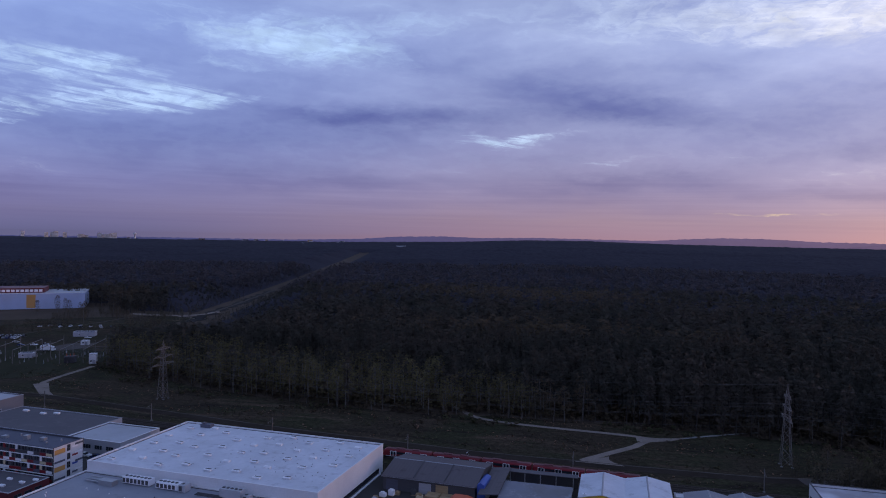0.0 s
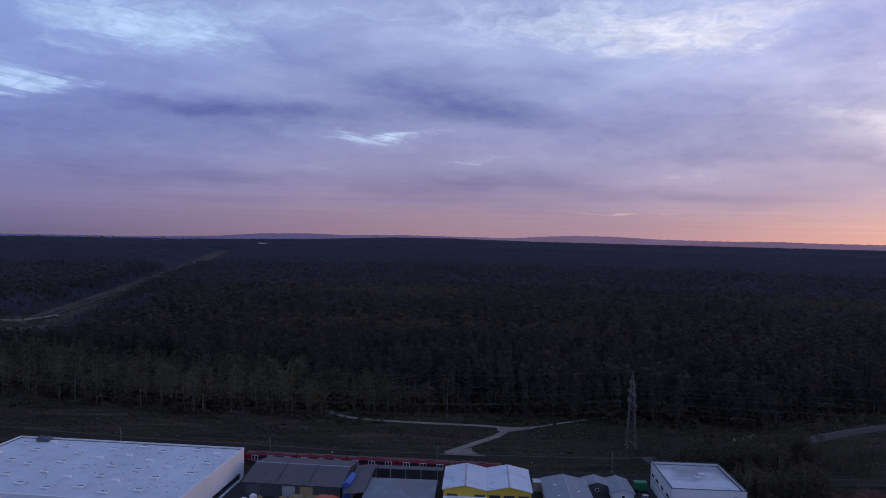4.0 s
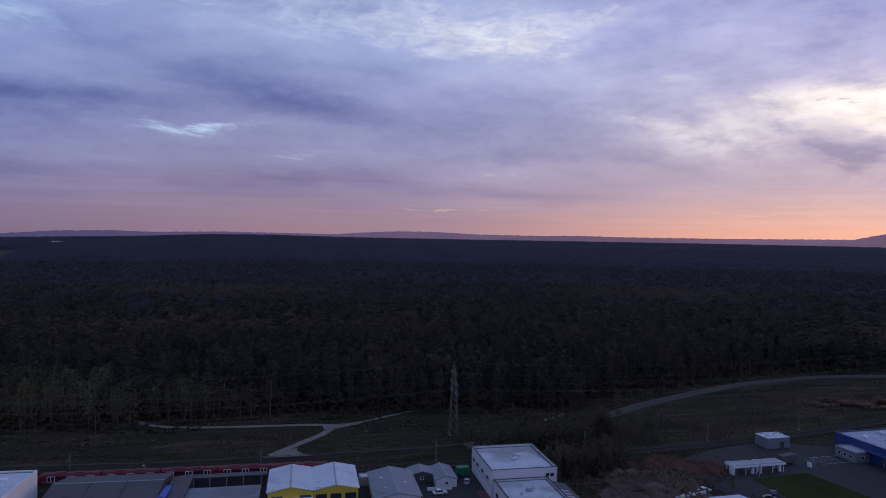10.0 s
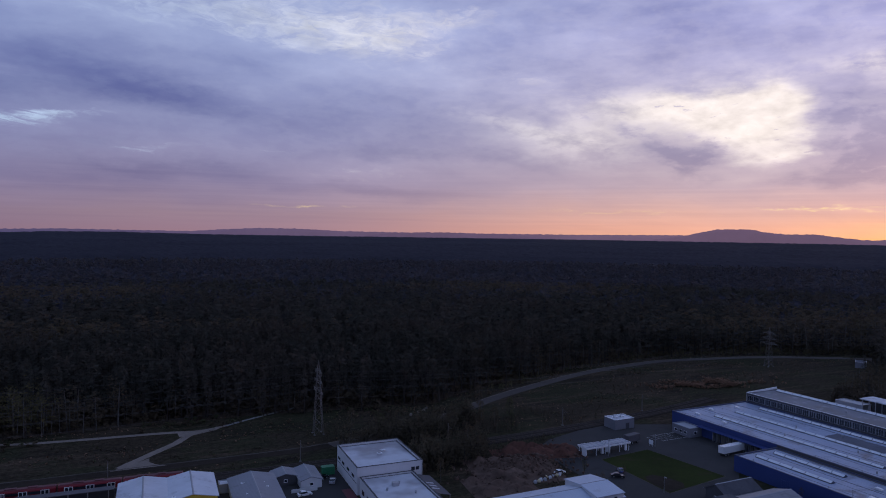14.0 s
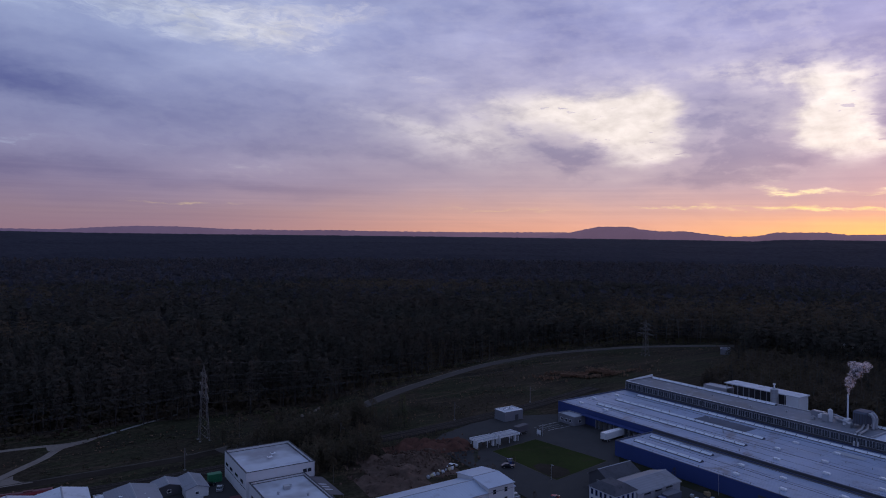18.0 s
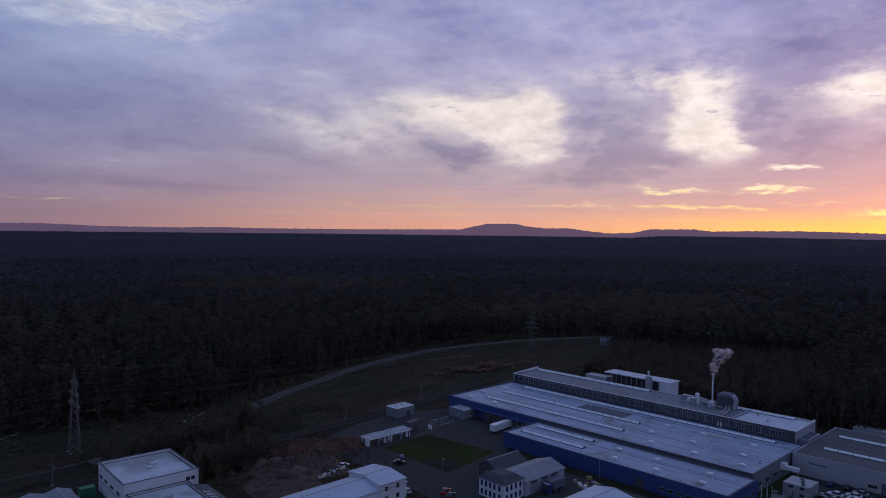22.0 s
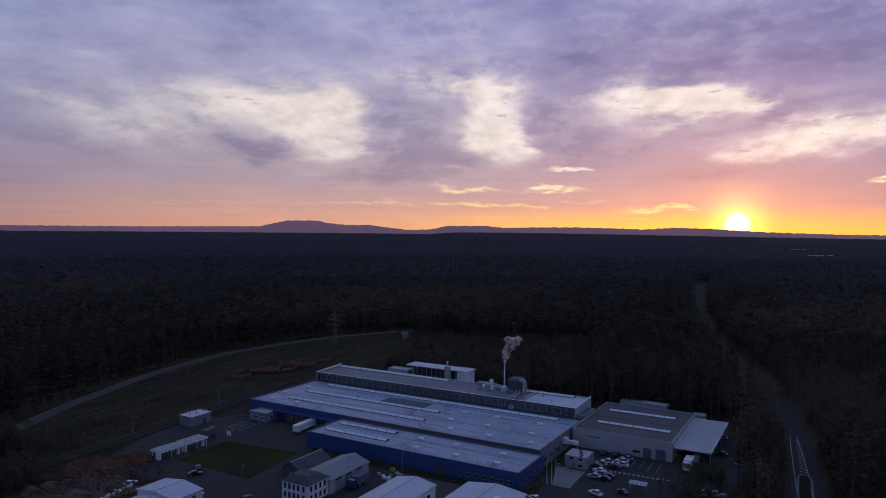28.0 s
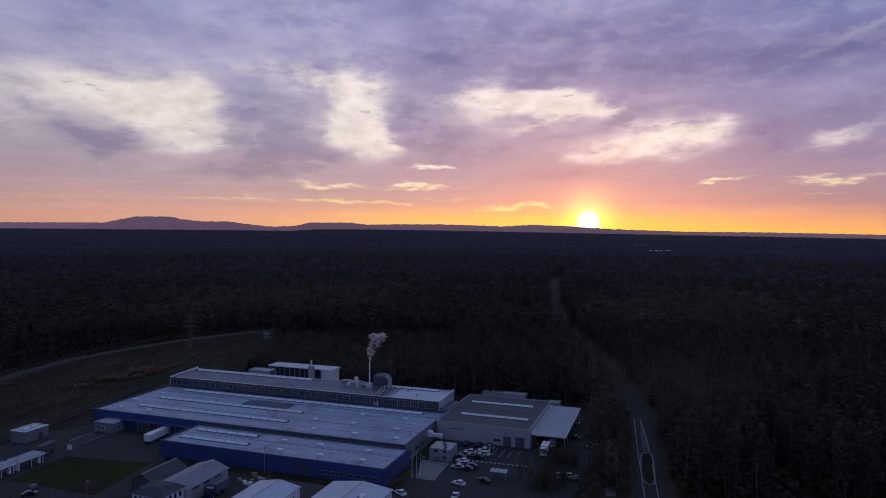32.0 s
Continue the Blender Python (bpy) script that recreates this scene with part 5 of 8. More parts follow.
duct(plant_room, [(1, 1, 1.4), (1, 4, 2.2), (3, 7, 1.6), (8.6, 7.5, 1.2)], 0.3)
duct(plant_room, [(4, 3, 2.0), (5, 8, 2.6), (3.5, 10, 2.4)], 0.35)
part("tank", Kit().rod((4, 9, 0), (4, 9, 4.2), 0.9, 0.9, 14).rod((4, 9, 4.2), (4, 9, 4.7), 0.9, 0.2, 14), "white_trim", plant_room)

# ---- grey hall and its annex ----
grey = flat_hall("grey_hall", B, 240.5, 47.7, 43.5, 35.6, 7.0, "grey_wall", "dark_roof", "grey-clad hall with a dark flat roof and two white skylight strips", "hall", 0.3, "trim")
strip_light(grey, 13.0, 3, 13.0, 30, 6.7, 1.5)
strip_light(grey, 32.0, 5, 32.0, 31, 6.7, 1.5)
part("roof_seam", Kit().box(21.5, 1, 6.7, 21.9, 34.6, 6.78), "dark_wall", grey)
for i in range(3):
    window(grey, "x0", (43.5, 35.6), 22.6 + i * 0.85, 1.6, 0.8, 0.9, "dark_wall")
gate(grey, "x0", (43.5, 35.6), 27.2, 0, 2.8, 3.6, "slate_roof", 8)
gate(grey, "x0", (43.5, 35.6), 31.8, 0, 3.4, 3.8, "slate_roof", 8)
part("lettering", Kit().box(-0.05, 25.2, 4.6, 0, 30.6, 4.9), "dark_wall", grey, "unreadable dark lettering strip")
part("plinth", Kit().box(-0.04, 0, 0, 0, 35.6, 0.35), "concrete", grey)
annex = thing("annex", spot(B, 243, 35.3), "pale blue-grey roofed loading canopy beside the grey hall", "canopy")
part("roof", Kit().box(0, 0, 4.7, 41, 12.3, 5.1), "grey_roof", annex)
for q in ((-0.05, -0.05, 41.05, 0.2), (-0.05, 12.1, 41.05, 12.35), (-0.05, 0.2, 0.2, 12.1), (40.8, 0.2, 41.05, 12.1)):
    part("fascia", Kit().box(q[0], q[1], 4.5, q[2], q[3], 5.25), "white_trim", annex)
for i in range(6):
    part("post", Kit().box(0.5 + i * 7.9, 0.4, 0, 0.75 + i * 7.9, 0.65, 4.7), "steel", annex)
part("back_wall", Kit().box(12, 11.8, 0, 41, 12.05, 4.7), "grey_wall", annex)
for a, b, w, d in ((300.5, 62, 5, 20), (292.5, 45.5, 4.5, 5)):
    flat_hall("open_canopy_shed", B, a, b, w, d, 4.2, "grey_wall", "grey_roof", "small flat-roofed shed at the edge of the woods", "shed", 0.1)
bridge = thing("link_bridge", spot(B, 232, 82.5), "white enclosed walkway between two factory halls", "walkway")
part("deck", Kit().box(0, 0, 3.2, 2.2, 1.6, 5.2).box(0.2, -4, 3.4, 1.4, 0, 4.6), "white_trim", bridge)
part("post", Kit().box(0.6, -3.8, 0, 0.9, -3.5, 3.4), "steel", bridge)
gatehouse = thing("container_office", spot(B, 218, 70.5), "stack of pale grey site-office containers with small windows", "site office")
for i in range(3):
    for z in (0.15, 2.25):
        c = part("container", Kit().box(0 + i * 2.6, 0, z, 2.5 + i * 2.6, 7.6, z + 2.05), "trim", gatehouse, "pale grey container")
        for y in (1.5, 4.6):
            part("container_window", Kit().box(-0.03 + i * 2.6, y, z + 0.8, 0.0 + i * 2.6, y + 1.3, z + 1.6), "glass", c)
    for x in (0.7, 1.8):
        part("roof_fan", Kit().rod((x + i * 2.6, 2.2 + i, 4.3), (x + i * 2.6, 2.2 + i, 4.7), 0.4, 0.4, 8), "dark_wall", gatehouse)
part("stair", Kit().box(-1.2, 6.4, 0, -0.1, 7.4, 0.3).box(-1.2, 5.6, 0.3, -0.1, 6.4, 1.2).box(-1.2, 4.8, 1.2, -0.1, 5.6, 2.4), "steel", gatehouse)

link_block = flat_hall("link_block", B, 255.5, 83.4, 12, 3.5, 7.8, "mid_wall", "slate_roof", "narrow grey block joining two factory halls", "factory", 0.15)

# ---- halls in front of the works ----
def front_hall(a, b, W, D, label):
    ob = gable_hall("workshop", B, a, b, W, D, 4.2, 5.4, "white_wall", "tin", label, "workshop", "x", 0.3)
    return ob


w1 = front_hall(146, 101.5, 26, 13.4, "long low workshop under a pale sheet-metal roof")
for i in range(3):
    window(w1, "x1", (26, 13.4), 2.5 + i * 4, 1.4, 1.6, 1.4)
window(w1, "y0", (26, 13.4), 22, 1.4, 2.0, 1.4)
gate(w1, "y0", (26, 13.4), 17, 0, 3.2, 3.4, "white_wall")
w2 = front_hall(152, 75.5, 27, 18.6, "wide pale-roofed workshop with a row of roof windows")
for i in range(6):
    roof_hatch(w2, 8 + i * 2.1, 5.4, 4.75, 1.7, 1.4, i % 2 == 0)
w3 = gable_hall("long_store", B, 78, 154.5, 54, 14.0, 4.6, 6.2, "white_wall", "tin", "long white store under a pale sheet roof", "store", "x", 0.3)
for i in range(4):
    window(w3, "y0", (54, 14), 36 + i * 3.2, 1.2, 1.6, 1.4, "trim")
gate(w3, "y0", (54, 14), 46, 0, 3.0, 3.4, "slate_roof")
head = gable_hall("store_head", B, 122, 154.2, 9.4, 15.6, 6.0, 7.0, "render", "tin", "white two-storey end block of the long store", "house", "x", 0.3)
for u in (3, 7.5, 12):
    for z in (1.0, 3.9):
        window(head, "x1", (9.4, 15.6), u, z, 1.2, 1.3, "dark_wall")
for u in (2.2, 6.5):
    for z in (1.0, 3.9):
        window(head, "y0", (9.4, 15.6), u, z, 1.1, 1.3, "dark_wall")
# two gabled houses by the lawn
g1 = gable_hall("storage_barn", B, 161.5, 144.6, 14.5, 7.8, 3.6, 5.8, "dark_wall", "barn_roof", "narrow grey barn with a pitched roof", "barn", "x", 0.4)
window(g1, "x0", (14.5, 7.8), 3.9, 1.2, 1.2, 1.2)
g2 = gable_hall("machine_shed", B, 158.5, 130.2, 19.3, 11.4, 4.4, 6.2, "grey_wall", "tin_y", "grey machine shed with sliding doors under a shallow roof", "shed", "x", 0.3)
for u in (4, 9, 14):
    gate(g2, "y0", (19.3, 11.4), u, 0, 3.4, 3.4, "trim", 5)
    window(g2, "y0", (19.3, 11.4), u, 3.55, 3.0, 0.7, "dark_wall", 3)
villa = thing("office_villa", spot(B, 149.5, 131), "white two-storey office house with tall windows and a dark hipped roof", "house")
for q in ((0, 0, 9, 0.3), (0, 9.7, 9, 10), (0, 0.3, 0.3, 9.7), (8.7, 0.3, 9, 9.7)):
    part("wall", Kit().box(q[0], q[1], 0, q[2], q[3], 5.6), "render", villa)
part("roof", Kit().add([(-0.5, -0.5, 5.5), (9.5, -0.5, 5.5), (9.5, 10.5, 5.5), (-0.5, 10.5, 5.5), (2.2, 2.2, 7.3), (6.8, 2.2, 7.3), (6.8, 7.8, 7.3), (2.2, 7.8, 7.3)],
                       [(3, 2, 1, 0), (4, 5, 6, 7), (0, 1, 5, 4), (1, 2, 6, 5), (2, 3, 7, 6), (3, 0, 4, 7)]), "barn_roof", villa)
for u in (1.2, 2.9, 4.6, 6.3, 8.3):
    for z in (0.7, 3.3):
        window(villa, "x0", (9, 10), u, z, 0.9, 1.7, "blue")
for u in (1.4, 3.4, 5.4, 7.4):
    for z in (0.7, 3.3):
        window(villa, "y0", (9, 10), u, z, 0.9, 1.7, "blue")

# ---- fuelling canopy and pump house ----
pump = flat_hall("pump_house", B, 184, 222, 10, 7, 4.2, "mid_wall", "white_roof", "plain grey box building with a white roof and two hatches", "building", 0.1, "white_trim")
roof_hatch(pump, 3, 3.6, 4.1, 1.5, 1.2)
roof_hatch(pump, 6.5, 3.8, 4.1, 1.5, 1.2)
gate(pump, "y0", (10, 7), 6.5, 0, 1.8, 2.4, "dark_wall")
for a, w, tip in ((151.6, 9.4, 0), (162.2, 9.6, 0)):
    cn = thing("carport", spot(B, a, 198.3), "white flat carport canopy on slim posts", "carport", "carports on the yard")
    part("roof", Kit().box(0, 0, 3.1, w, 5.2, 3.35), "mid_roof", cn)
    part("fascia", Kit().box(-0.08, -0.08, 2.9, w + 0.08, 0.0, 3.5).box(-0.08, 0, 2.9, 0, 5.2, 3.5).box(w, 0, 2.9, w + 0.08, 5.2, 3.5).box(-0.08, 5.2, 2.9, w + 0.08, 5.28, 3.5), "white_trim", cn)
    for i in range(4):
        part("solar_panel", Kit().box(0.6 + i * 2.2, 1.2, 3.36, 2.4 + i * 2.2, 4.2, 3.42), "grey_roof", cn)
    for q in ((0.3, 0.4), (w - 0.5, 0.4), (0.3, 4.6), (w - 0.5, 4.6), (w / 2, 0.4)):
        part("post", Kit().box(q[0], q[1], 0, q[0] + 0.18, q[1] + 0.18, 3.1), "white_trim", cn)
    part("back_panel", Kit().box(0.05, 0.2, 0.3, 0.15, 2.8, 2.9), "white_trim", cn)
    part("pump_box", Kit().box(w - 1.6, 1.0, 0, w - 0.8, 1.8, 2.5), "white_trim", cn)

# ---- yellow twin halls and neighbours: x to the right, y away ----
Y = -14.5
for i, a in enumerate((-9.6, 3.4)):
    yh = gable_hall("yellow_hall", Y, a, 200, 12.9, 19.5, 5.6, 6.9, "yellow_wall", "white_roof", "yellow gabled workshop hall with a white roof", "hall", "y", 0.35, "yellow twin halls")
    part("gable_sign", Kit().prism([(3.2, 5.9), (6.45, 6.75), (9.7, 5.9)], -0.12, -0.02, "y"), "yellow_wall", yh)
    for u in ((2.2, 6.4, 10.7) if i else (2.6, 10.7)):
        window(yh, "y0", (12.9, 19.5), u, 2.6, 3.2, 1.8, "dark_wall", 3)
    gate(yh, "y0", (12.9, 19.5), 6.4, 0, 4.0, 3.6 if not i else 2.5, "white_trim")
    if not i:
        part("canopy", Kit().box(0, -2.2, 3.5, 12.9, 0, 3.7), "white_trim", yh)
    roof_hatch(yh, 1.4, 1.2, 5.9, 0.6, 0.6)
shop = gable_hall("clubhouse", Y, 20.8, 194, 13.2, 22.5, 4.2, 5.6, "render", "tin_y", "white house with shallow grey roof and emblems on its gable", "house", "y", 0.4)
for u, c, r in ((3.0, "slate_roof", 0.8), (6.6, "dark_red", 1.35), (10.2, "slate_roof", 0.8)):
    k = Kit().rod((u, -0.02, 3.0), (u, -0.1, 3.0), r, r, 6)
    part("emblem", k, c, shop, "plain six-sided emblem")
for x, y in ((3.5, 15), (9, 14), (9.4, 10), (4, 6)):
    roof_hatch(shop, x, y, 4.55 + 0.1, 0.9, 0.5)
for i, (a, W) in enumerate(((34.4, 7.4), (41.8, 6.6))):
    sh = gable_hall("garden_shed", Y, a, 210.5 if i else 216, W, 12.5 if i else 7, 2.7, 3.7, "render" if i else "dark_wall", "tin_y", "small pitched-roof shed behind the house", "shed", "y", 0.3, "garden sheds")
    window(sh, "y0", (W, 12), W / 2, 1.0, 1.2, 1.0)
part("fence_wall", Kit().box(0, 0, 0, 8, 0.25, 1.2), "render", thing("garden_wall", spot(Y, 38.5, 208.5), "low white wall beside the sheds", "wall"))
hut = flat_hall("side_hut", Y, 18.0, 216, 3, 4, 2.8, "grey_wall", "white_roof", "little grey flat-roofed hut beside the clubhouse", "hut", 0.05)
box = flat_hall("white_block", Y, 56.7, 200, 21.4, 24.4, 8.5, "render", "stained_roof", "white flat-roofed block with a dark parapet edge", "building", 0.7, "dark_wall")
for u in (3, 8, 14, 20):
    window(box, "x0", (21.4, 24.4), u, 4.4, 2.8, 0.9, "dark_wall", 1)
part("plinth_shadow_gap", Kit().box(-0.05, 0.5, 3.4, 0.0, 24, 3.6), "dark_wall", box)
window(box, "y0", (21.4, 24.4), 18.2, 5.6, 1.2, 1.1, "dark_wall")
window(box, "y0", (21.4, 24.4), 19.7, 5.6, 1.2, 1.1, "dark_wall")
for x, y in ((11, 12), (13, 15)):
    roof_hatch(box, x, y, 7.8, 1.0, 0.9)
part("rain_pipe", Kit().rod((21.2, -0.1, 0), (21.2, -0.1, 8.3), 0.07, 0.07, 6), "trim", box)
box2 = flat_hall("white_block_wing", Y, 57.5, 168, 17.2, 31.8, 5.6, "render", "stained_roof", "lower white wing with a flat roof and dark edge", "building", 0.5, "dark_wall")
for x, y in ((5, 20), (10, 24), (8, 10), (12, 15)):
    vent(box2, x, y, 5.1, 0.3, 0.5)
part("roof_unit", Kit().box(7.5, 22, 5.1, 9.3, 23.6, 6.2), "steel", box2)
for u in (4, 9, 14, 19, 24, 29):
    window(box2, "x0", (17.2, 31.8), u, 1.4, 2.4, 1.4, "dark_wall", 1)
lean = thing("lean_to", spot(Y, 74.8, 182), "dark lean-to roof with three pale roof sheets", "lean-to")
part("roof", Kit().prism([(0, 4.6), (5.4, 3.4), (5.4, 3.55), (0, 4.75)], 0, 17, "y"), "dark_roof", lean)
for i in range(3):
    part("roof_sheet", Kit().prism([(1.2, 4.50), (3.6, 3.97), (3.6, 4.0), (1.2, 4.53)], 4 + i * 2.4, 5 + i * 2.4, "y"), "grey_roof", lean)
for y in (0.2, 8, 16.6):
    part("post", Kit().box(5.1, y, 0, 5.3, y + 0.2, 3.45), "steel", lean)
cp = thing("open_carport", spot(Y, -33, 199), "wide flat grey carport roof with a dark open side", "carport")
part("roof", Kit().box(0, -14, 3.6, 21, 13, 3.9), "rear_roof", cp)
for x in (0.3, 10, 20.4):
    part("post", Kit().box(x, -13.6, 0, x + 0.25, -13.35, 3.6), "steel", cp)
part("back_wall", Kit().box(0, 22.6, 0, 22, 22.9, 4.4), "dark_wall", cp)
part("lean_roof", Kit().box(-0.5, 20, 4.3, 22, 23.2, 4.5), "dark_roof", cp)
part("side_roof", Kit().prism([(-6, 4.0), (0.2, 4.6), (0.2, 4.8), (-6, 4.2)], -2, 23, "y"), "brown_tin", cp)
for x in (0.3, 5, 10, 15, 20.4):
    part("post", Kit().box(x, 12.6, 0, x + 0.25, 12.85, 3.6), "steel", cp)
    part("post", Kit().box(x, 20.2, 0, x + 0.25, 20.45, 4.3), "steel", cp)
for x in (15.2, 18.0):
    ct = thing("skip_container", spot(Y, -33 + x, 214.2), "yellow open-topped steel container", "container", "yellow containers")
    part("body", Kit().prism([(0.3, 0.1), (2.2, 0.1), (2.6, 1.9), (0, 1.9)], 0, 2.4, "y"), "yellow_wall", ct)
    part("rim", Kit().box(-0.05, -0.05, 1.9, 2.65, 2.45, 2.0), "cream", ct)
part("body", Kit().box(0, 0, 0.5, 2.0, 1.6, 2.0), "white_trim", thing("parked_trailer", spot(Y, -29, 213.8), "small white trailer in the carport", "trailer"))

# ---- dark shed, white hall, offices ----
L = -17.0
ds = gable_hall("timber_shed", L, -79.5, 200, 30, 22.5, 4.4, 6.4, "dark_wall", "brown_tin", "long dark shed under a dull brown sheet roof", "shed", "x", 0.5)
for i, u in enumerate((3, 8.5, 14, 19.5, 25)):
    gate(ds, "y0", (30, 22.5), u, 0, 4.0, 3.4, ("slate_roof", "dark_wall", "grey_wall", "wood", "dark_wall")[i], 4, "shed_door")
for x in (10, 20):
    part("roof_joint", Kit().prism([(0.2, 4.75), (11, 6.6), (11, 6.75), (0.2, 4.9)], x, x + 0.2, "x"), "dark_wall", ds)
tanks = thing("covered_pile", spot(L, -49, 200), "tall blue and pale tarpaulin-covered pile beside the shed", "pile")
part("tarpaulin", Kit().prism([(0, 0), (2.6, 0), (2.4, 5.2), (1.2, 5.8), (0.2, 5.2)], 0, 9, "y"), "blue", tanks)
part("sheet", Kit().prism([(2.45, 0.4), (3.0, 0.4), (2.6, 4.0), (2.45, 4.2)], 0.5, 6, "y"), "grey_roof", tanks)
tent = thing("storage_tent", spot(L, -55.5, 188), "orange-red fabric tent roof over the yard", "tent")
part("canopy", Kit().add([(0, 0, 2.6), (7, 0, 2.6), (7, 8, 2.6), (0, 8, 2.6), (1.6, 2.2, 4.1), (5.4, 2.2, 4.1), (5.4, 5.8, 4.1), (1.6, 5.8, 4.1)], [(3, 2, 1, 0), (4, 5, 6, 7), (0, 1, 5, 4), (1, 2, 6, 5), (2, 3, 7, 6), (3, 0, 4, 7)]), "orange", tent)
for q in ((0.1, 0.1), (6.8, 0.1), (0.1, 7.8), (6.8, 7.8)):
    part("pole", Kit().rod((q[0], q[1], 0), (q[0], q[1], 2.6), 0.06, 0.06, 6), "steel", tent)
hall = flat_hall("white_hall", L, -164, 167.5, 78.4, 47.5, 9.5, "white_wall", "white_roof", "very large white warehouse with many small skylights on its roof", "warehouse", 0.35, "white_trim")
rr = random.Random(4)
for i in range(9):
    for j in range(5):
        x, y = 5.5 + i * 8.3 + rr.uniform(-1, 1), 5 + j * 8.9 + (i % 2) * 3 + rr.uniform(-0.8, 0.8)
        if y < 45 and rr.random() < 0.93:
            roof_hatch(hall, x, y, 9.15, 2.1, 1.2, rr.random() < 0.72)
for i in range(60):
    x, y = rr.uniform(30, 76), rr.uniform(8, 45)
    part("roof_drain", Kit().rod((x, y, 9.15), (x, y, 9.3), 0.16, 0.12, 6), "dark_wall", hall)
part("roof_unit", Kit().box(8.5, 43.5, 9.15, 12.5, 46, 10.4).box(9, 44, 10.4, 10, 45, 10.9), "slate_roof", hall)
part("loading_mouth", Kit().box(78.4, 9, 0.0, 78.44, 44, 2.3), "glass", hall, "low dark band of glazing along the foot")
part("foot_kerb", Kit().box(78.4, 8.5, 0, 78.9, 45, 0.4), "white_trim", hall)
part("corner_door", Kit().box(73, -0.06, 0, 76.5, 0.02, 3.2), "cream", hall)
lowh = flat_hall("white_hall_annex", L, -164, 140, 68, 27.2, 6.6, "white_wall", "mid_roof", "lower flat-roofed annex of the white warehouse carrying cooling units", "warehouse", 0.3, "white_trim")
for i, (x, y, w, d, h) in enumerate(((17.5, 22.6, 9.5, 2.6, 2.0), (29.5, 22.4, 7.5, 3.0, 1.9), (37.5, 22, 2.2, 2.6, 2.2), (50.5, 22.6, 6.8, 2.6, 2.6), (58, 22.6, 2, 2, 1.6))):
    un = thing("cooling_unit", spot(L, -164 + x, 140 + y, 6.3), "pale metal cooling unit with dark fan grilles", "cooling unit", "roof cooling units")
    part("casing", Kit().box(0, 0, 0.3, w, d, h), "white_trim" if i in (0, 1) else "grey_roof", un)
    part("feet", Kit().box(0.2, 0.2, 0, 0.6, d - 0.2, 0.3).box(w - 0.6, 0.2, 0, w - 0.2, d - 0.2, 0.3), "steel", un)
    for j in range(max(1, int(w / 1.35))):
        part("fan", Kit().rod((0.7 + j * 1.33, d / 2, h), (0.7 + j * 1.33, d / 2, h + 0.15), 0.5, 0.45, 10), "dark_wall", un)
        if i != 3:
            part("grille", Kit().box(0.25 + j * 1.33, -0.04, 0.5, 1.2 + j * 1.33, 0.0, h - 0.25), "dark_wall", un)
pipes = thing("pipe_run", spot(L, -162, 160.5, 6.3), "grey pipes and ducts along the annex roof", "pipes")
for j in range(4):
    part("pipe", Kit().rod((4, j * 0.9, 0.5 + 0.2 * (j % 2)), (13 + j * 0.8, j * 0.8 - 0.2, 0.5 + 0.2 * (j % 2)), 0.22, 0.22, 8), "steel", pipes)
for j in range(3):
    part("pipe", Kit().rod((41, 1.4 + j * 0.7, 0.3), (49.5, 1.4 + j * 0.7, 0.3), 0.16, 0.16, 8), "dark_wall", pipes)
part("header_box", Kit().box(10, -1.2, 0, 15, 1.0, 1.4), "steel", pipes)
rr = random.Random(9)
for i in range(22):
    x, y = rr.uniform(3, 64), rr.uniform(1, 18)
    part("roof_vent", Kit().rod((x, y, 6.3), (x, y, 6.6), 0.2, 0.16, 6), "white_trim" if i % 3 else "dark_wall", lowh)
# the office with coloured panels
oW, oD, oH = 38.0, 12.0, 11.2
of = flat_hall("panel_office", L, -216.5, 168.7, oW, oD, oH, "dark_wall", "slate_roof", "four-storey office with a facade of red, white, yellow and dark panels", "office building", 0.4, "slate_roof", sides={"x1": "render"})
rr = random.Random(12)
tones = ["red", "white_trim", "cream", "slate_roof", "red", "white_trim", "dark_wall", "cream"]
for fl in range(4):
    z = 0.3 + fl * 2.75
    for j in range(15):
        u = 1.2 + j * 2.5
        window(of, "y0", (oW, oD), u + 0.2, z + 0.95, 2.1, 1.35, "dark_wall", 1)
        part("panel", Kit().box(u - 1.0, -0.09, z, u + 1.4, -0.01, z + 0.85), tones[rr.randrange(8)], of)
        if rr.random() < 0.5:
            part("panel", Kit().box(u - 1.0, -0.10, z + 0.95, u - 0.1, -0.07, z + 2.3), tones[rr.randrange(8)], of)
    part("storey_band", Kit().box(0, -0.11, z + 2.32, oW, -0.01, z + 2.62), "white_trim", of)
    window(of, "x1", (oW, oD), 6.0, z + 0.3, 1.3, 2.0, "dark_wall", 1)
    for y0, y1, lift, tone in ((0.5, 4.6, 0.25, ("slate_roof", "amber", "slate_roof", "amber")[fl]), (7.4, 9.6, 0.9, ("slate_roof", "blue", "red", "white_trim")[fl]), (8.6, 11.6, 1.5, ("white_trim", "slate_roof", "white_trim", "slate_roof")[fl])):
        part("panel", Kit().box(oW + 0.01, y0, z + lift, oW + 0.09, y1, z + lift + (1.5 if tone == "amber" else 0.6)), tone, of)
for x, y, h in ((20, 5, 1.4), (26, 6, 1.0), (12, 4, 0.8)):
    part("roof_unit", Kit().box(x, y, oH - 0.4, x + 1.8, y + 1.4, oH - 0.4 + h), "steel", of)
for x, y in ((5, 5), (16, 8), (31, 4), (33, 8)):
    vent(of, x, y, oH - 0.4, 0.25, 0.6)
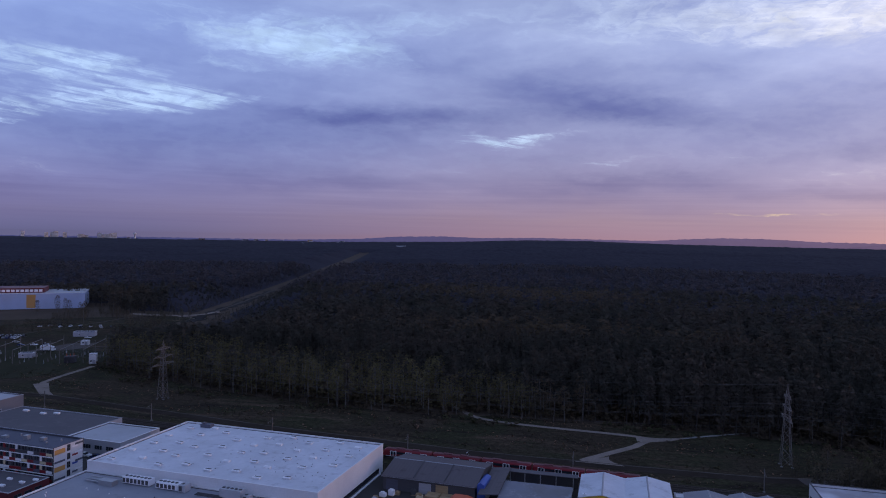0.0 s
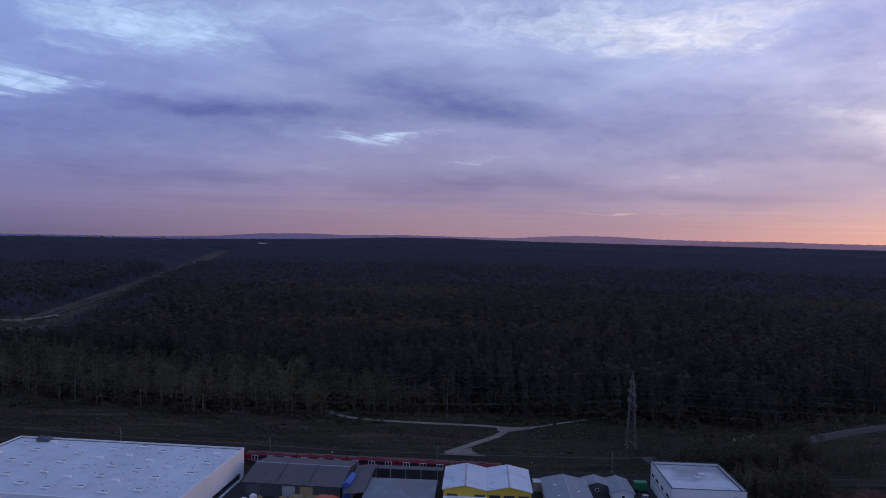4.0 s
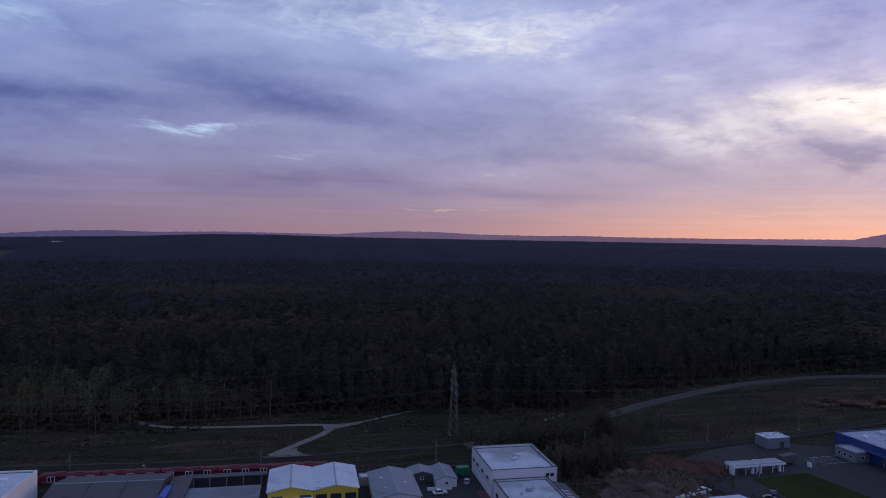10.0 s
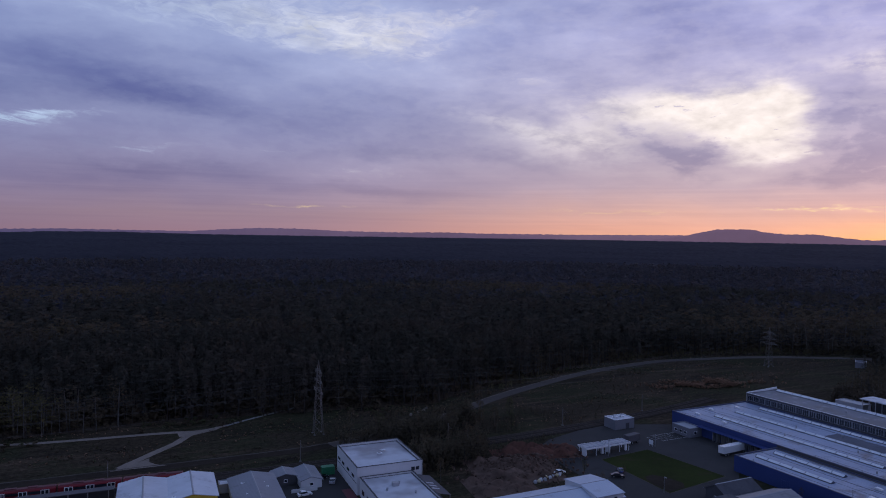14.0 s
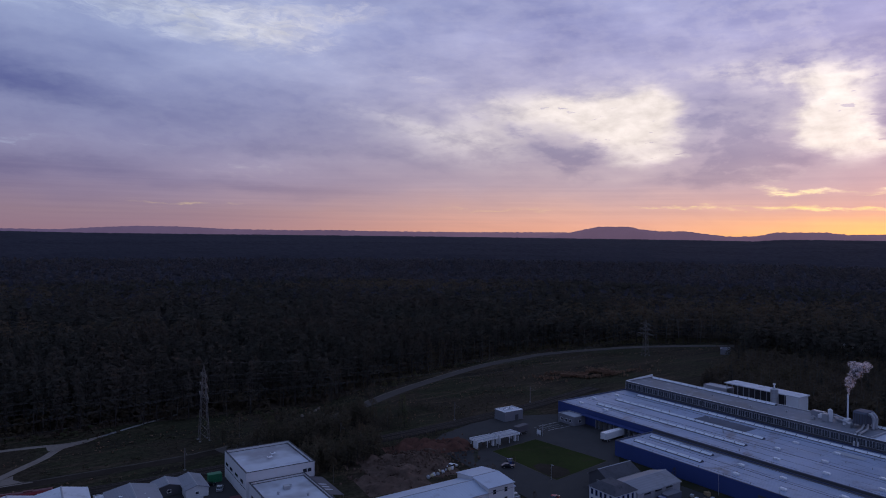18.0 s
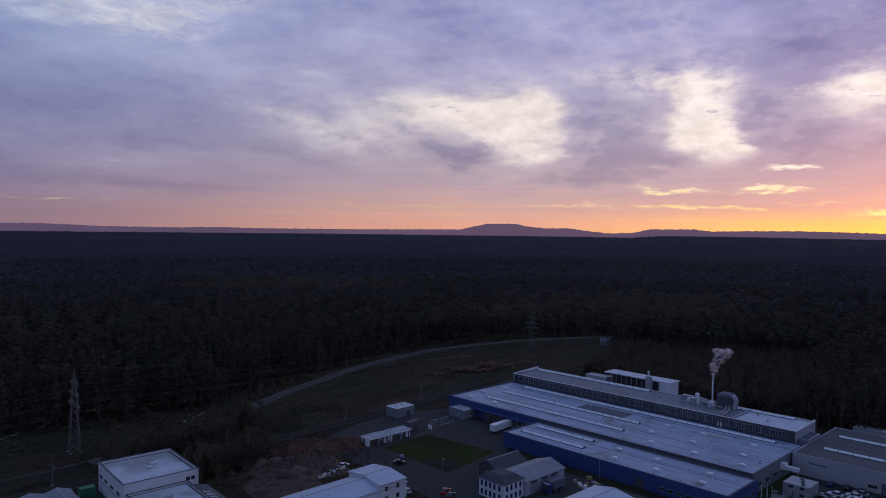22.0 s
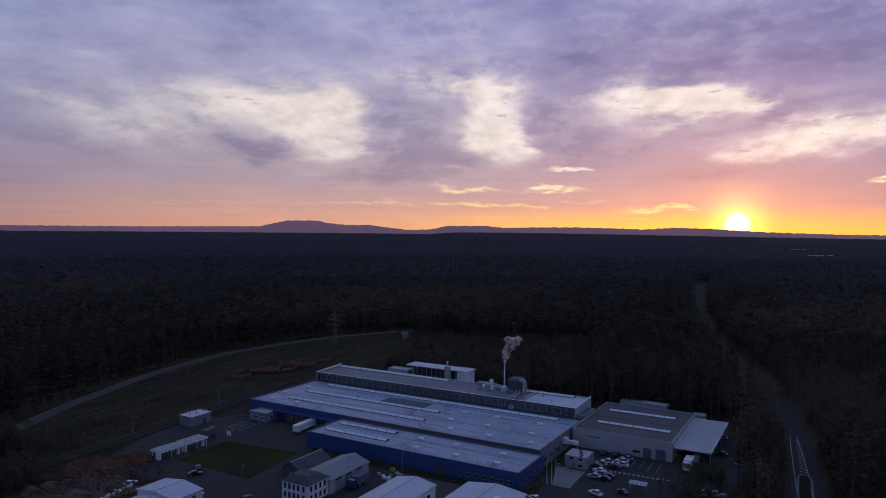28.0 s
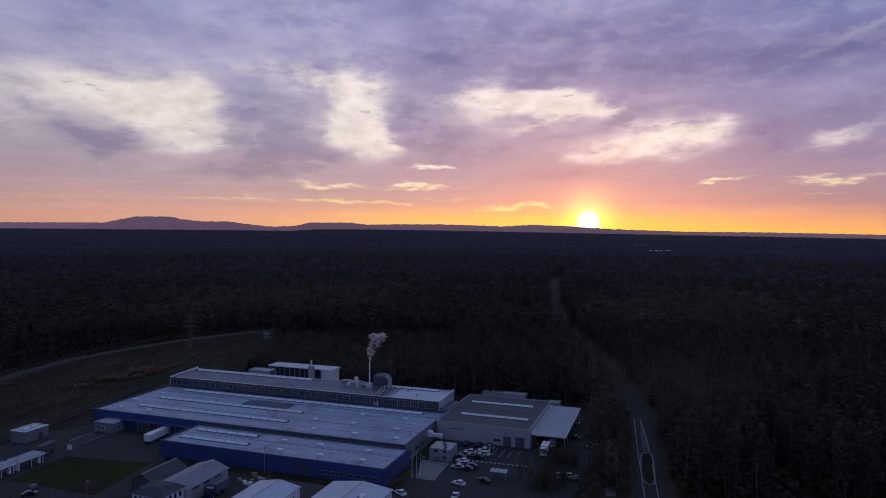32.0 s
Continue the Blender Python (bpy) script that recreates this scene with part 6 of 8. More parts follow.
pav = flat_hall("red_pavilion", L, -205, 151, 29, 14, 3.6, "dark_red", "dark_roof", "single-storey pavilion with red wall panels and a cluttered dark roof", "pavilion", 0.15, "grey_roof")
for x, y in ((22, 4), (25, 8), (19, 9), (27, 11)):
    roof_hatch(pav, x, y, 3.45, 1.4, 0.9, False)
for u in (3, 6.5, 10):
    window(pav, "x1", (29, 14), u, 0.8, 2.6, 1.6, "dark_wall", 1)
dk = flat_hall("dark_roof_hall", L, -254, 197, 52, 27, 5.0, "grey_wall", "dark_roof", "broad low hall with a dark slate-coloured flat roof", "hall", 0.2, "trim")
dk2 = flat_hall("pale_roof_hall", L, -201.8, 196.8, 23.6, 20.2, 5.0, "grey_wall", "grey_roof", "low hall with a pale flat roof beside the railway", "hall", 0.25, "white_trim")
for u in (4, 9, 14, 19):
    window(dk2, "y0", (23.6, 20.2), u, 1.6, 3.4, 1.6, "trim", 2)
for x, y in ((8, 22), (18, 21), (23, 23)):
    roof_hatch(dk, x, y, 4.8, 2.4, 1.2, False)
wl = flat_hall("grey_store", L, -282, 214, 23.2, 15, 8.4, "mid_wall", "grey_roof", "plain grey store building", "store", 0.2)
window(wl, "x1", (23.2, 15), 4, 3, 0.8, 1.6, "white_trim")
# the far warehouse
fwh = flat_hall("far_warehouse", 24.0, 0, 0, 150, 60, 15.5, "sky_wall", "grey_roof", "large pale blue-white warehouse with a yellow panel beyond the trees", "warehouse", 0.3, "white_trim")
fwh.matrix_basis = pose(-507, 645, 0, 0, 0, 23.5)
part("yellow_panel", Kit().box(98, -0.1, 1, 106, -0.01, 14.5), "amber", fwh)
part("roof_hall", Kit().box(60, 15, 15.2, 112, 50, 20), "dark_red", fwh, "rust-red raised roof")
for i in range(12):
    part("roof_window", Kit().box(62 + i * 4.1, 14.9, 16.2, 65 + i * 4.1, 15.0, 18.6), "white_trim", fwh)

# ---- yards and lawns ----
def site_patch(name, turn, outline, z, mat, label, category, drop=0.12):
    c, s = math.cos(radians(turn)), math.sin(radians(turn))
    return patch(name, [(a * c - b * s, a * s + b * c) for a, b in outline], z, mat, label, category, drop)


yard = site_patch("yard", B, [(135, 118), (140, 214), (152, 222), (183, 232), (212, 219.5), (212, 163), (190, 165), (190, 118)], 0.14, "asphalt", "dark asphalt yard in front of the loading bays", "yard")
parking = site_patch("car_park", B, [(183, 30), (186, 78), (214, 84), (241, 84), (241, 47), (286, 47), (288, 26), (236, 22)], 0.10, "asphalt", "asphalt car park with parked cars", "car park")
site_patch("yard", B, [(120, 60), (146, 118), (189.9, 117.9), (189.9, 84.1), (185.8, 78), (179.8, 18), (150, 20)], 0.13, "old_asphalt", "worn asphalt yard between the workshops", "yard")
lawn = site_patch("lawn", B, [(154.6, 160), (155.2, 194.4), (178.6, 196.8), (182.8, 164)], 0.24, "lawn", "mown green lawn beside the yard", "lawn", 0.2)
for p, q in (((154.6, 160), (155.2, 194.4)), ((155.2, 194.4), (178.6, 196.8)), ((178.6, 196.8), (182.8, 164)), ((182.8, 164), (154.6, 160))):
    c, s = math.cos(radians(B)), math.sin(radians(B))
    part("kerb", ribbon([(p[0] * c - p[1] * s, p[0] * s + p[1] * c), (q[0] * c - q[1] * s, q[0] * s + q[1] * c)], 0.07, 0.07, 0.1, 0.27), "old_asphalt", lawn)
site_patch("verge", B, [(185.6, 84.5), (185.2, 118), (184.6, 160), (189.95, 165), (189.95, 84.3)], 0.2, "verge", "rough grass verge along the foot of the factory wall", "verge", 0.12)
site_patch("verge", B, [(203, 79.5), (206, 84), (240.4, 83.9), (240.4, 79.5), (228.5, 79), (217.2, 80.6)], 0.19, "lawn", "overgrown green strip beside the factory end", "verge", 0.12)
site_patch("flower_bed", B, [(188.5, 77), (203, 79), (214, 81.5), (211, 84.2), (192, 82.2)], 0.22, "meadow", "narrow planted bed with flagpoles", "bed", 0.15)
site_patch("pavement", B, [(200, 70), (200, 76), (217, 80.4), (217, 70.5)], 0.2, "concrete", "pale paved apron by the site offices", "pavement", 0.12)
site_patch("bare_ground", B, [(155.2, 161), (155.4, 170), (157.5, 174.5), (161, 175), (164, 171), (165, 165), (162.5, 161.6)], 0.255, "dirt", "worn earth in one corner of the lawn", "bare ground", 0.1)
site_patch("yard", Y, [(-50, 160), (-50, 224), (56.5, 224), (56.5, 160)], 0.12, "asphalt", "asphalt yard round the yellow halls", "yard")
site_patch("yard", L, [(-85, 130), (-85, 226), (-46, 226), (-46, 130)], 0.13, "asphalt", "stained working yard between shed and warehouse", "yard")
site_patch("yard", L, [(-300, 120), (-300, 226), (-164.2, 226), (-164.2, 120)], 0.12, "asphalt", "asphalt yard round the offices", "yard")
site_patch("brick_strip", Y, [(53.4, 150), (53.4, 206), (56.4, 206), (56.6, 150)], 0.17, "dark_red", "strip of red paving beside the white block", "paving", 0.1)
# painted marks
for i in range(19):
    part("crossing_mark", Kit().box(-0.42, -0.42, 0.142, 0.42, 0.42, 0.155), "paint", parking, m=spot(B, 221.2 + 0.075 * i, 72.6 - 1.51 * i))
for i in range(4):
    part("bay_line", Kit().box(-4.6, -0.07, 0.142, 4.6, 0.07, 0.155), "paint", parking, m=spot(B, 233, 59 - 2.9 * i))
for i in range(5):
    part("bay_line", Kit().box(-0.07, -2.4, 0.142, 0.07, 2.4, 0.155), "paint", yard, m=spot(B, 190 + 2.6 * i, 207, more=18))
part("bay_line", Kit().box(-8, -0.1, 0.142, 8, 0.1, 0.155), "paint", yard, m=spot(B, 199, 203))
part("bay_line", Kit().box(-8, -0.1, 0.142, 8, 0.1, 0.155), "paint", yard, m=spot(B, 200, 210))


# ---- vehicles ----
WHEEL = {}


def wheel(parent, x, y, r=0.32, w=0.22):
    if (r, w) not in WHEEL:
        WHEEL[(r, w)] = (Kit().rod((0, -w / 2, 0), (0, w / 2, 0), r, r, 12).mesh("tyre", MAT["black"]), Kit().rod((0, -w / 2 - 0.01, 0), (0, w / 2 + 0.01, 0), r * 0.6, r * 0.6, 8).mesh("rim", MAT["silver"]))
    a, b = WHEEL[(r, w)]
    ob = part("wheel", a, None, parent, m=pose(x, y, r))
    part("rim", b, None, ob)


def car(paint, label, van=False):
    """A car of common size, nose along +x, standing on z = 0."""
    ob = thing("car", pose(0, 0, 0), label, "car", "parked cars")
    L_, W_ = (5.2, 1.95) if van else (4.4, 1.78)
    if van:
        side = [(-2.6, 0.35), (2.6, 0.35), (2.6, 0.95), (2.1, 1.15), (1.55, 2.05), (1.3, 2.15), (-2.5, 2.15), (-2.6, 2.0)]
    else:
        side = [(-2.2, 0.3), (2.2, 0.3), (2.2, 0.68), (1.95, 0.8), (0.95, 0.93), (-1.75, 0.95), (-2.15, 0.9)]
    part("body", Kit().prism(side, -W_ / 2, W_ / 2, "y"), paint, ob)
    if van:
        part("windscreen", Kit().prism([(2.08, 1.2), (1.58, 2.0), (1.62, 2.02), (2.13, 1.2)], -0.85, 0.85, "y"), "glass", ob)
        part("side_window", Kit().box(0.7, -W_ / 2 - 0.01, 1.25, 1.5, W_ / 2 + 0.01, 1.85), "glass", ob)
    else:
        top = [(-1.75, 0.94), (0.95, 0.92), (0.3, 1.40), (-0.1, 1.45), (-1.1, 1.43)]
        part("cabin_glass", Kit().prism(top, -W_ / 2 + 0.1, W_ / 2 - 0.1, "y"), "glass", ob)
        part("roof", Kit().prism([(0.25, 1.41), (-0.1, 1.46), (-1.1, 1.44), (-1.15, 1.50), (-0.1, 1.53), (0.3, 1.46)], -W_ / 2 + 0.14, W_ / 2 - 0.14, "y"), paint, ob)
    for y in (-W_ / 2 + 0.32, W_ / 2 - 0.32):
        part("headlight", Kit().box(L_ / 2 - 0.06, y - 0.16, 0.58, L_ / 2 + 0.015, y + 0.16, 0.72), "skylight", ob)
        part("tail_light", Kit().box(-L_ / 2 - 0.015, y - 0.14, 0.62, -L_ / 2 + 0.06, y + 0.14, 0.8), "red", ob)
    for x in (-L_ * 0.3, L_ * 0.31):
        for y in (-W_ / 2 + 0.1, W_ / 2 - 0.1):
            wheel(ob, x, y)
    return ob


CARS = {"white": car("car_white", "white hatchback parked on the asphalt"), "silver": car("silver", "silver saloon parked on the asphalt"), "black": car("car_black", "black car parked on the asphalt"),
        "blue": car("car_blue", "dark blue car parked on the asphalt"), "red": car("car_red", "red car parked on the asphalt"), "van": car("car_white", "white panel van parked on the asphalt", True)}
USED = set()


def park(kind, turn, a, b, heading=0.0, z=0.14):
    m = spot(turn, a, b, z, heading)
    if kind in USED:
        return copy_thing(CARS[kind], m)
    USED.add(kind)
    CARS[kind].matrix_basis = m
    return CARS[kind]


for kind, a, b, head in (
        ("silver", 226.0, 68.0, 84), ("black", 222.5, 68.6, 92), ("white", 219.0, 66.4, 80), ("blue", 215.5, 62.6, 95), ("white", 229.0, 66.8, 88), ("silver", 235.5, 61.8, 86), ("white", 232.0, 62.6, 90),
        ("white", 228.6, 61.6, 82), ("black", 224.8, 62.8, 90), ("silver", 216.4, 65.3, 88), ("black", 212.6, 63.0, 88), ("silver", 213.0, 66.4, 90), ("black", 237.6, 66.0, 4), ("black", 237.8, 62.0, 2), ("blue", 237.4, 70.6, 2),
        ("black", 204.4, 54.9, 60), ("white", 199.5, 61.7, 70), ("white", 186.3, 75.9, 60), ("white", 189.9, 59.7, 5), ("white", 278.7, 37.0, 80), ("black", 257.7, 34.2, 86), ("silver", 249.4, 26.4, 84),
        ("white", 252.4, 24.2, 80), ("black", 260.7, 26.0, 86), ("silver", 217.5, 30.5, 20), ("white", 216.8, 33.6, 15), ("blue", 216.2, 27.8, 12)):
    park(kind, B, a, b, head)
for kind, a, b, head in (("black", 149.0, 178.0, -35), ("white", 133.0, 188.2, 15), ("blue", 153.0, 181.5, 60), ("red", 142.8, 148.6, 20), ("black", 141.8, 145.2, 24), ("silver", 133.9, 156.8, 80)):
    park(kind, B, a, b, head)
for kind, a, b, head in (("white", 41.9, 205.4, 8), ("silver", 52.4, 213.2, 70), ("black", 50.0, 217.8, 20)):
    park(kind, Y, a, b, head, 0.12)
for kind, a, b, head in (("white", -190, 193, 5), ("blue", -184, 192.5, 4), ("silver", -178, 192, 3), ("white", -226, 226.4, 5), ("silver", -219, 226.6, 4), ("black", -170, 184, 75)):
    park(kind, L, a, b, head, 0.12)
park("van", B, 246.0, 40.8, 178)
park("van", B, 151.0, 97.0, 0)
for kind, x, y, head in (("white", -281, 470, 10), ("silver", -274, 472, 12), ("blue", -289, 468, 8), ("white", -262, 505, 5), ("silver", -300, 480, 20)):
    park(kind, 0, x, y, head, 0.05)
for i in range(22):
    park(("white", "black", "silver", "blue", "silver")[i % 5], 0, -342 + (i % 11) * 3.1, 498 + (i // 11) * 9 + (i % 2) * 0.5, 100, 0.05)
for i in range(11):
    park(("white", "silver", "black", "white")[i % 4], 0, -330 + i * 5.6, 560 + (i % 3) * 5, 90 + i * 2, 0.05)


def lorry(m, label, box_mat, long=13.6, cab=True, paint="car_white"):
    ob = thing("lorry", m, label, "lorry")
    part("box", Kit().box(-long / 2, -1.25, 1.05, long / 2, 1.25, 3.5).box(-long / 2 - 0.04, -1.27, 3.45, long / 2 + 0.04, 1.27, 3.55), box_mat, ob)
    part("chassis", Kit().box(-long / 2, -0.5, 0.8, long / 2, 0.5, 1.15), "dark_wall", ob)
    for y in (-1.0, 1.0):
        for x in (-long / 2 + 1.2, -long / 2 + 2.5, long / 2 - 1.4):
            wheel(ob, x, y, 0.5, 0.35)
    if cab:
        part("cab", Kit().prism([(long / 2 + 0.2, 0.6), (long / 2 + 2.2, 0.6), (long / 2 + 2.25, 1.6), (long / 2 + 1.9, 3.1), (long / 2 + 0.2, 3.2)], -1.2, 1.2, "y"), paint, ob)
        part("windscreen", Kit().prism([(long / 2 + 2.24, 1.75), (long / 2 + 1.93, 3.0), (long / 2 + 1.98, 3.0), (long / 2 + 2.3, 1.75)], -1.05, 1.05, "y"), "glass", ob)
        for y in (-1.0, 1.0):
            wheel(ob, long / 2 + 1.3, y, 0.5, 0.35)
    return ob


lorry(spot(B, 205.0, 180.6, 0.14, 4), "long white box trailer backed up to the loading bay", "car_white", 13.6, False)
lorry(spot(B, 169.6, 127.2, 0.13, 180), "dark box lorry with a white roof in front of the shed", "slate_roof", 6.5, True, "car_blue")
lorry(spot(B, 238.0, 41.6, 0.14, 180), "white delivery lorry under the canopy", "car_white", 5.6)
lorry(spot(B, 178.4, 205.4, 0.14, 12), "dark grey tarpaulin trailer parked beside the carports", "dark_roof", 6.8, False)
lorry(pose(-260, 448, 0.2, 0, 0, 12), "white lorry parked behind the substation", "car_white", 6.5)
chipper = thing("bin_shelter", spot(B, 207.6, 48.6, 0.14), "low pale-roofed bicycle shelter in the car park", "shelter")
part("roof", Kit().prism([(0, 2.3), (2.6, 2.6), (2.6, 2.7), (0, 2.4)], 0, 5.4, "y"), "grey_roof", chipper)
for q in ((0.2, 0.2), (2.2, 0.2), (0.2, 5.0), (2.2, 5.0)):
    part("post", Kit().box(q[0], q[1], 0, q[0] + 0.12, q[1] + 0.12, 2.4), "steel", chipper)
for a in (2, 3.4):
    part("roof_bar", Kit().box(0.02, a, 2.36, 2.6, a + 0.12, 2.76), "white_trim", chipper)

# ---- train ----
train = thing("train", pose(-19.0, 245.9, 0.44, 0, 0, -16.4) @ Matrix.Diagonal((1, 1, 0.82, 1)), "red regional train with pale door surrounds passing on the line", "train")
CL = 17.7
shell = Kit().prism([(-1.4, 0.9), (1.4, 0.9), (1.45, 2.0), (1.4, 3.2), (1.0, 3.75), (-1.0, 3.75), (-1.4, 3.2), (-1.45, 2.0)], 0.25, CL - 0.25, "x").mesh("carriage", MAT["red"])
roofm = Kit().prism([(-1.02, 3.76), (1.02, 3.76), (0.7, 3.95), (-0.7, 3.95)], 0.6, CL - 0.6, "x").mesh("carriage_roof", MAT["dark_red"])
stripe = Kit().box(0.25, -1.47, 0.75, CL - 0.25, -1.41, 0.95).mesh("stripe", MAT["grey_roof"])
door = Kit().box(-1.15, -1.52, 0.95, -0.95, -1.38, 3.1).box(0.95, -1.52, 0.95, 1.15, -1.38, 3.1).box(-0.95, -1.52, 2.95, 0.95, -1.38, 3.1).box(-0.1, -1.52, 0.95, 0.1, -1.38, 2.95).mesh("door", MAT["white_trim"])
leaf = Kit().box(-0.9, -1.49, 1.6, -0.12, -1.4, 2.9).box(0.12, -1.49, 1.6, 0.9, -1.4, 2.9).mesh("door_glass", MAT["glass"])
wband = Kit().box(0, -1.475, 1.9, 3.2, -1.42, 2.85).mesh("window_band", MAT["glass"])
for i in range(5):
    c = part("carriage", shell, None, train, m=pose(i * CL, 0, 0))
    part("carriage_roof", roofm, None, c)
    part("stripe", stripe, None, c)
    for x in (3.1, 8.85, 14.6):
        d = part("door", door, None, c, m=pose(x, 0, 0))
    for x in (3.1, 8.85, 14.6):
        part("door_glass", leaf, None, c, m=pose(x, 0, 0))
    for x in (4.4, 10.15):
        part("window_band", wband, None, c, m=pose(x, 0, 0))
    for x in (2, CL - 5):
        part("bogie", Kit().box(x, -1.1, 0, x + 3, 1.1, 0.9), "dark_wall", c)
    for x, e in ((4, 7), (10, 12.5)):
        part("roof_gear", Kit().box(x, -0.6, 3.95, e, 0.6, 4.2), "dark_red", c)
part("nose", Kit().add([(0.25, -1.4, 0.9), (0.25, 1.4, 0.9), (0.25, 1.4, 3.2), (0.25, -1.4, 3.2), (-1.6, -1.1, 0.9), (-1.6, 1.1, 0.9), (-1.2, 1.1, 2.4), (-1.2, -1.1, 2.4), (0.25, -0.9, 3.75), (0.25, 0.9, 3.75), (-0.5, 0.9, 3.3), (-0.5, -0.9, 3.3)],
                       [(4, 5, 6, 7), (0, 4, 7, 3), (1, 2, 6, 5), (7, 6, 10, 11), (8, 11, 10, 9), (3, 7, 11, 8), (2, 9, 10, 6), (0, 1, 5, 4)]), "red", train)
part("pantograph", Kit().rod((30, 0, 3.95), (30.8, 0, 4.8), 0.05, 0.05, 4).rod((30.8, 0, 4.8), (30.0, 0, 5.4), 0.05, 0.05, 4).box(29.9, -0.9, 5.4, 30.2, 0.9, 5.46), "steel", train)

# ---- masts, pylons and wires ----
cat = thing("catenary_mast", pose(0, 0, 0), "slim steel railway mast with a bracket arm", "mast", "railway masts")
part("post", Kit().box(-0.12, -0.12, 0, 0.12, 0.12, 7.6), "pylon", cat)
part("arm", Kit().rod((0, 0, 6.8), (0, -3.2, 6.2), 0.05, 0.05, 5).rod((0, 0, 5.6), (0, -3.2, 6.2), 0.04, 0.04, 5), "pylon", cat)
part("footing", Kit().box(-0.35, -0.35, 0, 0.35, 0.35, 0.4), "concrete", cat)
cat.matrix_basis = pose(-11.5, 249.5, 0, 0, 0, -17)
for x, y, a in ((-66, 268, -20), (-122, 287.5, -18), (-178, 306, -18), (46, 232.5, -15), (104.5, 217.5, -14), (160, 205, -12), (214, 196, -9), (262, 191.5, -4)):
    copy_thing(cat, pose(x, y, 0, 0, 0, a))


def pylon(m, H, arms, label, base=1.7):
    """A lattice tower: four legs, braces level by level, and cross-arms along local y."""
    ob = thing("power_pylon", m, label, "pylon", "power pylons")
    half = lambda z: base * (1 - z / H) ** 1.0 * 0.9 + 0.28 if z < H * 0.98 else 0.15
    r = 0.10
    for sx in (-1, 1):
        for sy in (-1, 1):
            k = Kit()
            zs = [0, H * 0.3, H * 0.6, H * 0.88]
            for z0, z1 in zip(zs, zs[1:]):
                k.rod((sx * half(z0), sy * half(z0), z0), (sx * half(z1), sy * half(z1), z1), r, r, 4)
            k.rod((sx * half(zs[-1]), sy * half(zs[-1]), zs[-1]), (0, 0, H), r, 0.05, 4)
            part("leg", k, "pylon", ob)
    levels = [H * (1 - (1 - i / 9) ** 1.15) * 0.9 for i in range(10)]
    for face in range(4):
        t = Matrix.Rotation(radians(90 * face), 3, "Z")
        for z0, z1 in zip(levels, levels[1:]):
            h0, h1 = half(z0), half(z1)
            for a, b in (((-h0, -h0, z0), (h1, -h1, z1)), ((h0, -h0, z0), (-h1, -h1, z1))):
                part("brace", Kit().rod(t @ Vector(a), t @ Vector(b), 0.06, 0.06, 3, False), "pylon", ob)
    for z, w in arms:
        for s in (-1, 1):
            k = Kit()
            h = half(z)
            for sx in (-1, 1):
                k.rod((sx * h, s * h, z + 0.9), (0, s * w, z), 0.09, 0.09, 4).rod((sx * h, s * h, z - 0.3), (0, s * w, z), 0.10, 0.10, 4)
                for t in (0.33, 0.66):
                    y = s * (h + (w - h) * t)
                    k.rod((sx * h * (1 - t), y, z - 0.3 + 0.3 * t), (sx * h * (1 - t), y, z + 0.9 - 0.9 * t), 0.04, 0.04, 3)
            arm = part("cross_arm", k, "pylon", ob)
            part("insulator", Kit().rod((0, s * w, z), (0, s * w, z - 1.3), 0.10, 0.10, 6), "pylon", arm)
    for sx in (-1, 1):
        for sy in (-1, 1):
            part("footing", Kit().box(sx * half(0) - 0.4, sy * half(0) - 0.4, -0.2, sx * half(0) + 0.4, sy * half(0) + 0.4, 0.3), "concrete", ob)
    return ob


ARMS = [(17.0, 7.6), (20.8, 6.4), (24.6, 5.0)]
line_up = [((-133, 326), 28.5, 72), ((124.9, 244.2), 29.5, 76), ((419, 213), 24.5, 68)]
tips = []
for (x, y), H, a in line_up:
    m = pose(x, y, 0, 0, 0, a - 90)
    arms = [(z * H / 29, w) for z, w in ARMS]
    pylon(m, H, arms, "grey lattice power pylon at the edge of the woods")
    tips.append([m @ Vector((0, s * w, z - 1.3)) for z, w in arms for s in (-1, 1)] + [m @ Vector((0, 0, H))])


def hang(a, b, sag, n=14):
    k = Kit()
    p = [a.lerp(b, i / n) - Vector((0, 0, sag * 4 * (i / n) * (1 - i / n))) for i in range(n + 1)]
    d = (b - a).normalized()
    side = Vector((-d.y, d.x, 0)) * 0.03
    for q in p:
        k.v += [tuple(q + side), tuple(q - side), tuple(q + Vector((0, 0, 0.05)))]
    for i in range(n):
        for j in range(3):
            k.f.append((3 * i + j, 3 * i + (j + 1) % 3, 3 * i + 3 + (j + 1) % 3, 3 * i + 3 + j))
    return k


gantry = [Vector((-230 + 3 * i, 400 + 1.2 * i, 11)) for i in range(7)]
beyond = [v + Vector((250, -95, 4)) for v in tips[2]]
for i, (a, b) in enumerate(((gantry, tips[0]), (tips[0], tips[1]), (tips[1], tips[2]), (tips[2], beyond))):
    ln = thing("power_line", pose(0, 0, 0), "set of thin overhead power wires between pylons", "wires", "power lines")
    for u, v in zip(a, b):
        part("wire", hang(u, v, 1.5 if i == 0 else 6.0), "wire", ln)
for (x, y), H, a in (((481, -83), 20, 10), ((715, -33), 22, 12), ((451, -174), 19, 20)):
    pylon(pose(x, y, 6, 0, 0, a), H, [(z * H / 29, w) for z, w in ARMS], "far lattice pylon standing among the trees", 1.5)

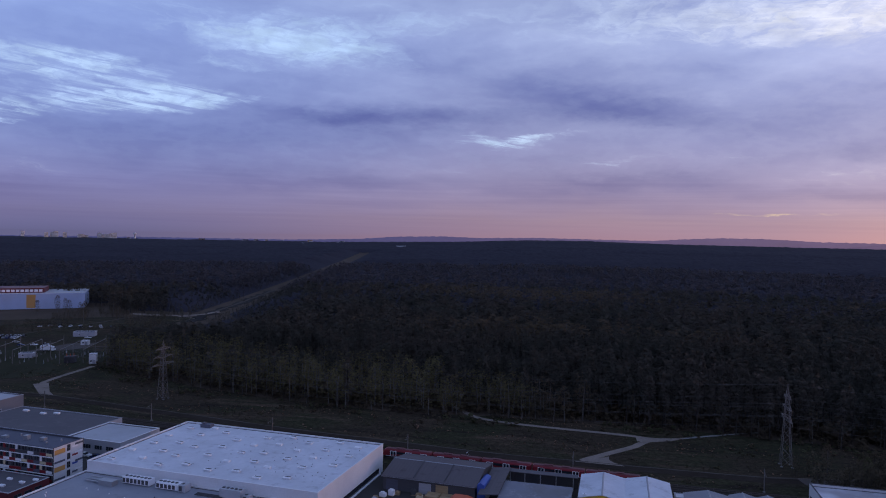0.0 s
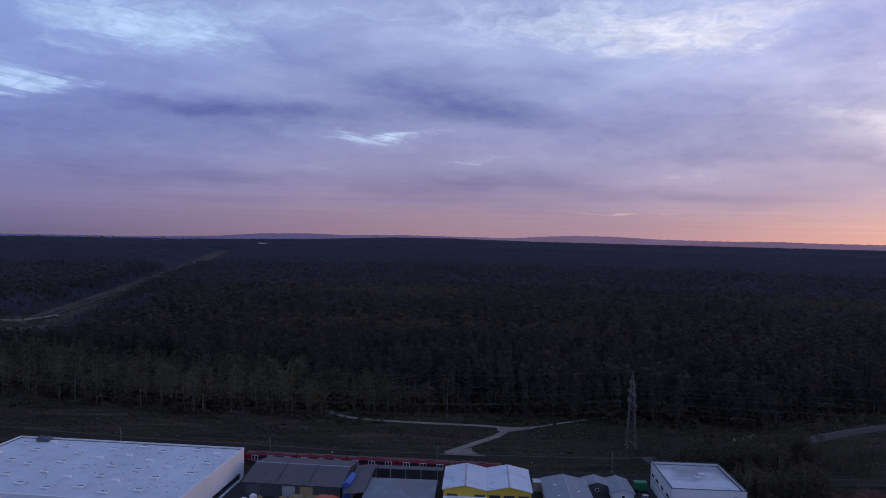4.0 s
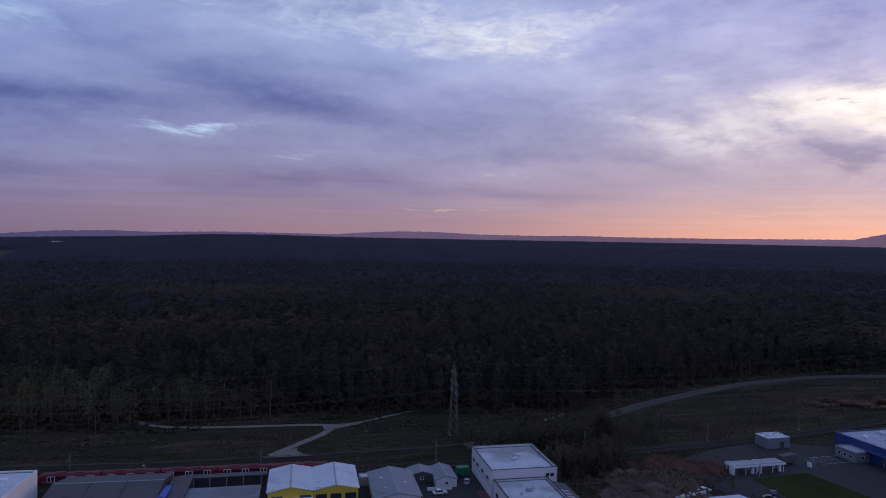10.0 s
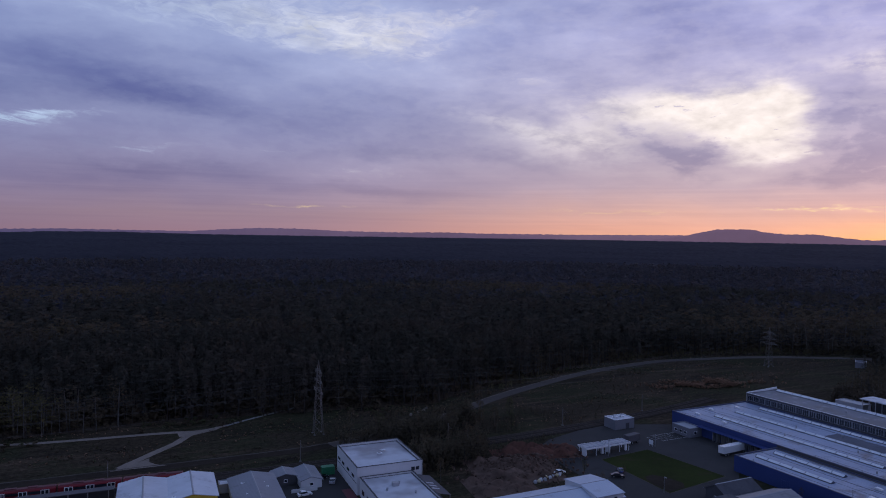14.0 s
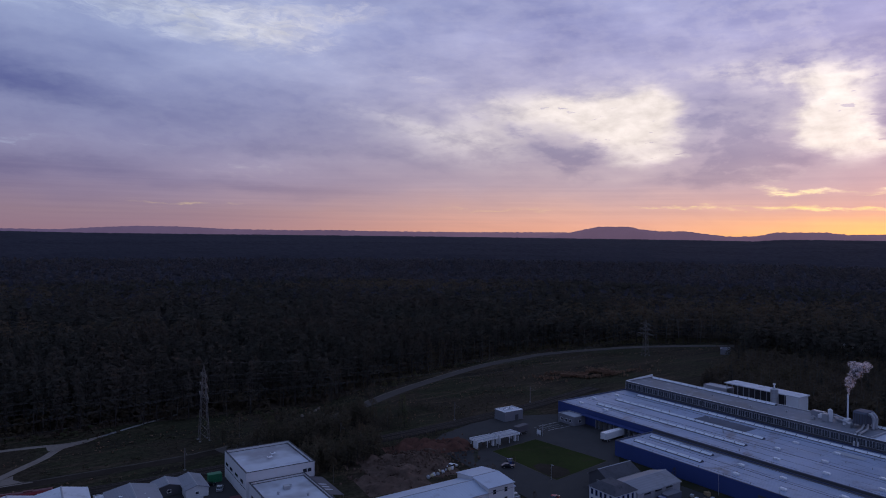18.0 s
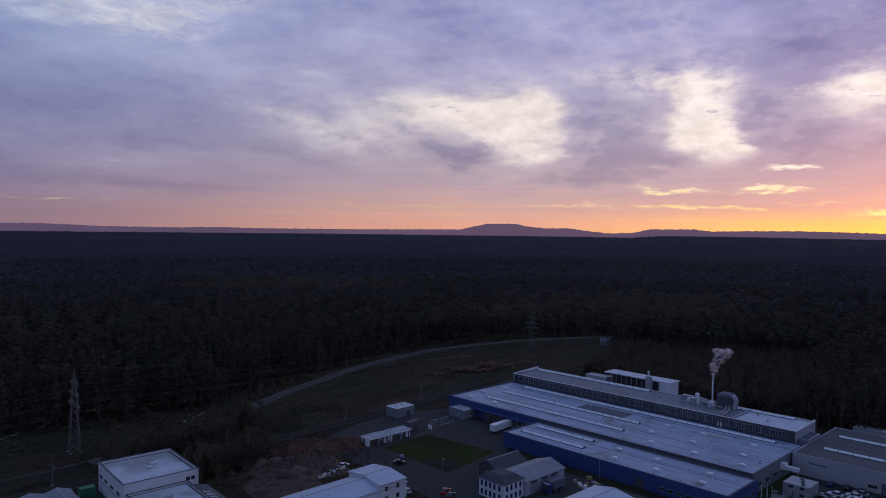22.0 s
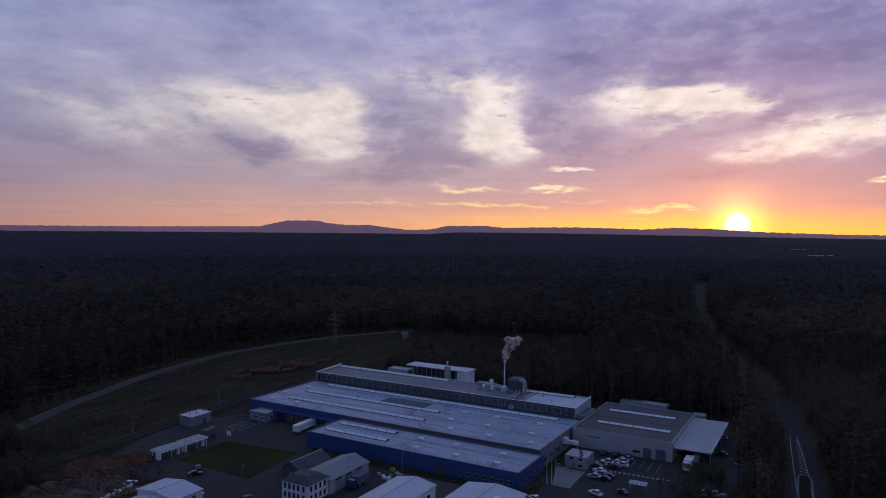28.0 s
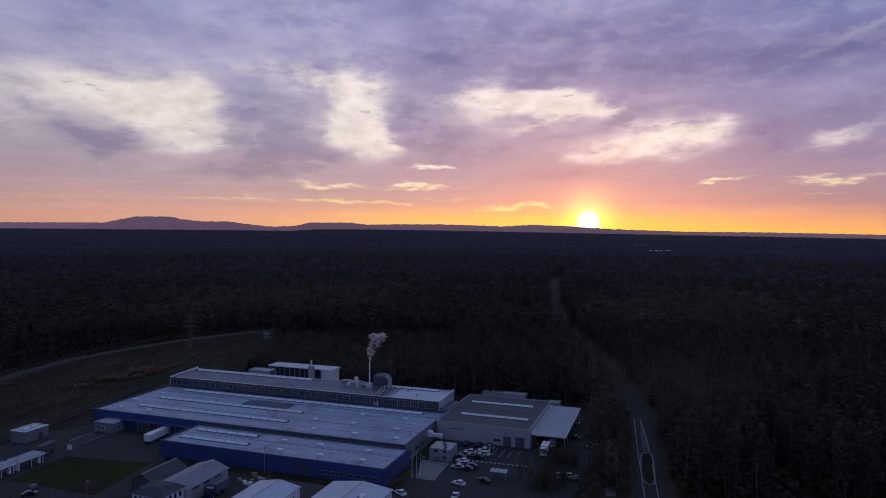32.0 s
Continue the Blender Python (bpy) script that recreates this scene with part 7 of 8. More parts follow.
# ---- substation ----
ss = thing("substation", pose(-240, 405, 0.05, 0, 0, 10), "open-air substation with steel gantries and small switchgear on grass", "substation")
for i in range(6):
    x = -40 + i * 13
    k = Kit()
    for y in (0, 22, 44):
        k.box(x, y, 0, x + 0.3, y + 0.3, 8.5 + 2 * (i % 2))
    k.box(x, 0, 8.2, x + 0.3, 44.3, 8.5)
    part("gantry", k, "pylon", ss)
    for j in range(7):
        q = Kit().box(x + 4, j * 6.2, 0, x + 4.5, j * 6.2 + 0.5, 1.3).rod((x + 4.25, j * 6.2 + 0.25, 1.3), (x + 4.25, j * 6.2 + 0.25, 2.4), 0.12, 0.12, 6)
        part("switchgear", q, "pylon" if (i + j) % 3 else "steel", ss)
patch("paved_square", [(-272, 446), (-262, 480), (-246, 486), (-242, 464), (-250, 452)], 0.16, "old_asphalt", "small paved square behind the substation", "pavement")
tagged(part("gravel_track", ribbon([(-330, 470), (-318, 530), (-300, 590), (-285, 650), (-258, 690)], 1.3, 1.3, 0.0, 0.1, 4, 0.3), "gravel_dark"), "pale track across open ground", "track", kind="structure")
patch("lawn", [(-305, 405), (-290, 470), (-214, 450), (-206, 412), (-222, 368), (-262, 352)], 0.12, "verge", "dull green grass inside the substation", "lawn")
for x, y, w, d, h, mt, rf in ((-211, 408, 4, 4, 6, "render", "white_roof"), (-251, 474, 5, 4, 3.2, "render", "white_roof"), (-262, 422, 8, 5, 3.0, "grey_wall", "slate_roof"), (-277, 512, 15, 7, 3.4, "grey_wall", "slate_roof")):
    sb = flat_hall("utility_building", 10, 0, 0, w, d, h, mt, rf, "small flat-roofed utility building near the substation", "building", 0.1, "white_trim")
    sb.matrix_basis = pose(x, y, 0, 0, 0, 12)
    window(sb, "y0", (w, d), w * 0.3, 1.2, 1.4, 1.2)
    gate(sb, "y0", (w, d), w * 0.7, 0, 1.6, 2.2)
tr = thing("transformer", pose(-226, 408, 0.05, 0, 0, 10), "dark ribbed transformer with bushings", "transformer")
part("tank", Kit().box(0, 0, 0.4, 6, 3.5, 4.2), "dark_wall", tr)
for i in range(8):
    part("fin", Kit().box(0.3 + i * 0.7, -0.6, 0.8, 0.45 + i * 0.7, 0, 3.8), "dark_wall", tr)
for i in range(3):
    part("bushing", Kit().rod((1 + i * 2, 1.7, 4.2), (1 + i * 2, 1.7, 5.8), 0.2, 0.1, 8), "orange", tr)

# ---- yard clutter ----
green = thing("green_container", spot(Y, 50.6, 220.0, 0.12), "green steel container beside the sheds", "container")
part("body", Kit().box(0, 0, 0.1, 4.2, 2.4, 2.7), "green", green)
for i in range(9):
    part("rib", Kit().box(0.2 + i * 0.45, -0.05, 0.2, 0.35 + i * 0.45, 0, 2.6), "green", green)
rr = random.Random(21)
for i in range(46):
    a, b = rr.uniform(-83, -50), rr.uniform(166, 198.5)
    if a > -57 and b > 186:
        continue
    s = thing("pallet_stack", spot(L, a, b, 0.13, rr.uniform(-20, 20)), "stack of goods on a wooden pallet in the yard", "pallet stack", "yard stacks")
    w, d, h = rr.uniform(1, 2.4), rr.uniform(0.9, 1.6), rr.uniform(0.5, 1.8)
    part("pallet", Kit().box(-w / 2, -d / 2, 0, w / 2, d / 2, 0.15), "wood", s)
    part("load", Kit().box(-w / 2 + 0.05, -d / 2 + 0.05, 0.15, w / 2 - 0.05, d / 2 - 0.05, h).box(-w / 3, -d / 3, h, w / 4, d / 3, h + 0.25), rr.choice(["white_trim", "wood", "grey_roof", "blue", "cream", "white_trim", "wood", "dark_wall"]), s)
for i in range(6):
    s = thing("timber_stack", spot(L, -64 + (i % 3) * 4.6, 198.2 - (i // 3) * 2.2, 0.13), "stack of sawn timber boards", "timber", "timber stacks")
    for j in range(5):
        part("board", Kit().box(0, -0.9, 0.1 + j * 0.28, 4.0 - 0.2 * (j % 2), 0.9, 0.34 + j * 0.28), "wood", s)
for i in range(14):
    a, b = rr.uniform(172, 186), rr.uniform(119, 128)
    s = thing("pallet_stack", spot(B, a, b, 0.14, rr.uniform(-15, 15)), "stack of pale crates by the factory wall", "pallet stack", "yard stacks")
    part("pallet", Kit().box(-0.6, -0.5, 0, 0.6, 0.5, 0.15), "wood", s)
    part("load", Kit().box(-0.55, -0.45, 0.15, 0.55, 0.45, rr.uniform(0.5, 1.3)), rr.choice(["white_trim", "grey_roof", "wood"]), s)
for i in range(9):
    s = thing("big_bag", spot(B, 121.0 + i * 1.35 + rr.uniform(-0.3, 0.3), 185.6 + rr.uniform(-1.3, 1.3), 0.1, rr.uniform(-40, 40)), "white bulk bag standing in a row", "bulk bag", "bulk bags")
    part("bag", Kit().add([(-0.42, -0.42, 0), (0.42, -0.42, 0), (0.42, 0.42, 0), (-0.42, 0.42, 0), (-0.48, -0.48, 0.5), (0.48, -0.48, 0.5), (0.48, 0.48, 0.5), (-0.48, 0.48, 0.5), (-0.3, -0.3, 0.95), (0.3, -0.3, 0.95), (0.3, 0.3, 0.95), (-0.3, 0.3, 0.95)],
                          [(3, 2, 1, 0), (0, 1, 5, 4), (1, 2, 6, 5), (2, 3, 7, 6), (3, 0, 4, 7), (4, 5, 9, 8), (5, 6, 10, 9), (6, 7, 11, 10), (7, 4, 8, 11), (8, 9, 10, 11)]), ("grey_roof", "cream", "white_roof")[i % 3], s)
for i, (a, b, h) in enumerate(((200.4, 77.6, 7.8), (200.4, 76.0, 8.2), (200.8, 74.8, 8.0))):
    fp = thing("flagpole", spot(B, a, b, 0.2), "slim white flagpole without a flag", "flagpole", "flagpoles")
    part("pole", Kit().rod((0, 0, 0), (0, 0, h), 0.09, 0.06, 8), "white_trim", fp)
    part("foot", Kit().box(-0.4, -0.4, 0, 0.4, 0.4, 0.15), "concrete", fp)
for a, b, h in ((183.6, 198.2, 4.6), (187.6, 123.6, 8.6), (153.2, 161.1, 5.0), (203, 75, 6.0), (229, 40, 7.0), (160, 196.5, 6.0)):
    lm = thing("lamp_post", spot(B, a, b, 0.13), "slim grey lamp post at the edge of the yard", "lamp post", "lamp posts")
    part("post", Kit().rod((0, 0, 0), (0, 0, h), 0.09, 0.06, 6), "steel", lm)
    part("head", Kit().box(-0.15, -0.9, h - 0.05, 0.15, 0.1, h + 0.1), "trim", lm)
sg = thing("sign_board", spot(B, 182.7, 198.4, 0.13), "white notice board on two legs by the lawn", "sign")
part("board", Kit().box(0, 0, 0.7, 0.12, 2.2, 2.4), "white_trim", sg)
part("leg", Kit().box(0, 0.2, 0, 0.1, 0.32, 0.7), "steel", sg)
part("leg", Kit().box(0, 1.9, 0, 0.1, 2.02, 0.7), "steel", sg)
for x, y in ((171, 246), (176, 247.5), (180, 249), (183, 251), (173, 238)):
    rc = thing("boulder", pose(x, y, 0, 0, 0, x * 31 % 90), "pale boulder beside the road", "boulder", "roadside boulders")
    part("stone", Kit().add([(-0.8, -0.6, 0), (0.7, -0.7, 0), (0.9, 0.5, 0), (-0.6, 0.7, 0), (-0.5, -0.3, 0.8), (0.4, -0.4, 1.0), (0.5, 0.3, 0.9), (-0.3, 0.4, 0.7)], [(3, 2, 1, 0), (4, 5, 6, 7), (0, 1, 5, 4), (1, 2, 6, 5), (2, 3, 7, 6), (3, 0, 4, 7)]), "gravel", rc)


# ---- earth heap ----
def heap(name, cx, cy, turn, lx, ly, high, mat, label, seed):
    n = 90
    u, v = np.meshgrid(np.linspace(-1, 1, n), np.linspace(-1, 1, n), indexing="ij")
    rg = np.random.default_rng(seed)
    z = np.zeros_like(u)
    for j in range(90):
        s = 0.24 if j < 14 else rg.uniform(0.035, 0.12)
        px, py, h = rg.uniform(-0.8, 0.8), rg.uniform(-0.8, 0.8), rg.uniform(0.3, 0.8) * min(1.0, 0.25 + s * 3.2)
        z = np.maximum(z, h * np.exp(-((u - px) ** 2 + (v - py) ** 2) / s ** 2))
    z = (z + rg.uniform(0, 0.07, z.shape)) * np.clip(1.25 * (1 - np.maximum(np.abs(u), np.abs(v)) ** 4), 0, 1) * high
    i = np.arange(n * n).reshape(n, n)
    q = np.stack([i[:-1, :-1], i[1:, :-1], i[1:, 1:], i[:-1, 1:]], -1).reshape(-1, 4)
    ob = new(name, big_mesh(name, np.stack([u * lx, v * ly, z + 0.02], -1).reshape(-1, 3), q, [mat], None))
    ob.matrix_basis = pose(cx, cy, 0.03, 0, 0, turn)
    return tagged(ob, label, "earth heap", kind="stuff")


heap("earth_heap", 179, 176, -28, 17, 6.5, 5.6, "earth", "red-brown heap of dug earth", 3)
heap("rubble_heap", 160, 168, -25, 15, 13, 3.8, "rubble", "paler heaps of rubble and sandy soil", 8)
heap("rubble_heap", 146, 160, -20, 11, 8, 3.0, "rubble", "low mounds of sandy soil", 12)

# broken stone lying about on the heaps
rg = np.random.default_rng(41)
k = Kit()
for _ in range(420):
    x, y = rg.normal(164, 13), rg.normal(169, 8)
    s, z = rg.uniform(0.25, 0.9), 1.0 + 1.8 * math.exp(-((x - 164) / 12) ** 2 - ((y - 169) / 8) ** 2)
    q = Matrix.Translation((x, y, z)) @ Euler((rg.uniform(0, 3), rg.uniform(0, 3), rg.uniform(0, 3))).to_matrix().to_4x4()
    k.add([q @ Vector(v) * 1.0 for v in ((s, 0, 0), (0, s * 0.8, 0), (-s * 0.9, 0, 0.1), (0, -s, 0), (0, 0, s * 0.7), (0.1, 0, -s * 0.7))], [(0, 1, 4), (1, 2, 4), (2, 3, 4), (3, 0, 4), (1, 0, 5), (2, 1, 5), (3, 2, 5), (0, 3, 5)])
tagged(part("rubble_stones", k, "rubble"), "broken stones and clods scattered over the heaps", "rubble", kind="stuff")

# ---- single trees and shrubs ----
rng = np.random.default_rng(77)


def tree_proto(style, cards, size, wood, leaves, label, H):
    v, f, w = tree_kind(style, cards, size, rng, 7, 12)
    ob = thing("tree", pose(0, 0, 0), label, "tree", "trees among the buildings")
    for nm, slot, mt in (("trunk", 0, wood), ("crown", 1, leaves)):
        part(nm, big_mesh(nm, v * H, f[w == slot], [mt], None), None, ob)
    return ob


PROTO = [tree_proto("broad", 420, 0.022, "birch", "twig", "slender birch with pale bark and bare twigs", 13), tree_proto("broad", 520, 0.022, "bark", "spring", "broadleaf tree in first spring leaf", 12),
         tree_proto("spruce", 420, 0.030, "bark", "pine", "dark spruce with a narrow pointed crown", 14), tree_proto("broad", 380, 0.020, "bark", "twig", "young leafless tree with a rounded crown", 9)]
seen_first = set()
spots = []
rr = random.Random(31)
for _ in range(40):  # copse behind the white block
    x, y = rr.uniform(128, 205), rr.uniform(170, 238)
    if y < 184 + 0.1 * x - 16 and x > 138:
        continue
    if abs(y - (211 - (x - 103) * 0.22)) < 4.5 or abs(y - 231) < 5:
        continue
    spots.append((x, y, rr.choice((0, 0, 1, 3, 3, 3)), rr.uniform(0.5, 0.85)))
for _ in range(46):  # beside the car park and the road out
    x, y = rr.uniform(204, 300), rr.uniform(-38, -6)
    if y > -8 - (x - 204) * 0.62 and y > -31:
        continue
    if away(np.array(x), np.array(y), [(205, -27), (250, -33), (291, -39), (330, -44)]) < 2.5 or away(np.array(x), np.array(y), EXIT) < 6.5:
        continue
    spots.append((x, y, rr.choice((0, 1, 3, 3)), rr.uniform(0.5, 0.85)))
for a, b in ((206, 36), (212, 38), (218, 36.5), (224, 38), (230, 37), (208, 44), (202, 40), (215, 43), (222, 42.5), (199, 34), (203, 28)):
    p = spot(B, a, b).translation
    spots.append((p.x + rr.uniform(-1, 1), p.y + rr.uniform(-1, 1), rr.choice((3, 1, 3)), rr.uniform(0.45, 0.75)))
for a, b, k in ((141.5, 186, 1), (150, 176, 3), (138, 172, 3), (206, 88, 3), (209, 86, 1), (225, 84, 3), (229, 85.5, 3), (238, 85.6, 1), (188, 140, 3), (136, 150, 3), (144, 128, 3)):
    p = spot(B, a, b).translation
    spots.append((p.x, p.y, k, rr.uniform(0.35, 0.6)))
for _ in range(40):  # the near wood beyond the road
    x = rr.uniform(212, 300)
    y = rr.uniform(-140, -58) - (x - 212) * 0.06
    spots.append((x, y, rr.choice((1, 1, 0, 3, 2)), rr.uniform(1.0, 1.5)))
for x, y, k, s in ((-335, 640, 3, 1.5), (-350, 640, 0, 1.2), (-362, 655, 3, 1.5), (-372, 660, 0, 1.2), (-345, 650, 3, 1.3), (-380, 640, 0, 1.0), (-300, 620, 3, 1.2), (-285, 600, 0, 1.1), (-270, 585, 3, 1.3), (-310, 590, 0, 1.2), (-255, 560, 3, 1.3), (-325, 610, 3, 1.1)):
    spots.append((x, y, k, s))
for x, y, k, s in spots:
    m = pose(x, y, 0.02, 0, 0, rr.uniform(0, 360)) @ Matrix.Diagonal((s, s, s * rr.uniform(0.9, 1.15), 1))
    if k in seen_first:
        ob = copy_thing(PROTO[k], m)
    else:
        seen_first.add(k)
        ob = PROTO[k]
    ob.matrix_basis = m

# low scrub on the rough grass and along the edge of the woods
shrub = [tree_kind("broad", 16, 0.16, rng, 3, 2) for _ in range(4)]
x, y = rng.uniform(-240, 500, 60000), rng.uniform(-35, 420, 60000)
ok = inside(x, y, meadow) & (away(x, y, ROAD) > 6) & (away(x, y, RAIL) > 7) & (y > 150)
th = radians(B)
a, b = x * np.cos(th) + y * np.sin(th), -x * np.sin(th) + y * np.cos(th)
ok &= ~((a > 115) & (a < 312) & (b < 236)) & ~((np.hypot(x - 160, y - 167) < 30))
ok &= (away(x, y, [(7, 322), (18, 301.5), (34, 293), (77, 279), (88, 273), (66, 256.5), (52, 246)]) > 2.6) & (away(x, y, [(-189, 328), (-208, 352), (-205, 402)]) > 4)
line_y = np.interp(x, [-300, -120, -17, 103, 196, 310], [340, 281, 245, 211, 192, 184])
ok &= y > line_y + 6
x, y = x[ok], y[ok]
clump = np.sin(x * 0.09) * np.sin(y * 0.13 + x * 0.03) + rng.normal(size=len(x)) * 0.5
ok = clump > 0.25
x, y = x[ok], y[ok]
h = rng.uniform(0.3, 0.9, len(x)) * np.where(away(x, y, CLEAR) < 14, 2.4, 1.0)
half = rng.random(len(x)) < 0.6
plant("scrub", shrub, x[half], y[half], h[half], ["bark", "twig"], "low brown scrub on the rough grass", "scrub", 2.2)
plant("scrub", shrub, x[~half], y[~half], h[~half], ["bark", "spring"], "low green-brown bushes on the rough grass", "scrub", 2.2)

x, y = scatter(200, 560, -48, 128, 2.6, rng)
d = away(x, y, CLEAR)
ok = wooded(x, y) & (d < 34)
x, y, d = x[ok], y[ok], d[ok]
h = rng.uniform(1.5, 5.5, len(x)) * np.clip(0.5 + d / 14, 0.5, 1.2)
x2, y2 = rng.uniform(122, 222, 4200), rng.uniform(166, 240, 4200)
ok = (y2 > 182 - 0.12 * (x2 - 130)) & (away(x2, y2, RAIL) > 5.5) & (away(x2, y2, ROAD) > 4.5) & ~((x2 > 176) & (y2 < 184)) & ~((x2 > 140) & (y2 < 180)) & ~((x2 < 132) & (y2 < 200)) & (y2 < 236)
ok &= np.sin(x2 * 0.17 + 1) + np.sin(y2 * 0.21) + rng.normal(size=len(x2)) * 0.6 > -0.9 + (x2 - 150) * 0.018
x2, y2 = x2[ok], y2[ok]
thicket = [tree_kind("broad", 46, 0.05, rng, 3, 5) for _ in range(4)]
low_side = x2 - 0.62 * (y2 - 180) > 160
plant("thicket", thicket, x2, y2, np.where(low_side, rng.uniform(1.0, 3.2, len(x2)), rng.uniform(3.0, 10.0, len(x2))), ["bark", "bramble"], "thicket of bare young trees and brambles by the railway", "thicket", 0.72)
x2, y2 = rng.uniform(196, 306, 1500), rng.uniform(-40, 4, 1500)
a2, b2 = x2 * np.cos(th) + y2 * np.sin(th), -x2 * np.sin(th) + y2 * np.cos(th)
ok = (away(x2, y2, EXIT) > 6) & (away(x2, y2, [(205, -27), (250, -33), (291, -39), (330, -44)]) > 2) & ((b2 < 23) | ((a2 < 236) & (b2 < 40) & (a2 > 203) & (b2 > 30)))
x2, y2 = x2[ok], y2[ok]
plant("thicket", thicket, x2, y2, rng.uniform(1.5, 6.0, len(x2)), ["bark", "bramble"], "bare bushes between car park and road", "thicket", 1.2)
# bushes and young trees on the open ground towards the far warehouse
x2, y2 = rng.uniform(-350, -205, 900), rng.uniform(455, 700, 900)
ok = (away(x2, y2, LANE) > 8) & ~((x2 < -205) & (x2 > -300) & (y2 < 540)) & (np.sin(x2 * 0.07) + np.sin(y2 * 0.06 + 1) + rng.normal(size=900) * 0.5 > 0)
plant("thicket", thicket, x2[ok], y2[ok], rng.uniform(2.5, 7.5, int(ok.sum())), ["bark", "bramble"], "bare bushes on open ground by the far warehouse", "thicket", 1.3)
# dry reeds in the wet hollow of the meadow, and straw-coloured tussocks round it
x2, y2 = rng.normal(337, 14, 1300), rng.normal(0, 4.6, 1300)
y2 = 206 - 0.42 * (x2 - 335) + y2 + 2.5 * np.sin(x2 * 0.2)
ok = inside(x2, y2, meadow) & (np.sin(x2 * 0.31 + 0.4) + np.sin(y2 * 0.6 + x2 * 0.1) + rng.normal(size=len(x2)) * 0.6 > 0.1)
plant("reeds", shrub, x2[ok], y2[ok], rng.uniform(0.5, 1.5, int(ok.sum())) + 0.6, ["reed", "reed"], "dry reddish reeds in a wet hollow of the meadow", "reeds", 1.5)
x2, y2 = rng.uniform(-230, 480, 26000), rng.uniform(150, 410, 26000)
line_y = np.interp(x2, [-300, -120, -17, 103, 196, 310], [340, 281, 245, 211, 192, 184])
a2, b2 = x2 * np.cos(th) + y2 * np.sin(th), -x2 * np.sin(th) + y2 * np.cos(th)
ok = inside(x2, y2, meadow) & (away(x2, y2, ROAD) > 4.6) & (y2 > line_y + 6) & ~((a2 > 115) & (a2 < 312) & (b2 < 236)) & (np.hypot(x2 - 160, y2 - 167) > 30)
ok &= (away(x2, y2, [(7, 322), (18, 301.5), (34, 293), (77, 279), (88, 273), (66, 256.5), (52, 246)]) > 2.4) & (away(x2, y2, [(-189, 328), (-208, 352), (-205, 402)]) > 4)
ok &= np.sin((x2 * 0.22 + y2 * 0.97) * 0.21 + np.sin(x2 * 0.03) * 2) + rng.normal(size=len(x2)) * 0.6 > 0.75
plant("tussocks", shrub, x2[ok], y2[ok], rng.uniform(0.25, 0.7, int(ok.sum())), ["bark", "reed"], "straw-coloured grass tussocks on the meadow", "grass tussocks", 2.4)
# pale bare bushes along the far side of the curving road
x2, y2 = rng.uniform(225, 530, 9000), rng.uniform(180, 310, 9000)
d2 = away(x2, y2, ROAD)
ok = (d2 > 5.5) & (d2 < 24) & (y2 > np.interp(x2, [222, 285, 347, 410, 456, 515], [248.5, 261.5, 264.5, 249.5, 226, 172])) & (rng.random(9000) < np.where(x2 > 345, 0.8, 0.4))
plant("thicket", thicket, x2[ok], y2[ok], rng.uniform(1.2, 4.2, int(ok.sum())), ["birch", "budding"], "pale bare bushes between the road and the woods", "thicket", 1.1)
# low bare growth where the wood is thinned out
x2, y2 = rng.uniform(322, 525, 5200), rng.uniform(30, 220, 5200)
ok = wooded(x2, y2)
x2, y2 = x2[ok], y2[ok]
plant("saplings", thicket, x2, y2, rng.uniform(3.0, 9.0, len(x2)), ["birch", "twig"], "thin bare saplings where the wood is open", "saplings", 1.1)
plant("undergrowth", shrub, x, y, h, ["bark", "twig"], "dark bushes and saplings under the first trees", "undergrowth", 1.5)

# ---- steam over the chimney ----
def steam_material():
    mt = bpy.data.materials.new("thin_steam")
    mt.use_nodes = True
    N = Nodes(mt.node_tree)
    n = N.noise(N.add("ShaderNodeNewGeometry").outputs["Position"], 0.9, 4.0, 0.65)
    d = N.add("ShaderNodeBsdfDiffuse", (0.85, 0.76, 0.76, 1))
    t = N.add("ShaderNodeBsdfTranslucent", (0.85, 0.78, 0.78, 1))
    both = N.add("ShaderNodeMixShader", 0.5, d.outputs[0], t.outputs[0])
    clear = N.add("ShaderNodeBsdfTransparent")
    out = N.add("ShaderNodeMixShader", N.smooth(n, 0.40, 0.60, 0.0, 0.46), clear.outputs[0], both.outputs[0])
    N.link(out.outputs[0], N.add("ShaderNodeOutputMaterial").inputs[0])
    return mt


MAT["steam"] = steam_material()
bm = bmesh.new()
rr = random.Random(6)
top = spot(B, 273, 126, 20.0).translation
for i in range(64):
    t = (i / 63) ** 0.8
    c = Vector((rr.gauss(0, 0.2 + 1.0 * t), -4.0 * t ** 1.6 + rr.gauss(0, 0.15 + 1.1 * t), 0.5 + 11.5 * t + rr.gauss(0, 0.3)))
    r = 0.4 + 1.1 * t * rr.uniform(0.6, 1.2)
    bmesh.ops.create_icosphere(bm, subdivisions=2, radius=r, matrix=Matrix.Translation(c) @ Matrix.Diagonal((rr.uniform(0.8, 1.3), rr.uniform(0.8, 1.3), rr.uniform(0.7, 1.2), 1)))
for v in bm.verts:
    v.co += Vector(noise.noise_vector(v.co * 1.3)) * 0.35
me = bpy.data.meshes.new("steam_plume")
bm.to_mesh(me)
bm.free()
me.materials.append(MAT["steam"])
me.shade_smooth()
plume = new("steam_plume", me)
plume.matrix_basis = Matrix.Translation(top)
tagged(plume, "thin pinkish-white steam rising from the chimney", "steam", kind="stuff")

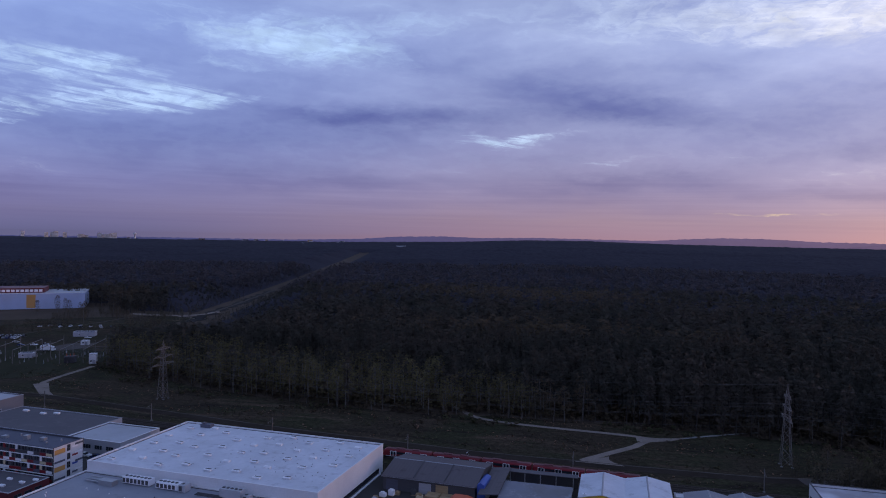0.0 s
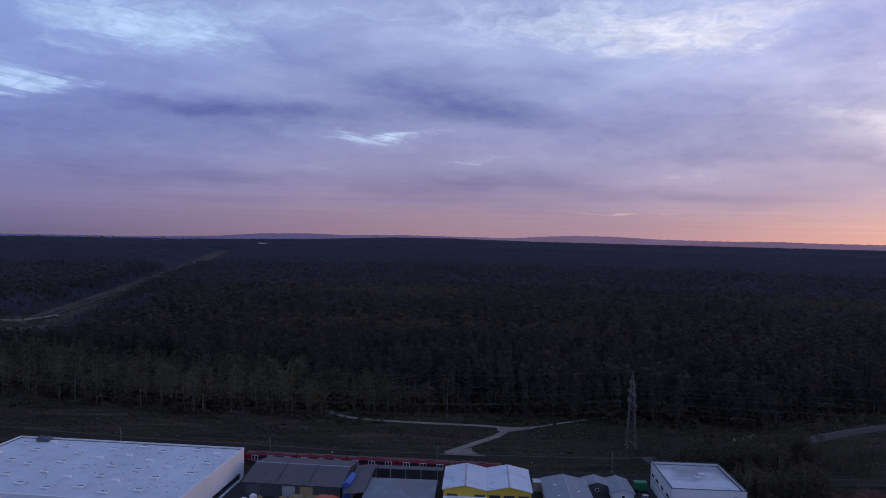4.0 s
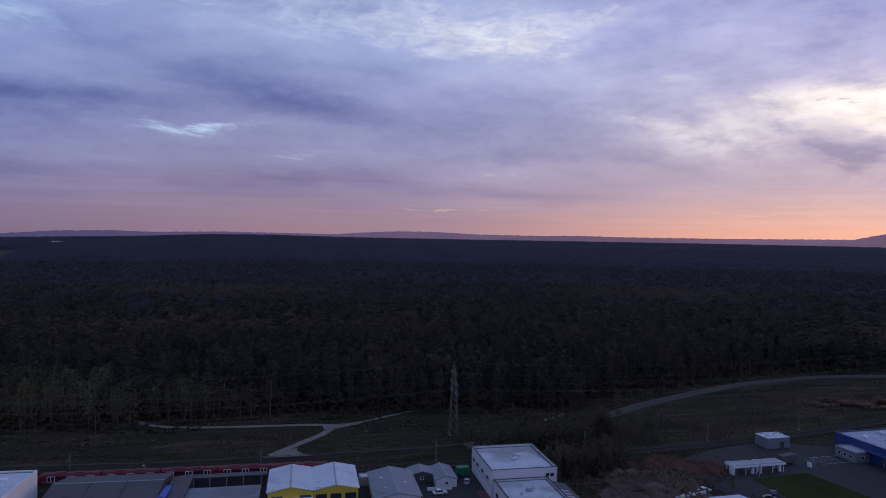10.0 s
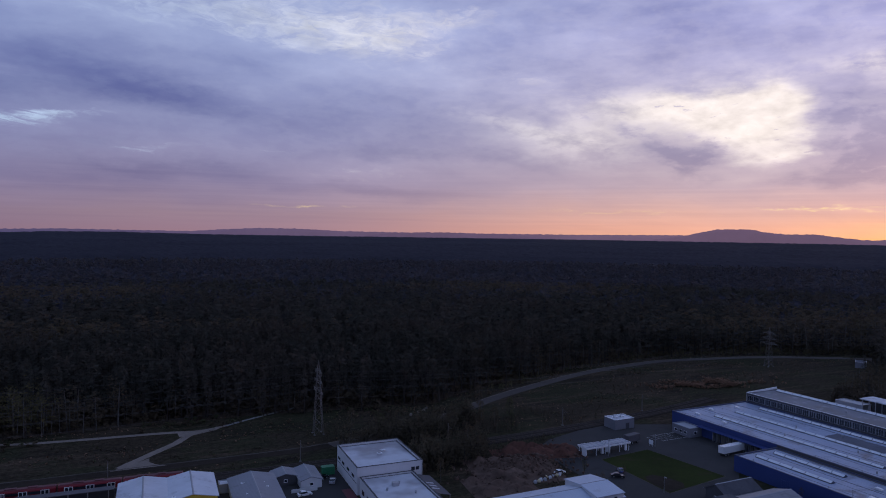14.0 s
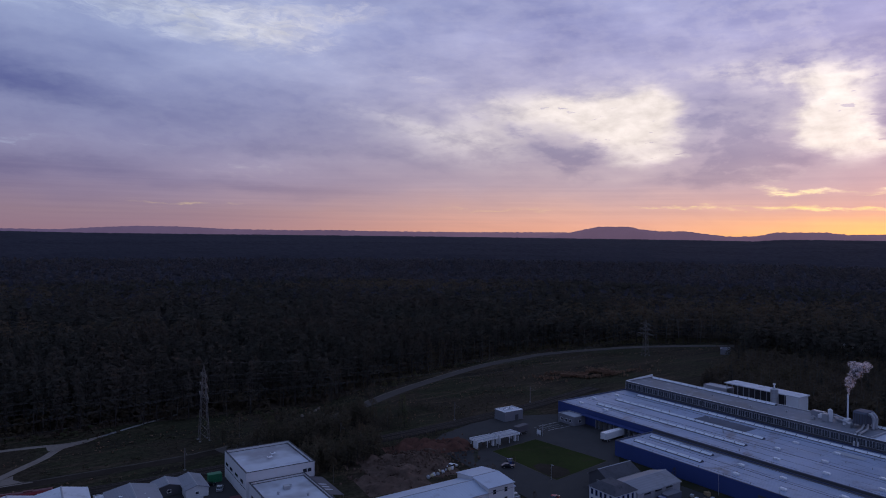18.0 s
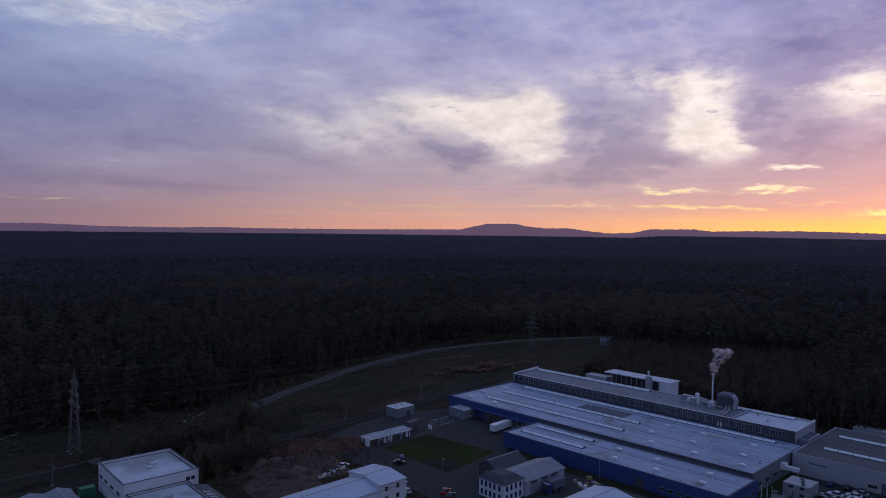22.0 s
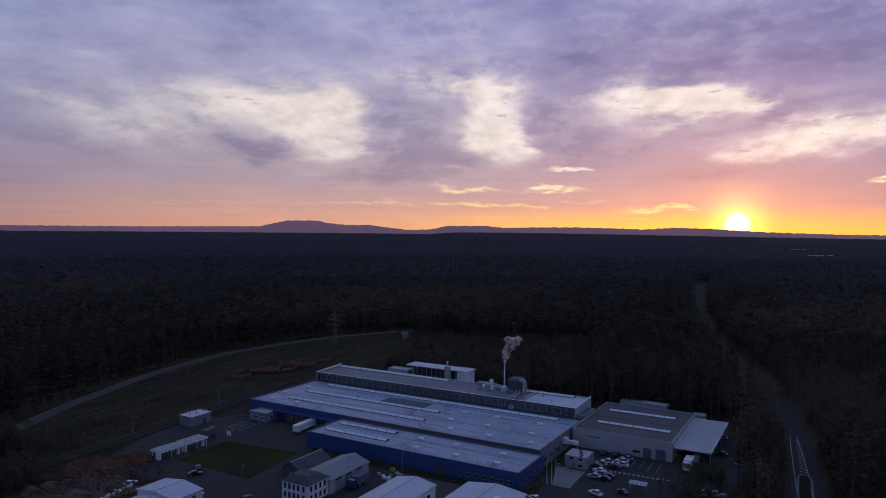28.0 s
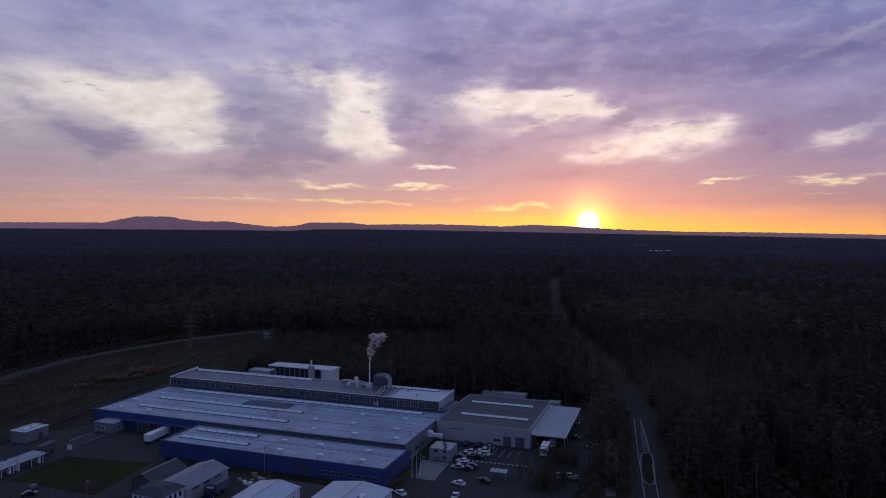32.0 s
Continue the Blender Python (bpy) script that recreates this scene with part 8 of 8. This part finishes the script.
# ---- far town and lone roofs in the woods ----
def at_bearing(az, r, z):
    return pose(r * math.sin(radians(az)), r * math.cos(radians(az)), z, 0, 0, -az)


rr = random.Random(15)
for i in range(30):
    az = rr.uniform(-33.5, -25.6) if i < 20 else rr.uniform(-25, -8)
    r = 4330 + rr.uniform(0, 60)
    tall = rr.uniform(14, 34) if i < 20 else rr.uniform(3, 9)
    wide = rr.uniform(12, 30) if i < 20 else rr.uniform(12, 36)
    base = float(rim_height(az)) - 11
    tb = thing("tower_block", at_bearing(az, r, base), "tiny pale tower block in the distant town", "tower block", "distant town")
    part("body", Kit().box(-wide / 2, 0, 0, wide / 2, 12, 10 + tall), "render", tb)
    part("roof", Kit().box(-wide / 2 - 0.5, -0.5, 10 + tall, wide / 2 + 0.5, 12.5, 10.8 + tall), "grey_roof", tb)
    for j in range(4):
        part("window_strip", Kit().box(-wide / 2 + 1, -0.3, 12 + j * tall / 4.2, wide / 2 - 1, 0, 13.5 + j * tall / 4.2), "glass", tb)
tv = thing("tower", at_bearing(-24.3, 4340, float(rim_height(-24.3)) - 10), "slim tower rising above the distant town", "tower", "distant town")
part("shaft", Kit().rod((0, 0, 0), (0, 0, 44), 5, 4, 10), "render", tv)
part("head", Kit().rod((0, 0, 36), (0, 0, 42), 9, 8, 10), "render", tv)
for az, r, w, up in ((-3.5, 3000, 40, 12), (77.7, 535, 16, -1), (101, 1900, 60, 9), (99, 2300, 90, 9)):
    x, y = r * math.sin(radians(az)), r * math.cos(radians(az))
    lb = thing("lone_building", at_bearing(az, r, float(land(np.array(x), np.array(y))) + up), "pale flat-roofed building alone in the woods", "building")
    part("body", Kit().box(-w / 2, 0, -12, w / 2, 22, 6), "render", lb)
    part("roof", Kit().box(-w / 2 - 0.4, -0.4, 6, w / 2 + 0.4, 22.4, 6.6), "white_roof", lb)
rr = random.Random(52)
for i in range(16):
    az = -31 + i * 1.6 + rr.uniform(-0.7, 0.7)
    r = rr.uniform(3600, 4250)
    x, y = r * math.sin(radians(az)), r * math.cos(radians(az))
    w, h = rr.uniform(16, 70), rr.uniform(5, 8)
    fw = thing("distant_warehouse", at_bearing(az, r, float(land(np.array(x), np.array(y))) + 7), "long pale warehouse at the edge of the distant town", "warehouse", "distant town")
    part("body", Kit().box(-w / 2, 0, -11, w / 2, 40, h), rr.choice(["render", "grey_wall", "white_trim"]), fw)
    part("roof", Kit().box(-w / 2 - 0.5, -0.5, h, w / 2 + 0.5, 40.5, h + 0.9), "grey_roof", fw)
gs = flat_hall("forest_shed", 0, 0, 0, 9, 6, 3.6, "mid_wall", "slate_roof", "small grey shed beside the road at the edge of the woods", "shed", 0.1)
gs.matrix_basis = pose(462, 174, 0, 0, 0, 20)
gate(gs, "y0", (9, 6), 4.5, 0, 2.6, 2.4)
